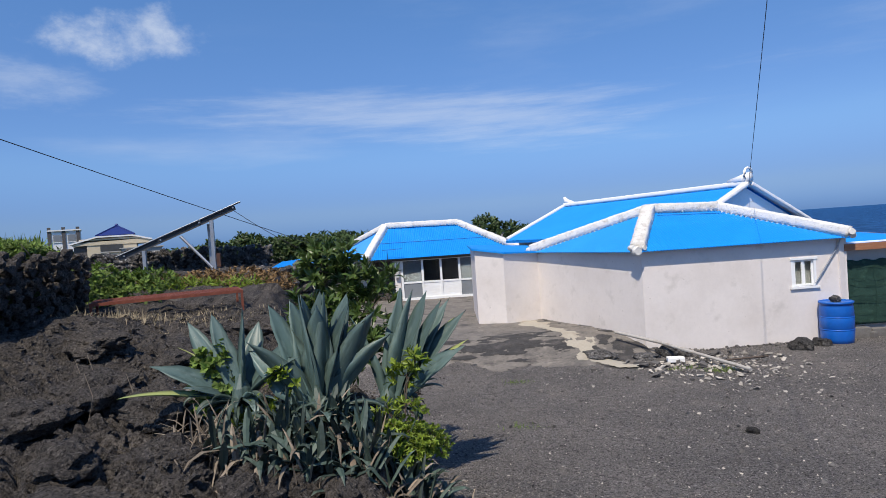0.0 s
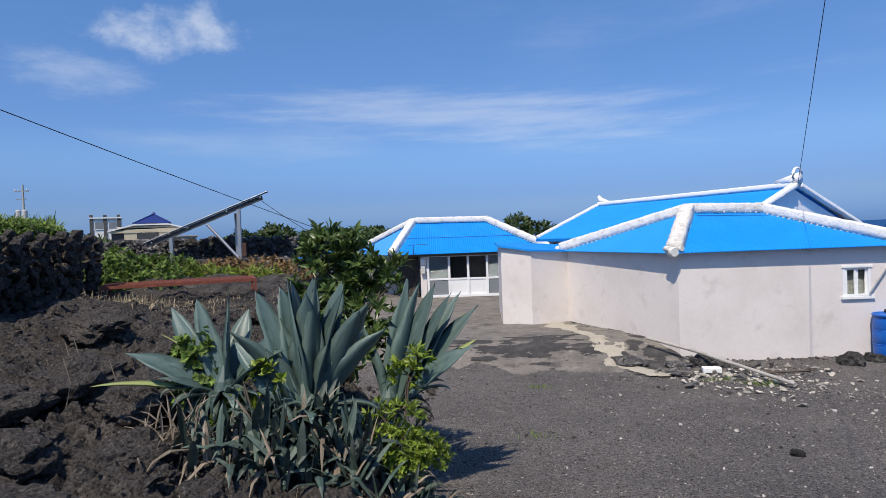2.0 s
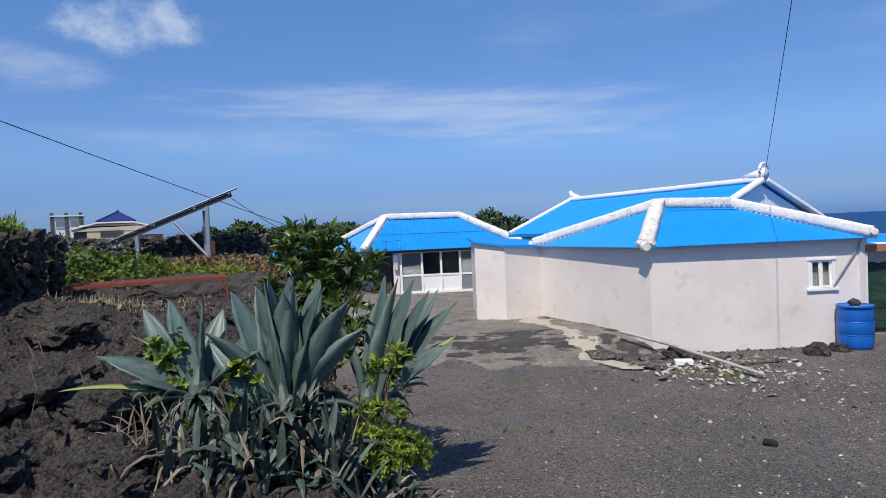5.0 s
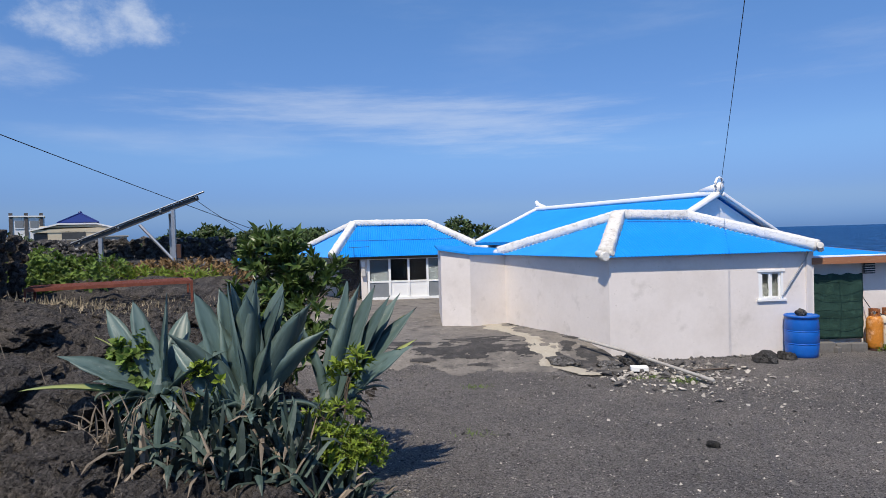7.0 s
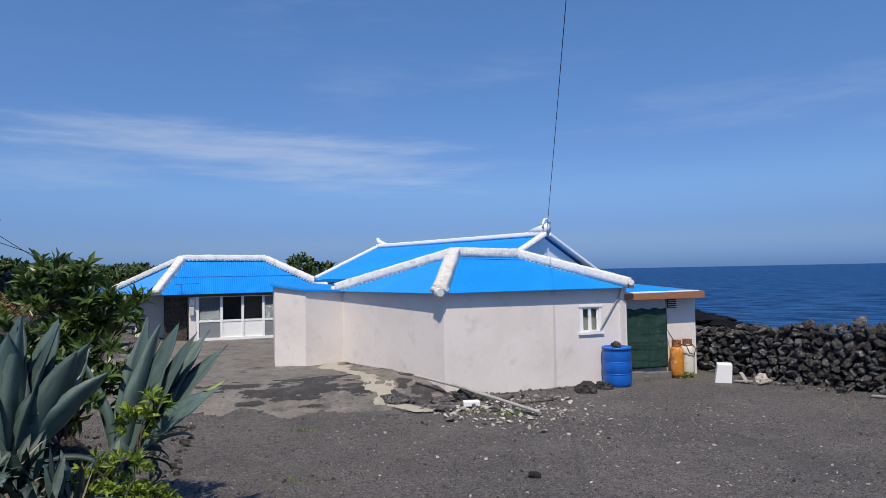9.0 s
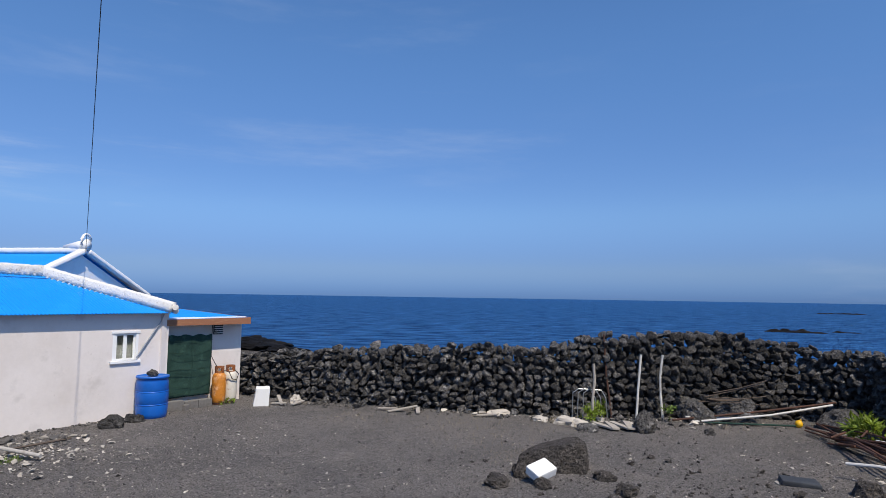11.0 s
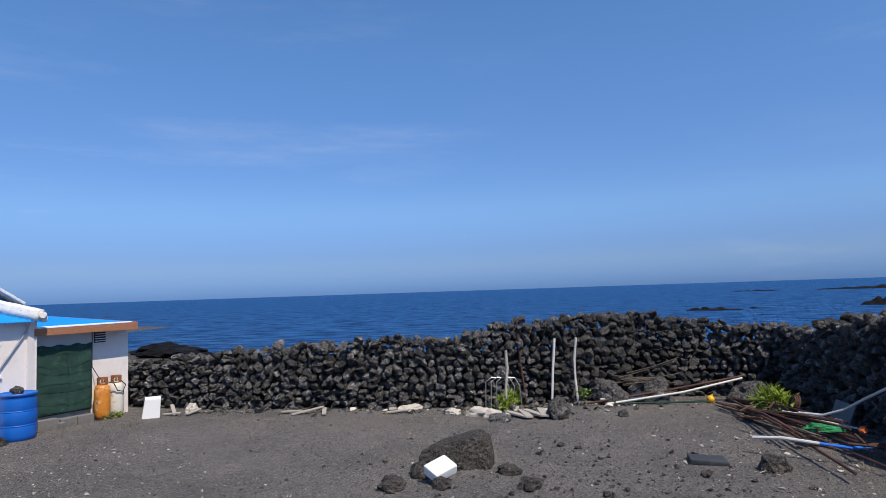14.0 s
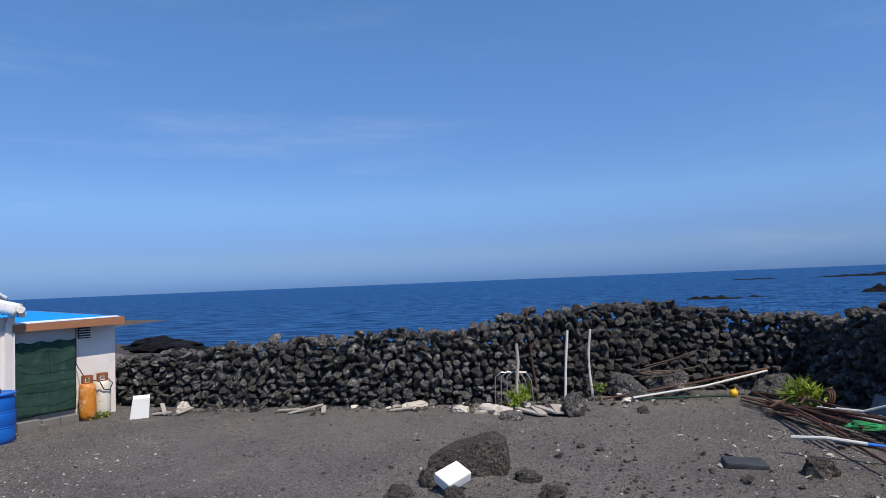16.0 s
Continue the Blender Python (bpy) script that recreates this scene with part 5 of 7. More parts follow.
# driftwood and broken boards washed up along the wall's foot
for u, v, length, tn, tilt in ((12.95, 9.95, 0.75, -35, 8), (13.1, 9.6, 0.55, 40, 4), (12.8, 10.3, 0.5, -70, 3), (11.75, 13.05, 0.6, 60, 14), (11.95, 12.6, 0.45, 10, 5), (11.6, 12.9, 0.4, -60, 3), (13.7, 8.0, 0.5, -50, 3)):
    bm = new_box(-length / 2, -0.045, 0, length / 2, 0.045, 0.03, bevel=0.006)
    for q in bm.verts:
        q.co.y *= 1 + 0.35 * noise.noise(Vector((q.co.x * 4 + u, v, 0)))
    solo("driftwood_board", bm, M_BLEACHED, "grey weathered board lying at the wall's foot", "board", group="driftwood along the wall", at=pose(u, v, ground_z(u, v) + 0.03 + 0.004 * tilt, 0, -tilt, tn))

# reefs out at sea
M_REEF = material("wet_black_lava", (0.007, 0.007, 0.008), 0.8, grain=0.4, grain_scale=2, spots=[((0.018, 0.017, 0.016), 0.8, 0.5, 0.66, 0.7)], spec=0.08)


def reef(x, y, length, depth, height, seed, lab):
    bm = bmesh.new()
    n, m = 40, 8
    rnd = random.Random(seed)
    grid = []
    for i in range(n + 1):
        row = []
        for j in range(m + 1):
            a, b = i / n * 2 - 1, j / m * 2 - 1
            env = max(0, 1 - a * a) ** 0.5 * max(0, 1 - b * b)
            h = height * env * (0.35 + 0.7 * abs(noise.fractal(Vector((a * length * 0.18 + seed, b, 0)), 1.0, 2.0, 3)))
            row.append(bm.verts.new((a * length / 2, b * depth / 2, -0.2 + h)))
        grid.append(row)
    for i in range(n):
        for j in range(m):
            bm.faces.new((grid[i][j], grid[i + 1][j], grid[i + 1][j + 1], grid[i][j + 1]))
    ob = new("reef", mesh_of("reef", bm, M_REEF))
    ob.matrix_world = pose(x, y, -3.2, 0, 0, -math.degrees(math.atan2(x, y)))
    return tagged(ob, lab, "reef", "reefs at sea", "structure")


reef(49.6, 136, 12, 5, 1.25, 1, "low black lava reef in the sea")
reef(60, 138.7, 6, 3, 0.8, 2, "low black lava reef in the sea")
reef(152, 362, 24, 8, 1.3, 3, "low black lava reef in the sea")
reef(214, 330, 84, 20, 2.6, 4, "long black lava reef far out")
reef(89, 139, 15, 8, 3.1, 5, "black lava reef in the sea")
for i, (x, y, s) in enumerate(((-13.4, 31.0, 1.1), (-12.2, 30.2, 0.8), (-14.8, 32.6, 1.3), (-11.2, 29.0, 0.7), (-12.9, 33.5, 1.2), (-10.4, 27.6, 0.6), (-11.6, 31.8, 0.9))):
    u, v = to_uv(x, y)
    solo("shore_rock", rock_mesh(30 + i, s * 1.35, s * 1.0, s * 0.34, M_REEF, 4, 0.35), None, "jagged black lava rock on the shore", "rock", group="shore rocks", at=pose(u, v, ground_z(u, v) + 0.1 * s, 0, 0, i * 40))

# ---------------------------------------------------------------- plants
M_AGAVE = material("agave_leaf", (0.085, 0.135, 0.124), 0.45, spots=[((0.20, 0.265, 0.235), 3.5, 0.50, 0.64, 0.8), ((0.032, 0.060, 0.052), 6, 0.50, 0.62, 0.8), ((0.30, 0.30, 0.22), 26, 0.66, 0.72, 0.6)], grain=0.12, grain_scale=20, per_object=0.25, stretch=(1, 1, 0.25), translucent=0.06)
M_AGAVEY = material("yellowing_agave_leaf", (0.26, 0.30, 0.10), 0.6, spots=[((0.14, 0.2, 0.12), 4, 0.5, 0.65, 0.8)], grain=0.12, grain_scale=20, stretch=(1, 1, 0.25))
M_DEAD = material("dry_dead_leaf", (0.20, 0.165, 0.125), 0.9, spots=[((0.14, 0.11, 0.08), 6, 0.5, 0.66, 0.8)], grain=0.25, grain_scale=25, per_island=0.4)
# low leaves and shoots: shade under the big plants put into a darker green
M_PUP = material("shaded_low_agave_leaves", (0.042, 0.068, 0.054), 0.6, spots=[((0.12, 0.155, 0.13), 5, 0.52, 0.68, 0.6)], grain=0.15, grain_scale=20, per_island=0.45, translucent=0.06)
M_LEAF = material("dark_glossy_leaf", (0.075, 0.12, 0.028), 0.38, grain=0.2, grain_scale=30, per_island=0.5, translucent=0.25, spec=0.5)
M_LIME = material("lime_green_leaf", (0.19, 0.26, 0.028), 0.5, grain=0.15, grain_scale=30, per_island=0.4, translucent=0.3)
M_HEDGE = material("hedge_leaf", (0.05, 0.085, 0.022), 0.6, grain=0.2, grain_scale=10, per_island=0.55, translucent=0.2)
M_GRASS = material("green_grass", (0.13, 0.20, 0.035), 0.7, grain=0.15, grain_scale=10, per_island=0.5, translucent=0.25)
M_STRAW = material("dry_grass", (0.30, 0.25, 0.165), 0.9, grain=0.15, grain_scale=10, per_island=0.35)
M_BROWNF = material("faded_flower_heads", (0.20, 0.125, 0.055), 0.9, grain=0.25, grain_scale=20, per_island=0.5)
M_BARK = material("bark", (0.11, 0.085, 0.065), 0.95, grain=0.3, grain_scale=30, bump=0.006, bump_scale=40)


def agave_leaf(length, width, bend, seed, twist=0.0, base=0.55, rows=18):
    """A thick channelled blade with small marginal teeth and a dark end spine, leaning along +y from upright."""
    vv, ff = [], []
    y = z = 0.0
    for i in range(rows + 1):
        k = i / rows
        w = width * (base + (1 - base) * smooth(0, 0.45, k)) * (1 - (max(0, k - 0.45) / 0.55) ** 1.5 * 0.985)
        t = 0.035 * (1 - k) + 0.004
        ang = radians(bend) * (k ** 1.5)
        if i:
            y += math.sin(ang) * length / rows
            z += math.cos(ang) * length / rows
        ny, nz = -math.cos(ang), math.sin(ang)
        cup = (0.24 - 0.10 * k) * w
        wob = 0.010 * math.sin(k * 17 + seed) + 0.004 * (i % 2)
        tw = radians(twist) * k
        row = [(-w / 2 - wob, cup), (-w * 0.24, cup * 0.28), (0, 0), (w * 0.24, cup * 0.28), (w / 2 + wob, cup), (w * 0.24, cup * 0.28 - t * 0.8), (0, -t), (-w * 0.24, cup * 0.28 - t * 0.8)]
        for x, d in row:
            xx, dd = x * math.cos(tw) - d * math.sin(tw), x * math.sin(tw) + d * math.cos(tw)
            vv.append((xx, y + ny * dd, z + nz * dd))
    for i in range(rows):
        for j in range(8):
            ff.append((i * 8 + j, i * 8 + (j + 1) % 8, (i + 1) * 8 + (j + 1) % 8, (i + 1) * 8 + j))
    ff.append(tuple(range(8)))
    me = bpy.data.meshes.new("leaf")
    me.from_pydata(vv, [], ff)
    me.polygons.foreach_set("use_smooth", [True] * len(me.polygons))
    return me


LEAVES = [agave_leaf(1.0, 0.285, b, i, tw, 0.62) for i, (b, tw) in enumerate(((6, 0), (14, 8), (26, -8), (-6, 5), (45, 14), (80, -12), (125, 20)))]
for lf in LEAVES:
    lf.materials.append(M_AGAVE)
YELLOW_LEAF = agave_leaf(1.0, 0.17, 30, 31, 10)
YELLOW_LEAF.materials.append(M_AGAVEY)
HANG_LEAF = agave_leaf(1.0, 0.16, 130, 33, 40)
HANG_LEAF.materials.append(M_DEAD)
# folded low leaves, in the green darkened for shade
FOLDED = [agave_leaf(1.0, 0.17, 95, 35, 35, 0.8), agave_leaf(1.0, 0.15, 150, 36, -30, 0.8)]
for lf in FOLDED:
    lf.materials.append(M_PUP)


def agave(u, v, z, leaves, lab):
    """leaves: (mesh, azimuth in the yard's frame, lean in degrees, length, width factor)."""
    ag = thing("agave", u, v, z, label=lab, category="agave", group="agaves on the mound edge")
    part("stem", lathe(bmesh.new(), [(0.09, -1.0), (0.10, -0.35), (0.12, 0.0), (0.09, 0.16), (0.02, 0.3)], 10), M_AGAVE, ag)
    turned = random.Random(int(u * 100))
    for me, az, lean, length, wf_ in leaves:
        ob = new("leaf", me)
        ob.parent = ag
        # azimuth 0 leans away (+v), 90 leans to +u
        a = radians(az)
        off = 0.07 * smooth(0, 40, lean)
        ob.matrix_basis = Matrix.Translation((math.sin(a) * off, math.cos(a) * off, 0.03)) @ Matrix.Rotation(-a, 4, "Z") @ Matrix.Rotation(-radians(lean), 4, "X") @ Matrix.Rotation(radians(turned.uniform(25, 65) * turned.choice((-1, 1)) * smooth(5, 16, lean) * smooth(70, 50, lean)), 4, "Z") @ Matrix.Diagonal((wf_, wf_, length, 1))
    return ag


rnd = random.Random(12)


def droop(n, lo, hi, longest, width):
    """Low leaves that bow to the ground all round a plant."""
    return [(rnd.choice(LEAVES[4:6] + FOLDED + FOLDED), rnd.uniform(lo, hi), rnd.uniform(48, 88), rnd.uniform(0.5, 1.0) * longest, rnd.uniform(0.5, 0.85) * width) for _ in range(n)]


big = []
for az, lean, length, k in ((-95, 19, 1.20, 0), (-60, 13, 1.22, 0), (-120, 9, 1.22, 3), (20, 5, 1.28, 0), (165, 5, 1.16, 0), (120, 9, 1.20, 3), (75, 13, 1.24, 0), (92, 24, 1.22, 1), (-20, 20, 1.15, 1), (60, 30, 1.12, 1), (-100, 34, 1.0, 1),
                            (-75, 6, 1.2, 0), (100, 15, 1.2, 0), (-40, 22, 1.1, 0), (110, 28, 1.05, 0), (98, 36, 1.05, 1), (-85, 42, 0.95, 1)):
    big.append((LEAVES[k], az + rnd.uniform(-4, 4), lean + rnd.uniform(-2, 2), length * rnd.uniform(0.92, 1.0), rnd.uniform(1.0, 1.18)))
big += droop(24, 85, 275, 0.78, 0.55)
for az in (178, -158, 150, 126, -130):
    big.append((HANG_LEAF, az, 66, rnd.uniform(0.36, 0.5), 0.7))
agave(-1.40, 6.05, 1.34, big, "large blue-green agave with upright thick leaves")
second = []
for az, lean, length, k in ((70, 14, 1.40, 0), (85, 21, 1.42, 0), (40, 12, 1.40, 3), (95, 27, 1.38, 0), (75, 31, 1.45, 1), (90, 38, 1.42, 1), (-60, 16, 1.15, 1), (20, 24, 1.25, 1), (110, 46, 1.15, 2), (60, 50, 1.1, 2)):
    second.append((LEAVES[k], az + rnd.uniform(-4, 4), lean + rnd.uniform(-2, 2), length, rnd.uniform(0.88, 1.05)))
second += droop(20, 40, 210, 0.85, 0.55)
second.append((YELLOW_LEAF, 82, 33, 1.3, 1.0))
second.append((YELLOW_LEAF, 96, 45, 1.2, 0.8))
agave(-0.84, 7.2, 1.02, second, "blue-green agave leaning towards the yard")
third = []
for az, lean, length, k in ((-75, 32, 1.0, 1), (-60, 20, 0.95, 0), (60, 6, 0.95, 3), (95, 36, 0.85, 1), (-110, 52, 0.9, 2), (120, 44, 0.8, 2), (20, 22, 0.85, 1)):
    third.append((LEAVES[k], az, lean, length, rnd.uniform(0.8, 0.95)))
third += droop(22, 110, 290, 0.8, 0.55)
third.append((YELLOW_LEAF, -100, 74, 1.15, 0.75))
third.append((YELLOW_LEAF, -60, 44, 0.9, 0.8))
agave(-2.22, 6.2, 1.46, third, "smaller agave with a yellowed leaf")


def leaf_cloud(spots_, leaf_len, leaf_wid, per, seed, spread=1.0, curl=0.25):
    """Rosettes of small bent leaves at the places given (point, outward way). Returns vertices and faces."""
    rnd = random.Random(seed)
    vv, ff = [], []
    for p, out in spots_:
        out = Vector(out).normalized()
        _, s, n = frame_along(out)
        for i in range(per):
            a = i * 2.4 + rnd.uniform(-0.4, 0.4)
            tilt = rnd.uniform(0.35, 1.35) * spread
            d = (out * math.cos(tilt) + (s * math.cos(a) + n * math.sin(a)) * math.sin(tilt)).normalized()
            side = d.cross(out)
            if side.length < 1e-3:
                side = s.copy()
            side.normalize()
            up = side.cross(d)
            L, W = leaf_len * rnd.uniform(0.65, 1.15), leaf_wid * rnd.uniform(0.75, 1.15)
            b = Vector(p) + out * rnd.uniform(-0.3, 0.3) * leaf_len
            k = len(vv)
            mid = b + d * L * 0.55 + up * L * curl * 0.15
            tip = b + d * L - up * L * curl * 0.35
            vv += [tuple(b), tuple(mid - side * W / 2 + up * W * 0.12), tuple(mid + side * W / 2 + up * W * 0.12), tuple(tip), tuple(mid - up * W * 0.06)]
            ff += [(k, k + 4, k + 1), (k, k + 2, k + 4), (k + 1, k + 4, k + 3), (k + 4, k + 2, k + 3)]
    return vv, ff


def leaf_mesh(name, vv, ff, mat):
    me = bpy.data.meshes.new(name)
    me.from_pydata(vv, [], ff)
    me.materials.append(mat)
    return me


def shrub(name, u, v, z, heads, leaf_len, leaf_wid, per, mat, lab, seed, trunk_r=0.035, cat="shrub"):
    """A shrub of limbs that end in leaf heads (x, y, z, n, radius) relative to its base."""
    rnd = random.Random(seed)
    sh = thing(name, u, v, z, label=lab, category=cat)
    bm = bmesh.new()
    sp = []
    for x, y, h, n, r in heads:
        tube(bm, [(0, 0, -0.2), (x * 0.3, y * 0.3, h * 0.45), (x, y, h)], [trunk_r, trunk_r * 0.7, trunk_r * 0.25], 6)
        for _ in range(n):
            d = Vector((rnd.gauss(0, 1), rnd.gauss(0, 1), rnd.gauss(0.25, 0.9))).normalized()
            p = Vector((x, y, h)) + d * r * rnd.random() ** 0.45
            sp.append((p, d + Vector((0, 0, 0.6))))
            if rnd.random() < 0.3:
                tube(bm, [(x, y, h), tuple(p)], [0.008, 0.004], 4)
    part("trunk", bm, M_BARK, sh)
    part("crown", leaf_mesh("crown", *leaf_cloud(sp, leaf_len, leaf_wid, per, seed), mat), None, sh)
    return sh


shrub("evergreen_shrub", -1.42, 7.75, 1.22, [(0.0, 0.0, 1.0, 44, 0.42), (-0.18, 0.1, 1.42, 26, 0.30), (0.12, 0, 1.28, 24, 0.3), (0.42, -0.1, 0.95, 26, 0.32), (-0.45, 0.0, 0.9, 26, 0.3), (-0.25, 0.1, 1.74, 12, 0.17), (0.12, 0.1, 1.64, 9, 0.14), (0.5, 0, 1.28, 14, 0.2), (0.35, -0.3, 0.45, 22, 0.28), (0.05, -0.3, 0.55, 24, 0.35), (-0.4, -0.1, 0.5, 22, 0.3)],
      0.17, 0.055, 11, M_LEAF, "dark green evergreen shrub behind the agaves", 31)
shrub("lime_shrub", -0.60, 5.72, 0.98, [(0, 0, 0.16, 170, 0.2), (0.2, 0.05, 0.10, 150, 0.18), (-0.18, 0.05, 0.2, 120, 0.18), (0.08, -0.06, 0.04, 130, 0.18), (0.32, 0.1, 0.02, 90, 0.14)], 0.048, 0.02, 9, M_LIME, "low lime-green shrub at the mound's foot", 32, 0.012)
shrub("lime_shrub", -0.80, 5.75, 1.16, [(0.1, 0, 0.2, 14, 0.16), (0.3, 0, 0.3, 10, 0.14), (-0.1, 0, 0.05, 12, 0.15)], 0.10, 0.03, 7, M_LIME, "sprig of yellow-green leaves below the agave", 33, 0.01)
shrub("lime_shrub", -0.62, 6.75, 1.25, [(0.05, 0, 0.25, 12, 0.16), (0.15, 0, 0.38, 8, 0.12)], 0.13, 0.045, 9, M_LIME, "green leafy sprig between the agaves", 34, 0.01)
shrub("leafy_weed", -2.52, 6.3, 1.45, [(0, 0, 0.45, 34, 0.17), (-0.12, 0, 0.3, 34, 0.17), (0.08, 0, 0.2, 30, 0.17), (-0.05, -0.05, 0.02, 22, 0.16)], 0.085, 0.065, 8, M_GRASS, "leafy green vine at the mound's edge", 35, 0.01)
shrub("leafy_weed", -1.95, 5.9, 1.15, [(0, 0, 0.28, 9, 0.13), (-0.25, 0.1, 0.2, 9, 0.12), (0.05, 0, 0.02, 9, 0.13), (0.25, 0.1, 0.55, 16, 0.16), (-0.3, -0.05, 0.0, 6, 0.1)], 0.09, 0.045, 8, M_LIME, "light green weed among agave leaves", 36, 0.01)
shrub("leafy_weed", *yard_uv(2.2, 15.35), 0.02, [(0, 0, 0.2, 26, 0.22), (-0.3, 0, 0.15, 16, 0.2), (0.25, 0, 0.25, 18, 0.2)], 0.12, 0.04, 7, M_LIME, "bright green weed round a wooden post", 37, 0.01)
shrub("leafy_weed", *yard_uv(7.5, 14.4), 0.05, [(0, 0, 0.2, 20, 0.22), (0.3, 0.2, 0.18, 14, 0.2)], 0.30, 0.055, 7, M_LIME, "bright green strap-leaved plant at the wall", 38, 0.01)
shrub("leafy_weed", *yard_uv(3.95, 15.9), 0.02, [(0, 0, 0.22, 14, 0.16)], 0.10, 0.03, 7, M_GRASS, "small green weed at the wall's foot", 39, 0.01)
shrub("leafy_weed", 10.75, 14.0, 0.0, [(0, 0, 0.06, 16, 0.12), (0.2, 0, 0.04, 10, 0.1)], 0.07, 0.03, 7, M_LIME, "small green weed by the gas cylinders", 40, 0.01)


def blades(name, count, place, length, width, mat, lab, cat, seed, upright=0.5, kind="stuff"):
    """Loose grass blades or pointed pup leaves, one object of stuff."""
    rnd = random.Random(seed)
    vv, ff = [], []
    for _ in range(count):
        u, v, z = place(rnd)
        a, t = rnd.uniform(0, 2 * math.pi), rnd.uniform(0.1, 1.4) * (1.3 - upright)
        d = Vector((math.cos(a) * math.sin(t), math.sin(a) * math.sin(t), math.cos(t)))
        s = Vector((-math.sin(a), math.cos(a), 0))
        nrm = s.cross(d)
        L, W = length * rnd.uniform(0.5, 1.2), width * rnd.uniform(0.7, 1.2)
        b = Vector((u, v, z))
        k = len(vv)
        m1, m2 = b + d * L * 0.45, b + d * L * 0.8 - Vector((0, 0, L * 0.12 * t))
        tip = b + d * L - Vector((0, 0, L * 0.3 * t))
        th = nrm * W * 0.22
        for p, w in ((b, 0.6), (m1, 1.0), (m2, 0.55)):
            vv += [tuple(p - s * W * w / 2), tuple(p - th * w), tuple(p + s * W * w / 2)]
        vv.append(tuple(tip))
        for i in (0, 3):
            ff += [(k + i, k + i + 1, k + i + 4, k + i + 3), (k + i + 1, k + i + 2, k + i + 5, k + i + 4)]
        ff += [(k + 6, k + 7, k + 9), (k + 7, k + 8, k + 9)]
    return solo(name, leaf_mesh(name, vv, ff, mat), None, lab, cat, kind=kind)


def skirt(r):
    k = r.random()
    u = -2.15 + 1.95 * k + r.gauss(0, 0.12)
    v = 5.2 + 0.6 * r.random() + 0.25 * abs(k - 0.5)
    return u, v, ground_z(u, v) + r.uniform(-0.04, 0.24) * (0.4 + 0.6 * math.sin(math.pi * k))


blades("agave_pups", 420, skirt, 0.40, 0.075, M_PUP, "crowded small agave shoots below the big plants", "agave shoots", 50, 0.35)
blades("dead_leaves", 150, skirt, 0.40, 0.05, M_DEAD, "dry curled agave leaves under the plants", "dead leaves", 51, 0.05)
blades("dead_leaves", 110, lambda r: (lambda u, v: (u, v, ground_z(u, v) + 0.02 + 0.1 * r.random()))(r.gauss(-1.3, 0.75), r.gauss(5.4, 0.22)), 0.26, 0.022, M_DEAD, "dry litter at the foot of the agaves", "dead leaves", 52, -0.1)
blades("dead_leaves", 70, lambda r: (lambda u, v: (u, v, ground_z(u, v) + 0.02 + 0.1 * r.random()))(r.gauss(-2.3, 0.2), r.gauss(5.7, 0.15)), 0.4, 0.02, M_DEAD, "dry straw heap beside the agaves", "dead leaves", 53, -0.1)


def ground_patch(us_, vs_, su, sv):
    return lambda r: (lambda u, v: (u, v, ground_z(u, v)))(r.gauss(us_, su), r.gauss(vs_, sv))


blades("dry_grass", 800, ground_patch(-6.5, 11.9, 0.45, 0.3), 0.22, 0.016, M_STRAW, "dry straw grass under the rusty bench", "grass", 54, 0.2)
blades("dry_grass", 700, ground_patch(-5.2, 12.4, 1.0, 0.5), 0.14, 0.014, M_STRAW, "sparse dry grass on lava", "grass", 55, 0.1)
for cx, cy, n, sd in ((-0.2, 14.2, 500, 0.9), (0.8, 11.8, 240, 0.5), (1.6, 14.9, 260, 0.3), (-3.2, 14.6, 200, 0.5)):
    uu, vv_ = yard_uv(cx, cy)
    blades("dry_grass", n, ground_patch(uu, vv_, sd, sd), 0.15, 0.006, M_STRAW, "sparse dry grass on the gravel", "grass", 56 + n, -0.35)
for i, (a, b) in enumerate(((1.4, 15.3), (2.0, 15.2), (-0.4, 15.5), (-2.4, 15.9), (5.0, 15.2), (7.0, 10.6))):
    uu, vv_ = yard_uv(a, b)
    blades("dry_grass", 90, ground_patch(uu, vv_, 0.35, 0.2), 0.16, 0.006, M_STRAW, "dry straw-coloured grass near the sea wall", "grass", 470 + i, -0.35)
for uu, vv_, n in ((5.2, 11.85, 160), (0.95, 9.0, 40), (1.3, 12.0, 60), (4.6, 12.2, 90)):
    blades("grass_tuft", n, ground_patch(uu, vv_, 0.16, 0.07), 0.09, 0.010, M_GRASS, "small green grass tuft in the gravel", "grass", 70 + n, 0.3)

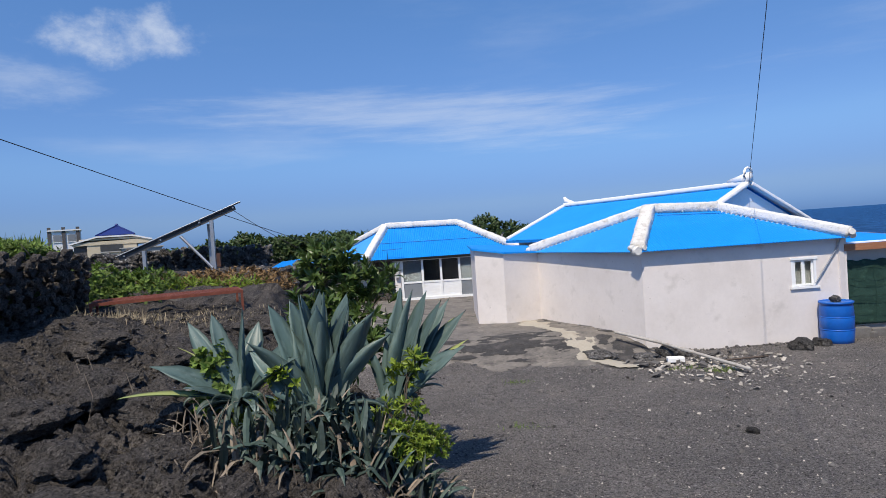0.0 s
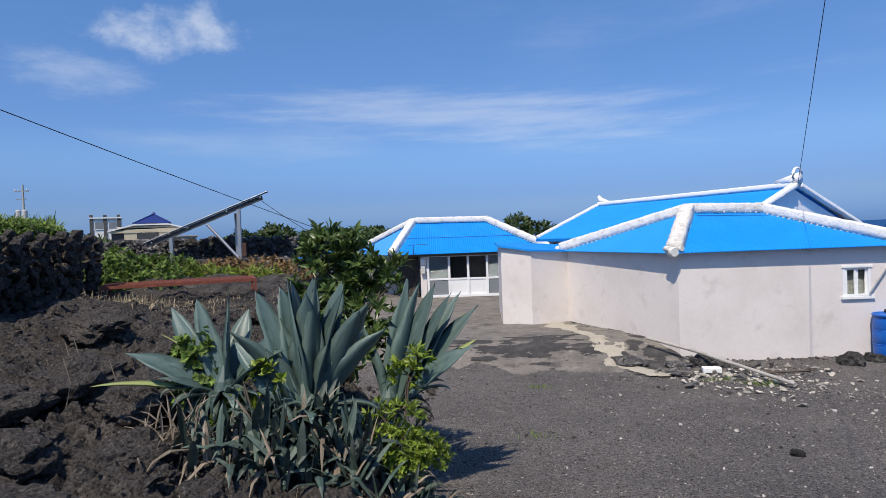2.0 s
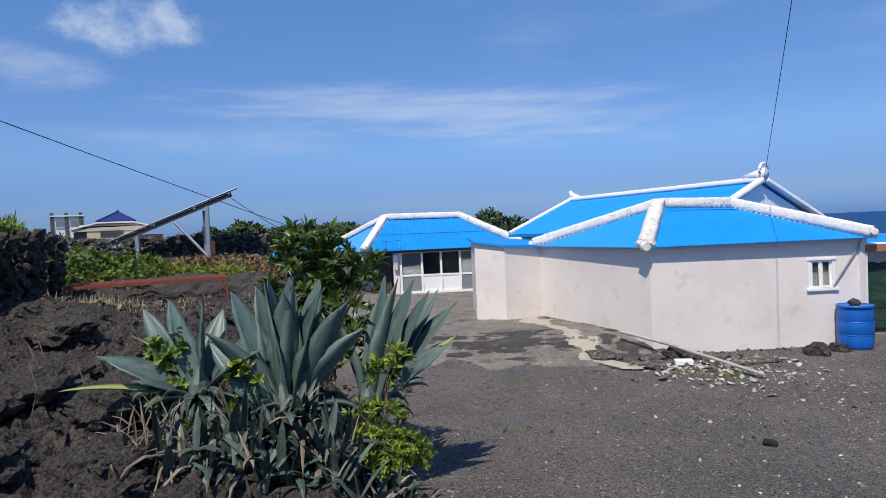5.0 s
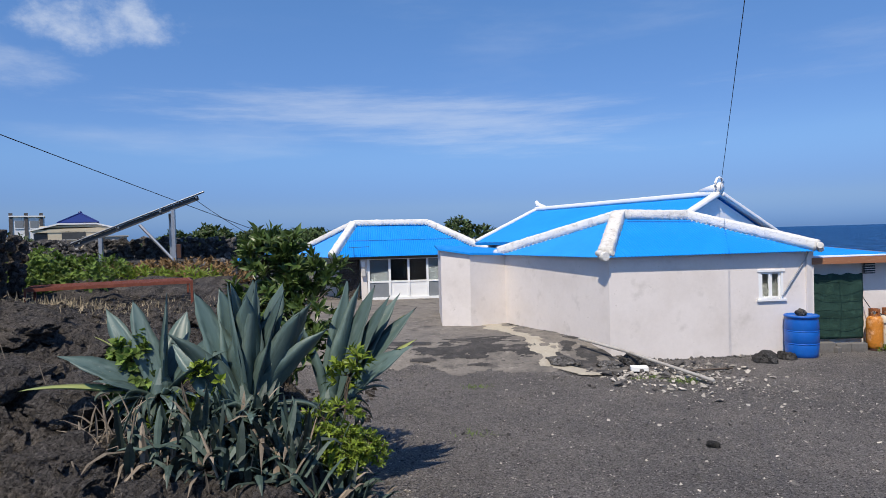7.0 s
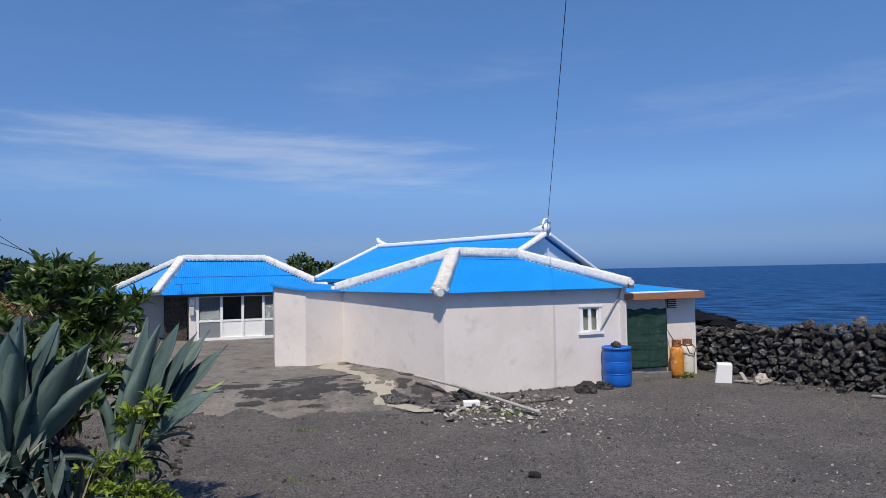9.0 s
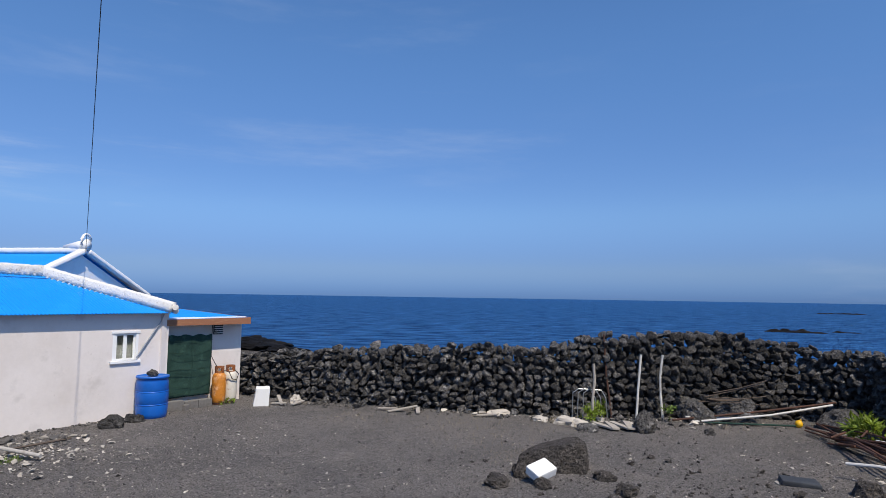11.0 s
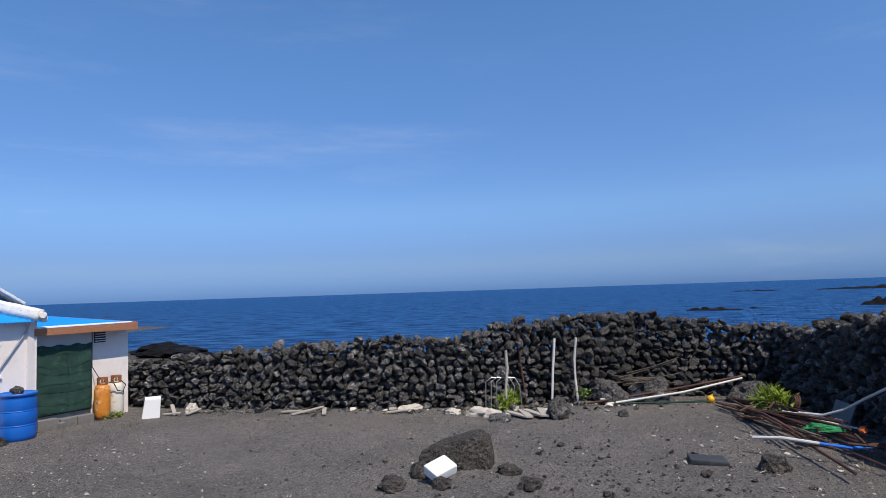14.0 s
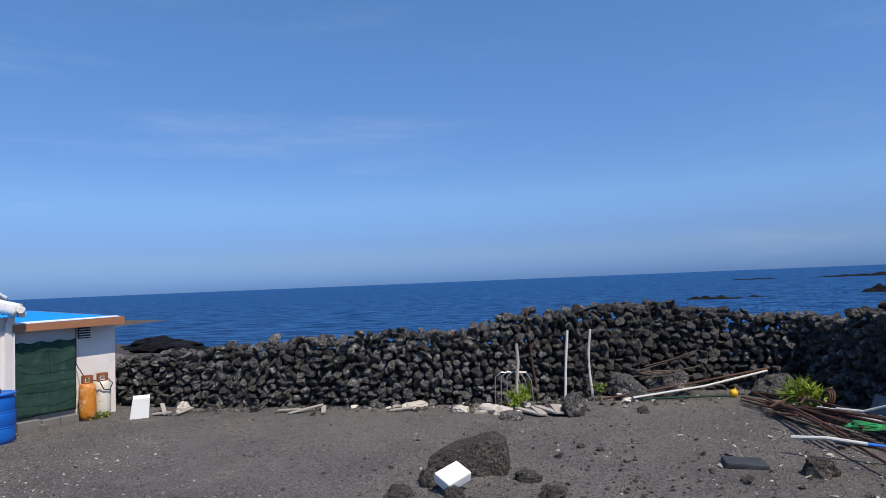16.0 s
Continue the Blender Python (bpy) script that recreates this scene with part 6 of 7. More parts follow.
# ---------------------------------------------------------------- bank, walls and hedges on the mound
def rubble_wall(name, pts, z_of, tops, thick, seed, size, lab, mat=M_STONES):
    """A heap or wall of stones, joined."""
    rnd = random.Random(seed)
    vv, ff = [], []
    base = 0
    for p, q in zip(pts, pts[1:]):
        p, q = Vector(p), Vector(q)
        d = q - p
        length = d.length
        d.normalize()
        n = Vector((d.y, -d.x))
        for layer in range(2):
            s = 0.0
            while s < length:
                c0 = p + d * s
                z = z_of(c0.x, c0.y) - 0.1
                top = lerp_table(tops, base + s) + rnd.uniform(-0.12, 0.10)
                while z < top:
                    h = rnd.uniform(*size)
                    w = h * rnd.uniform(1.0, 1.6)
                    c = c0 + d * rnd.uniform(-0.1, 0.1) + n * (-layer * thick + rnd.uniform(-0.06, 0.06) - 0.15 * (z - 1.5))
                    m = pose(c.x, c.y, z + h / 2, rnd.uniform(-20, 20), rnd.uniform(-20, 20), math.degrees(math.atan2(d.y, d.x)) + rnd.uniform(-25, 25)) @ Matrix.Diagonal((w * 1.2, h * 1.3, h * 1.2, 1))
                    src = rnd.choice(STONES)
                    k = len(vv)
                    vv += [tuple(m @ x.co) for x in src.vertices]
                    ff += [tuple(i + k for i in f.vertices) for f in src.polygons]
                    z += h * 0.85
                s += rnd.uniform(*size) * 1.15
        base += length
    ob = solo(name, leaf_mesh(name, vv, ff, mat), None, lab, "wall", kind="structure")
    return ob


BANK = [(-7.5, 5.0), (-7.6, 8.0), (-7.65, 10.2), (-7.75, 12.4), (-8.6, 13.6)]
# M_LAVA, darker than the other walls' stones, puts the bank's shade into colour
rubble_wall("bank_wall", BANK[::-1], ground_z, [(0, 2.8), (1.3, 2.95), (4, 3.1), (12, 3.15)], 0.4, 61, (0.09, 0.22), "dark old stone bank overgrown with vines", M_LAVA)
bm = bmesh.new()
prism(bm, [(-7.9, 4.9), (-8.0, 8.0), (-8.05, 10.2), (-8.15, 12.4), (-8.9, 13.4), (-13, 13.4), (-13, 4.9)], 0.8, [3.1, 3.08, 3.02, 2.9, 2.75, 3.1, 3.2])
solo("bank_earth", bm, M_LAVA, "dark earth bank behind the old stones", "bank", kind="structure")


def along(pts, r):
    seg = [((Vector(b) - Vector(a)).length, a, b) for a, b in zip(pts, pts[1:])]
    k = r.random() * sum(s[0] for s in seg)
    for length, a, b in seg:
        if k <= length:
            return Vector(a).lerp(Vector(b), k / length)
        k -= length
    return Vector(pts[-1])


def bank_top(r):
    p = along(BANK, r)
    o = r.random() ** 1.5 * 2.6
    return p.x - 0.15 - o, p.y, 3.05 + 0.16 * r.random() + 0.08 * math.sin(p.y * 3)


blades("bank_grass", 4200, bank_top, 0.42, 0.035, M_GRASS, "lush green grass and weeds on the bank", "grass", 62, 0.6)


def bank_face(r):
    p = along(BANK, r)
    return p.x + 0.05 + 0.12 * r.random(), p.y, ground_z(p.x, p.y) + r.random() * 1.05


rf = random.Random(63)
sp = []
for _ in range(2600):
    x, y, z = bank_face(rf)
    sp.append((Vector((x, y, z)), (1, -0.4, 0.4)))
solo("bank_vines", leaf_mesh("bank_vines", *leaf_cloud(sp, 0.085, 0.04, 5, 63), M_HEDGE), None, "dark green vine leaves on the stone bank", "vines", kind="stuff")
for i in range(16):
    x, y, z = bank_face(rf)
    pts = [(x + 0.1, y, z + 0.4), (x + 0.2, y + rf.uniform(-0.2, 0.2), z + 0.15), (x + 0.22, y + rf.uniform(-0.4, 0.4), max(z - 0.3, ground_z(x, y)))]
    solo("dry_stem", tube(bmesh.new(), pts, 0.008, 5), M_DEAD, "pale dry stem hanging on the dark bank", "stem", group="dry stems on the bank")
for u, v in ((-4.0, 6.6), (-3.7, 6.9), (-4.4, 7.4), (-4.9, 8.0), (-4.5, 5.4)):
    z = ground_z(u, v)
    solo("dry_stem", tube(bmesh.new(), [(u, v, z), (u + 0.06, v, z + 0.25), (u - 0.04, v + 0.05, z + 0.5)], [0.008, 0.006, 0.003], 5), M_DEAD, "dry bare stem on the lava", "stem", group="dry stems on the lava")

# leafy growth that hangs over the bank's edge
rb = random.Random(65)
sp = []
for _ in range(4200):
    p = along(BANK, rb)
    o = rb.random() ** 1.4
    sp.append((Vector((p.x + 0.12 - o * 1.5, p.y, 3.10 + 0.30 * rb.random() * (0.5 + o) + 0.10 * math.sin(p.y * 2.3) - 0.22 * (o < 0.12) * rb.random())), (0.3, -0.3, 1)))
solo("bank_weeds", leaf_mesh("bank_weeds", *leaf_cloud(sp, 0.10, 0.04, 6, 66), M_GRASS), None, "bright green weeds hanging over the stone bank", "weeds", kind="stuff")

# loose lava lumps on the mound
for u, v, s in ((-2.35, 5.2, (0.17, 0.13, 0.13)), (-1.85, 4.95, (0.34, 0.26, 0.2)), (-2.75, 5.35, (0.36, 0.24, 0.2)), (-3.5, 5.3, (0.4, 0.3, 0.18)), (-3.2, 6.6, (0.5, 0.32, 0.26)), (-4.2, 7.2, (0.55, 0.4, 0.26)), (-1.0, 5.0, (0.3, 0.2, 0.18)), (-0.6, 5.15, (0.2, 0.15, 0.13)), (-4.6, 6.3, (0.45, 0.35, 0.22)), (-3.9, 9.2, (0.6, 0.4, 0.25)), (-2.9, 8.6, (0.5, 0.36, 0.26)), (-5.4, 9.4, (0.6, 0.4, 0.22)), (-3.3, 11.0, (0.7, 0.4, 0.25)), (-2.2, 4.6, (0.4, 0.3, 0.18)), (-3.0, 4.5, (0.45, 0.3, 0.18))):
    solo("lava_rock", rock_mesh(u * 5 + v, *s, M_LAVA, 4, 0.3), None, "rough dark lava outcrop on the mound", "rock", group="lava outcrops", at=pose(u, v, ground_z(u, v, False) + 0.02, 0, 0, u * 70))
u, v = -2.72, 6.75
solo("pale_stone", rock_mesh(7, 0.34, 0.2, 0.24, M_BLOCK, 3, 0.2), None, "smooth grey-brown stone set in the lava mound", "rock", at=pose(u, v, ground_z(u, v, False) + 0.06, 0, 0, 20))
scatter("mound_lumps", 2600, lambda r: (r.uniform(-7, -0.6), 4.0 + 9 * r.random() ** 1.3), lambda r: min(0.3, 0.03 + r.expovariate(20)), M_LAVA, "broken lava lumps on the mound", "rubble", 64, 0.6)

# leafy hedges
def hedge(name, boxes, leaf, wid, n, per, mat, lab, seed, cat="hedge"):
    """Clumps (u, v, z, ru, rv, rz) of foliage."""
    r = random.Random(seed)
    sp = []
    total = sum(b[3] * b[5] for b in boxes)
    for b in boxes:
        for _ in range(int(n * b[3] * b[5] / total)):
            d = Vector((r.gauss(0, 1), r.gauss(0, 1), r.gauss(0.2, 1))).normalized()
            k = r.uniform(0.72, 1.05)
            k *= 1 + 0.18 * noise.noise(Vector((d.x * 2 + b[0], d.y * 2, d.z * 2)) * 1.5)
            p = Vector((b[0] + d.x * b[3] * k, b[1] + d.y * b[4] * k, b[2] + d.z * b[5] * k))
            sp.append((p, d + Vector((0, 0, 0.3))))
    return solo(name, leaf_mesh(name, *leaf_cloud(sp, leaf, wid, per, seed), mat), None, lab, cat, kind="stuff")


hedge("hedge", [(-8.3, 15.0, 2.25, 0.7, 0.6, 0.62), (-9.2, 16.2, 2.0, 0.9, 0.7, 0.6), (-7.5, 15.2, 2.1, 0.55, 0.5, 0.5), (-8.0, 17.5, 2.2, 0.6, 0.6, 0.4), (-10.5, 18.0, 2.1, 1.2, 0.8, 0.5)], 0.16, 0.07, 900, 6, M_GRASS, "bright green shrubs beyond the bank", 81)
hedge("garden_plants", [(-8.2, 18.6, 2.0, 0.8, 0.5, 0.33), (-7.0, 18.5, 2.05, 0.9, 0.5, 0.35), (-5.8, 18.4, 2.05, 0.9, 0.5, 0.36), (-4.9, 18.2, 1.95, 0.6, 0.5, 0.33)], 0.15, 0.06, 620, 6, M_BROWNF, "faded brown-green garden plants by the wall", 82, "plants")
hedge("garden_plants", [(-8.6, 17.9, 1.9, 0.6, 0.4, 0.3), (-7.3, 17.8, 1.9, 0.9, 0.4, 0.28), (-5.9, 17.7, 1.9, 0.9, 0.4, 0.25)], 0.26, 0.05, 300, 5, M_LIME, "yellow-green strap-leaved garden plants", 83, "plants")
hedge("hedge", [(-9.3, 31, 2.7, 1.0, 1.0, 0.9), (-7.6, 32.5, 2.7, 1.1, 1, 0.65), (-6.0, 32.5, 2.65, 1.2, 1, 0.62), (-4.6, 32, 2.65, 1.0, 1, 0.65), (-11.2, 31.5, 2.5, 1.0, 1.0, 0.8)], 0.26, 0.12, 1600, 6, M_HEDGE, "dense dark green hedge behind the garden", 84)
hedge("tree_tops", [(3.6, 45, 2.9, 1.0, 1, 1.1), (5.0, 45, 2.6, 1.4, 1, 0.8), (6.4, 45, 2.5, 1.2, 1, 0.6)], 0.4, 0.16, 420, 6, M_HEDGE, "dark green bushes behind the blue roofs", 85, "bushes")
hedge("far_woods", [(-70 + 11 * i, 92 + 5 * math.sin(i * 2), 1.4, 7.5, 3, 2.2 + 0.5 * math.sin(i * 1.7)) for i in range(7)], 1.0, 0.45, 1300, 5, M_HEDGE, "green fields and bushes far inland", 86, "woods")
rubble_wall("field_wall", [(-18, 28.6), (-13, 28.3), (-7.6, 27.9)], ground_z, [(0, 3.05), (6, 3.02), (11, 2.88)], 0.4, 87, (0.13, 0.28), "dark field wall of stacked lava stones")
rubble_wall("field_wall", [(-6.6, 21.6), (-4.6, 22.6)], ground_z, [(0, 2.1), (3, 2.0)], 0.4, 88, (0.22, 0.36), "low dark stone wall beside the garden")

# small blue roof beyond the garden
lean = thing("lean_to", 0, 0, 0, label="low lean-to with a blue sheet roof on posts", category="shelter")
bm = bmesh.new()
corrugated(bm, (-6.3, 23.4, 2.18), (-4.3, 23.6, 2.30), [(0, (-6.2, 24.8, 2.36)), (2.0, (-4.3, 25.0, 2.5))])
part("roof", bm, M_ROOF, lean)
for u in (-6.1, -5.3, -4.5):
    part("post", new_box(u - 0.04, 23.55, 0.4, u + 0.04, 23.63, 2.16), M_TIMBER, lean)
part("back", new_box(-6.2, 24.7, 0.4, -4.3, 24.8, 2.3), M_LAVA, lean)

# ---------------------------------------------------------------- rusty bench frame
bf = Vector((2.65, 1.1)).normalized()
bn = Vector((-bf.y, bf.x))
bench = thing("steel_bench", -6.95, 12.15, 2.14, math.degrees(math.atan2(bf.y, bf.x)), "rust-red steel bench frame with slatted top", "bench")
BL, BW = 2.88, 1.2
M_REDRUST = material("red_oxide_steel", (0.17, 0.045, 0.025), 0.75, spots=[((0.28, 0.09, 0.045), 6, 0.5, 0.68, 0.7)], grain=0.2, grain_scale=30)
for y in (0, BW - 0.05):
    part("side_rail", new_box(0, y, -0.06, BL, y + 0.05, 0), M_REDRUST, bench)
for x in (0, BL - 0.05):
    part("end_rail", new_box(x, 0.05, -0.06, x + 0.05, BW - 0.05, 0), M_REDRUST, bench)
for i in range(9):
    y = 0.12 + i * 0.12
    part("slat", new_box(0.05, y, -0.008, BL - 0.05, y + 0.05, 0.004), M_REDRUST, bench)
for x in (0.0, BL - 0.05):
    for y in (0, BW - 0.05):
        w = bench.matrix_world @ Vector((x, y, 0))
        uu, vv_ = to_uv(w.x, w.y)
        part("leg", new_box(x + 0.002, y + 0.002, ground_z(uu, vv_) - 2.14 - 0.03, x + 0.048, y + 0.048, -0.06), M_REDRUST, bench)

# ---------------------------------------------------------------- solar panel on posts
SV = 26.0
sol = thing("solar_panel", 0, 0, 0, label="tilted solar panel array on steel posts", category="solar panel")
P0, P1 = Vector((-13.3, SV, 2.94)), Vector((-8.0, SV, 4.89))
SIDE = Vector((-0.72, 1.86, 0.10))
# galvanised steel with the shade under the panels put into its colour
M_SHADESTEEL = material("shaded_steel", (0.07, 0.072, 0.075), 0.6, metal=0.3, grain=0.2, grain_scale=8)
M_CELL = material("solar_cells", (0.012, 0.016, 0.035), 0.15, grain=0.1, grain_scale=4)
d = (P1 - P0).normalized()
nrm = Vector((-d.z, 0, d.x))
for i in range(3):
    a, b = P0.lerp(P1, i / 3 + 0.003), P0.lerp(P1, (i + 1) / 3 - 0.003)
    bm = bmesh.new()
    lo = [bm.verts.new(p) for p in (a, b, b + SIDE, a + SIDE)]
    hi = [bm.verts.new(v.co + nrm * 0.05) for v in lo]
    bm.faces.new(lo[::-1]), bm.faces.new(hi)
    for k in range(4):
        bm.faces.new((lo[k], lo[(k + 1) % 4], hi[(k + 1) % 4], hi[k]))
    pn = part("panel", bm, M_CELL, sol)
    part("panel_frame", tube(bmesh.new(), [a + nrm * 0.05, b + nrm * 0.05], 0.022, 6), M_STEEL, pn)
# deep beams, coloured dark for the array's shaded underside
for i in range(2):
    base_ = SIDE * (0.04 + 0.5 * i)
    bm = bmesh.new()
    lo = [bm.verts.new(p + base_ + e) for p in (P0 + d * 0.1, P1 - d * 0.3) for e in (-nrm * 0.20, -nrm * 0.01, -nrm * 0.01 + SIDE * 0.04, -nrm * 0.20 + SIDE * 0.04)]
    for f in ((0, 1, 2, 3), (7, 6, 5, 4), (0, 4, 5, 1), (1, 5, 6, 2), (2, 6, 7, 3), (3, 7, 4, 0)):
        bm.faces.new([lo[k] for k in f])
    part("rafter", bm, M_SHADESTEEL, sol)
for k in (0.06, 0.35, 0.66, 0.93):
    q = P0.lerp(P1, k) - nrm * 0.06
    part("purlin", tube(bmesh.new(), [q, q + SIDE], 0.04, 6), M_STEEL, sol)
part("post", new_box(-12.19, SV - 0.06, 1.9, -12.05, SV + 0.06, 3.17), M_STEEL, sol)
part("post", new_box(-9.34, SV - 0.06, 2.0, -9.20, SV + 0.06, 4.23), M_STEEL, sol)
part("post", new_box(-9.75, SV + 0.8, 2.0, -9.63, SV + 0.92, 4.12), M_STEEL, sol)
part("brace", tube(bmesh.new(), [(-10.6, SV + 0.02, 3.66), (-9.36, SV + 0.02, 2.26)], 0.06, 6), M_STEEL, sol)
solo("control_box", new_box(-9.12, SV - 0.2, 2.3, -8.95, SV - 0.062, 2.85, bevel=0.02), M_RUST, "rusty control box on a steel post", "control box")

# ---------------------------------------------------------------- far houses and utility pole
M_CREAM = material("cream_wall_paint", (0.58, 0.50, 0.36), 0.8, grain=0.05, spots=[((0.45, 0.39, 0.30), 0.6, 0.5, 0.7, 0.5)])
M_GREYW = material("grey_render", (0.40, 0.39, 0.37), 0.85, grain=0.08, spots=[((0.28, 0.27, 0.26), 0.5, 0.5, 0.7, 0.6)])
M_DKSTONE = material("dark_stone_cladding", (0.09, 0.085, 0.085), 0.85, grain=0.3, grain_scale=4)
M_NAVY = material("navy_roof_tile", (0.015, 0.03, 0.16), 0.5, grain=0.15, grain_scale=6)
fh = thing("cream_house", -30.7, 60, -0.25, 24, "cream house with a navy hipped roof and grey annex", "house")
part("wall", new_box(-2.0, 0, 0.5, 2.2, 6, 4.75), M_CREAM, fh)
part("stone_wing", new_box(-3.1, 0.2, 0.5, -2.004, 5, 4.35), M_DKSTONE, fh, "dark stone clad wing")
part("annex", new_box(0.9, -1.2, 0.5, 4.4, 5, 3.9), M_GREYW, fh, "grey rendered annex")
part("annex_roof", new_box(0.75, -1.35, 3.904, 4.55, 5, 4.0), M_GREYW, fh)
gable = part("gable", prism(bmesh.new(), [(-3.2, -0.06), (3.4, -0.06), (3.4, 6.4), (-3.2, 6.4)], 4.40, [4.62, 4.86, 4.86, 4.62]), M_CREAM, fh)
for x0, x1, z0, z1 in ((-3.4, -1.1, 4.62, 5.2), (1.9, 3.6, 5.2, 4.75), (-1.1, 1.9, 5.2, 5.2)):
    bm = bmesh.new()
    q = [bm.verts.new((x, y, z + dz)) for y in (-0.16, 6.5) for x, z in ((x0, z0), (x1, z1)) for dz in (-0.10, 0.04)]
    for f in ((0, 2, 3, 1), (4, 5, 7, 6), (1, 3, 7, 5), (0, 4, 6, 2), (0, 1, 5, 4), (2, 6, 7, 3)):
        bm.faces.new([q[i] for i in f])
    part("roof_edge", bm, M_WHITE, fh)
part("gable_infill", prism(bmesh.new(), [(-2.6, -0.02), (2.6, -0.02), (2.6, 5.8), (-2.6, 5.8)], 4.86, [5.0, 5.05, 5.05, 5.0]), M_CREAM, fh)
bm = bmesh.new()
e = [bm.verts.new(p) for p in ((-1.2, -0.12, 5.28), (2.1, -0.12, 5.28), (2.1, 6.4, 5.28), (-1.2, 6.4, 5.28))]
t, t2 = bm.verts.new((0.4, 2.6, 6.25)), bm.verts.new((0.6, 2.6, 6.25))
for f in ((e[0], e[1], t2, t), (e[1], e[2], t2), (e[2], e[3], t, t2), (e[3], e[0], t), e[::-1]):
    bm.faces.new(f)
roof_ = part("roof", bm, M_NAVY, fh)
for c in ((-1.2, -0.12), (2.1, -0.12)):
    part("hip_rib", tube(bmesh.new(), [(c[0], c[1], 5.30), (0.5, 2.6, 6.28)], 0.07, 6), M_NAVY, roof_)
part("finial", lathe(bmesh.new(), [(0.14, 6.2), (0.18, 6.32), (0.08, 6.46)], 8), M_NAVY, roof_, at=pose(0.5, 2.6, 0))
w_ = part("window", new_box(-0.9, -0.06, 3.75, 1.0, -0.002, 4.5), M_DARKROOM, fh)
part("frame", new_box(-0.98, -0.09, 3.66, 1.08, -0.062, 3.75), M_GREYW, w_)
w_ = part("window", new_box(-1.9, -0.06, 1.4, -0.2, -0.002, 2.5), M_DARKROOM, fh)
part("frame", new_box(-1.98, -0.09, 2.5, -0.12, -0.062, 2.6), M_GREYW, w_)
for x in (1.3, 2.3, 3.3):
    part("window", new_box(x, -1.26, 2.9, x + 0.35, -1.202, 3.25), M_DARKROOM, fh)
th = thing("white_building", -58.1, 100, -0.4, 28, "white modern building with dark stone piers", "building")
part("wall", new_box(-2.2, 0, 0, 2.2, 5, 7.9), M_WHITE, th)
for x in (-2.3, -0.35, 1.6):
    part("pier", new_box(x, -0.12, 0, x + 0.5, -0.002, 8.5), M_DKSTONE, th, "dark stone pier")
for x0 in (-1.55, 0.4):
    for z0 in (3.4, 6.2):
        w_ = part("window", new_box(x0, -0.06, z0, x0 + 1.1, -0.002, z0 + 1.1), M_SCREEN, th)
        part("frame", new_box(x0 - 0.06, -0.1, z0 - 0.1, x0 + 1.16, -0.062, z0), M_FRAME, w_)
part("roof_slab", new_box(-2.3, -0.25, 7.904, 2.3, 5.2, 8.1), M_WHITE, th)
up = thing("utility_pole", -50.7, 71, -0.6, label="concrete utility pole with transformers and wires", category="utility pole")
part("pole", tube(bmesh.new(), [(0, 0, 0), (0, 0, 11)], [0.17, 0.10], 10), M_GREYW, up)
part("crossarm", new_box(-1.0, -0.05, 10.2, 0.7, 0.05, 10.32), M_STEEL, up)
part("crossarm", new_box(-0.8, -0.05, 9.3, 0.3, 0.05, 9.4), M_STEEL, up)
for x in (-0.45, 0.32):
    part("transformer", lathe(bmesh.new(), [(0.26, 7.0), (0.28, 7.1), (0.28, 8.0), (0.2, 8.1)], 14), M_GREYBOX, up, at=pose(x, -0.3, 0))
for x in (-0.9, -0.5, 0.5):
    part("insulator", lathe(bmesh.new(), [(0.04, 10.32), (0.07, 10.38), (0.04, 10.42), (0.07, 10.46), (0.03, 10.52)], 8), M_WHITE, up, at=pose(x, 0, 0))

# ---------------------------------------------------------------- overhead wires
def sag(a, b, drop, n=24):
    a, b = Vector(a), Vector(b)
    return [a.lerp(b, i / n) - Vector((0, 0, drop * 4 * (i / n) * (1 - i / n))) for i in range(n + 1)]


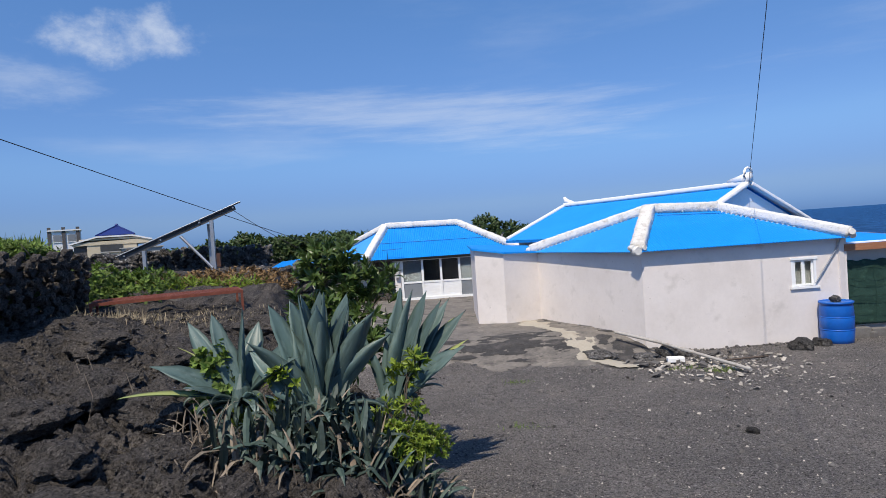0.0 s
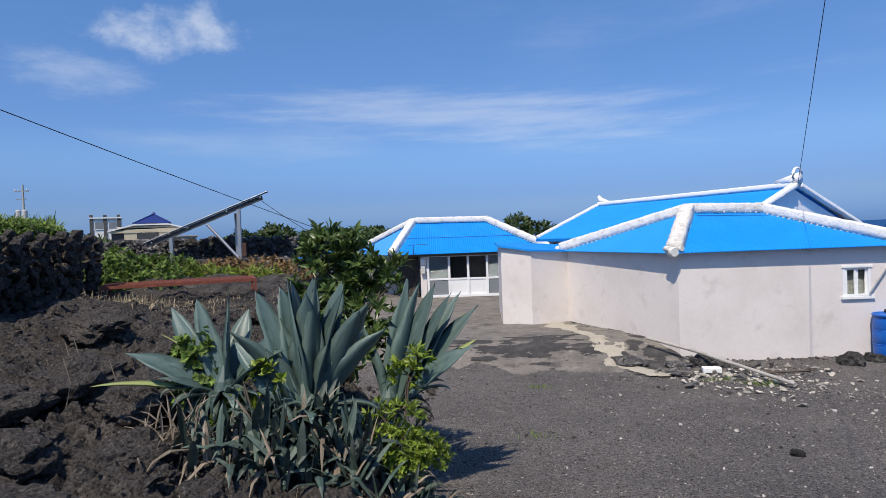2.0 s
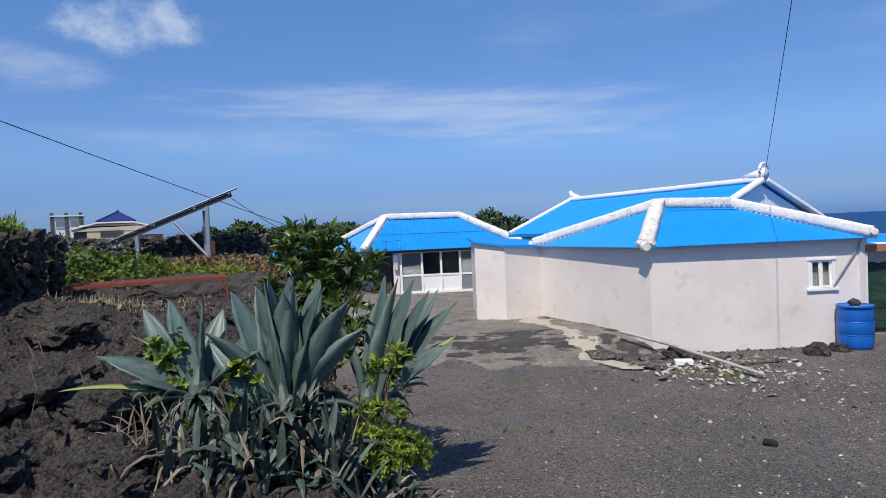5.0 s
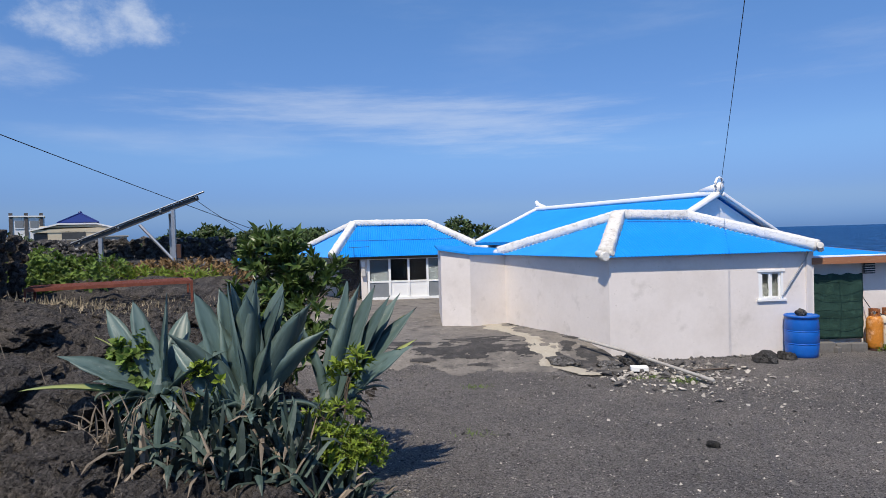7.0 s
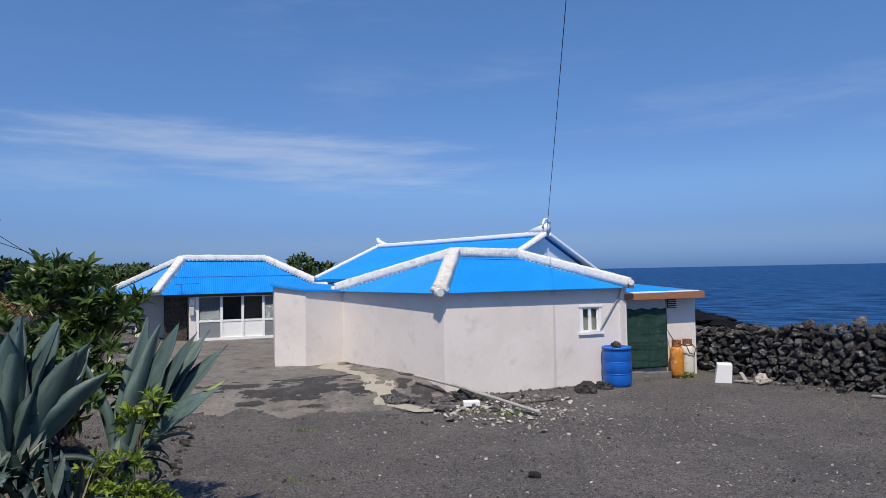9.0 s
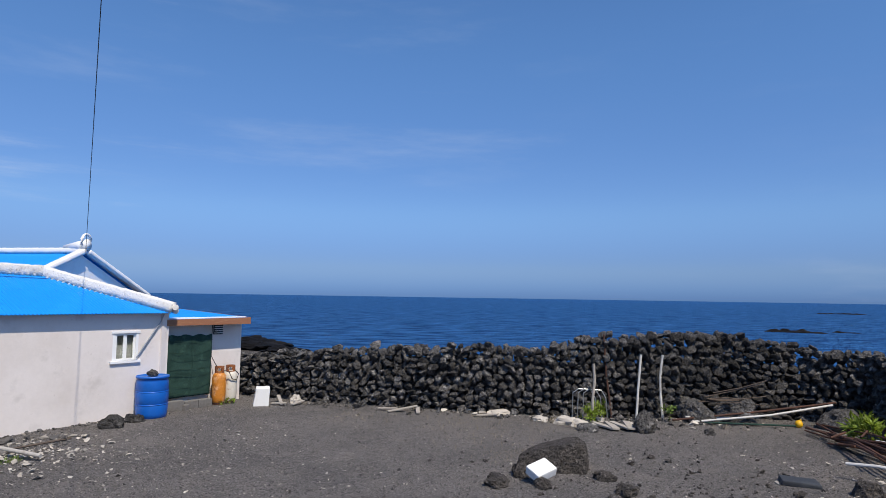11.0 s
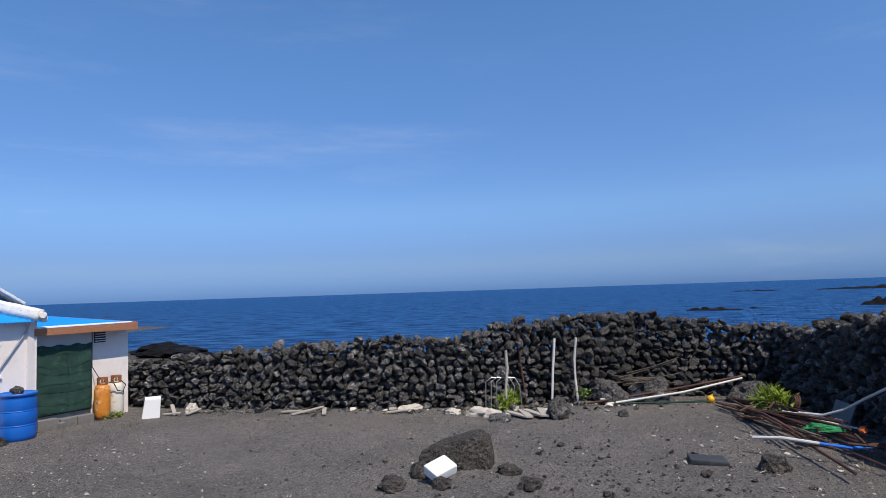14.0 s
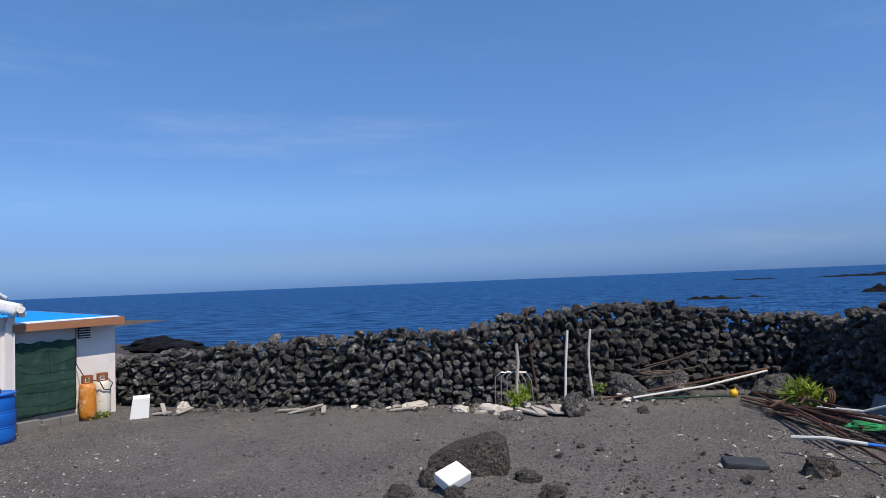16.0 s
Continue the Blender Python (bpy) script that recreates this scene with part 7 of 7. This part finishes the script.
solo("overhead_wire", tube(bmesh.new(), sag((-9.95, 9.0, 6.38), (-4.93, 26.5, 2.84), 0.05), 0.011, 5), M_DARK, "thin dark wire running down to the house", "wire")
solo("overhead_wire", tube(bmesh.new(), sag((-8.3, 26, 4.55), (-5.9, 26.5, 2.85), 0.06), 0.012, 5), M_DARK, "thin dark wire from the solar array", "wire")
solo("overhead_wire", tube(bmesh.new(), sag((8.62, 17.15, 3.80), (-1.90, -6.66, 12.9), 0.12), 0.0065, 6), M_DARK, "thin dark wire rising steeply from the roof", "wire")

# ---------------------------------------------------------------- stones of the sea wall, last
swall = tagged(new("stone_wall"), "dry stacked wall of rough dark basalt stones", "wall", kind="structure")
base = 0.0
for p, q in zip(WALL, WALL[1:]):
    p, q = Vector(p), Vector(q)
    d = (q - p)
    n = Vector((d.y, -d.x)).normalized()
    a, b = p - n * 0.14, q - n * 0.14
    z0, z1 = min(1.25, lerp_table(TOPS, base) - 0.25), min(1.25, lerp_table(TOPS, base + d.length) - 0.25)
    core = new("core", mesh_of("core", prism(bmesh.new(), [tuple(a), tuple(b), tuple(b - n * 0.1), tuple(a - n * 0.1)], -0.2, [z0, z1, z1, z0]), M_LAVA))
    core.parent = swall
    base += d.length
places = stone_places()
front = [p for p in places if p[0] == 0 and p[1] > 6.5]
front.sort(key=lambda p: abs(p[1] - 14.0))
near = front[:300]
rest = front[300:] + [p for p in places if not (p[0] == 0 and p[1] > 6.5)]
pick = random.Random(8)


def stone_pose(p):
    return pose(p[2], p[3], p[4], p[9], p[10], p[8]) @ Matrix.Diagonal((p[5], p[6], p[7], 1))


for p in near:
    ob = new("stone", pick.choice(STONES))
    ob.parent = swall
    ob.matrix_basis = stone_pose(p)
vv, ff = [], []
for p in rest:
    src = pick.choice(STONES)
    m = stone_pose(p)
    k = len(vv)
    vv += [tuple(m @ v.co) for v in src.vertices]
    ff += [tuple(i + k for i in f.vertices) for f in src.polygons]
me = bpy.data.meshes.new("rubble")
me.from_pydata(vv, [], ff)
me.materials.append(M_STONES)
ob = new("rubble", me)
ob.parent = swall
tagged(ob, kind="stuff")
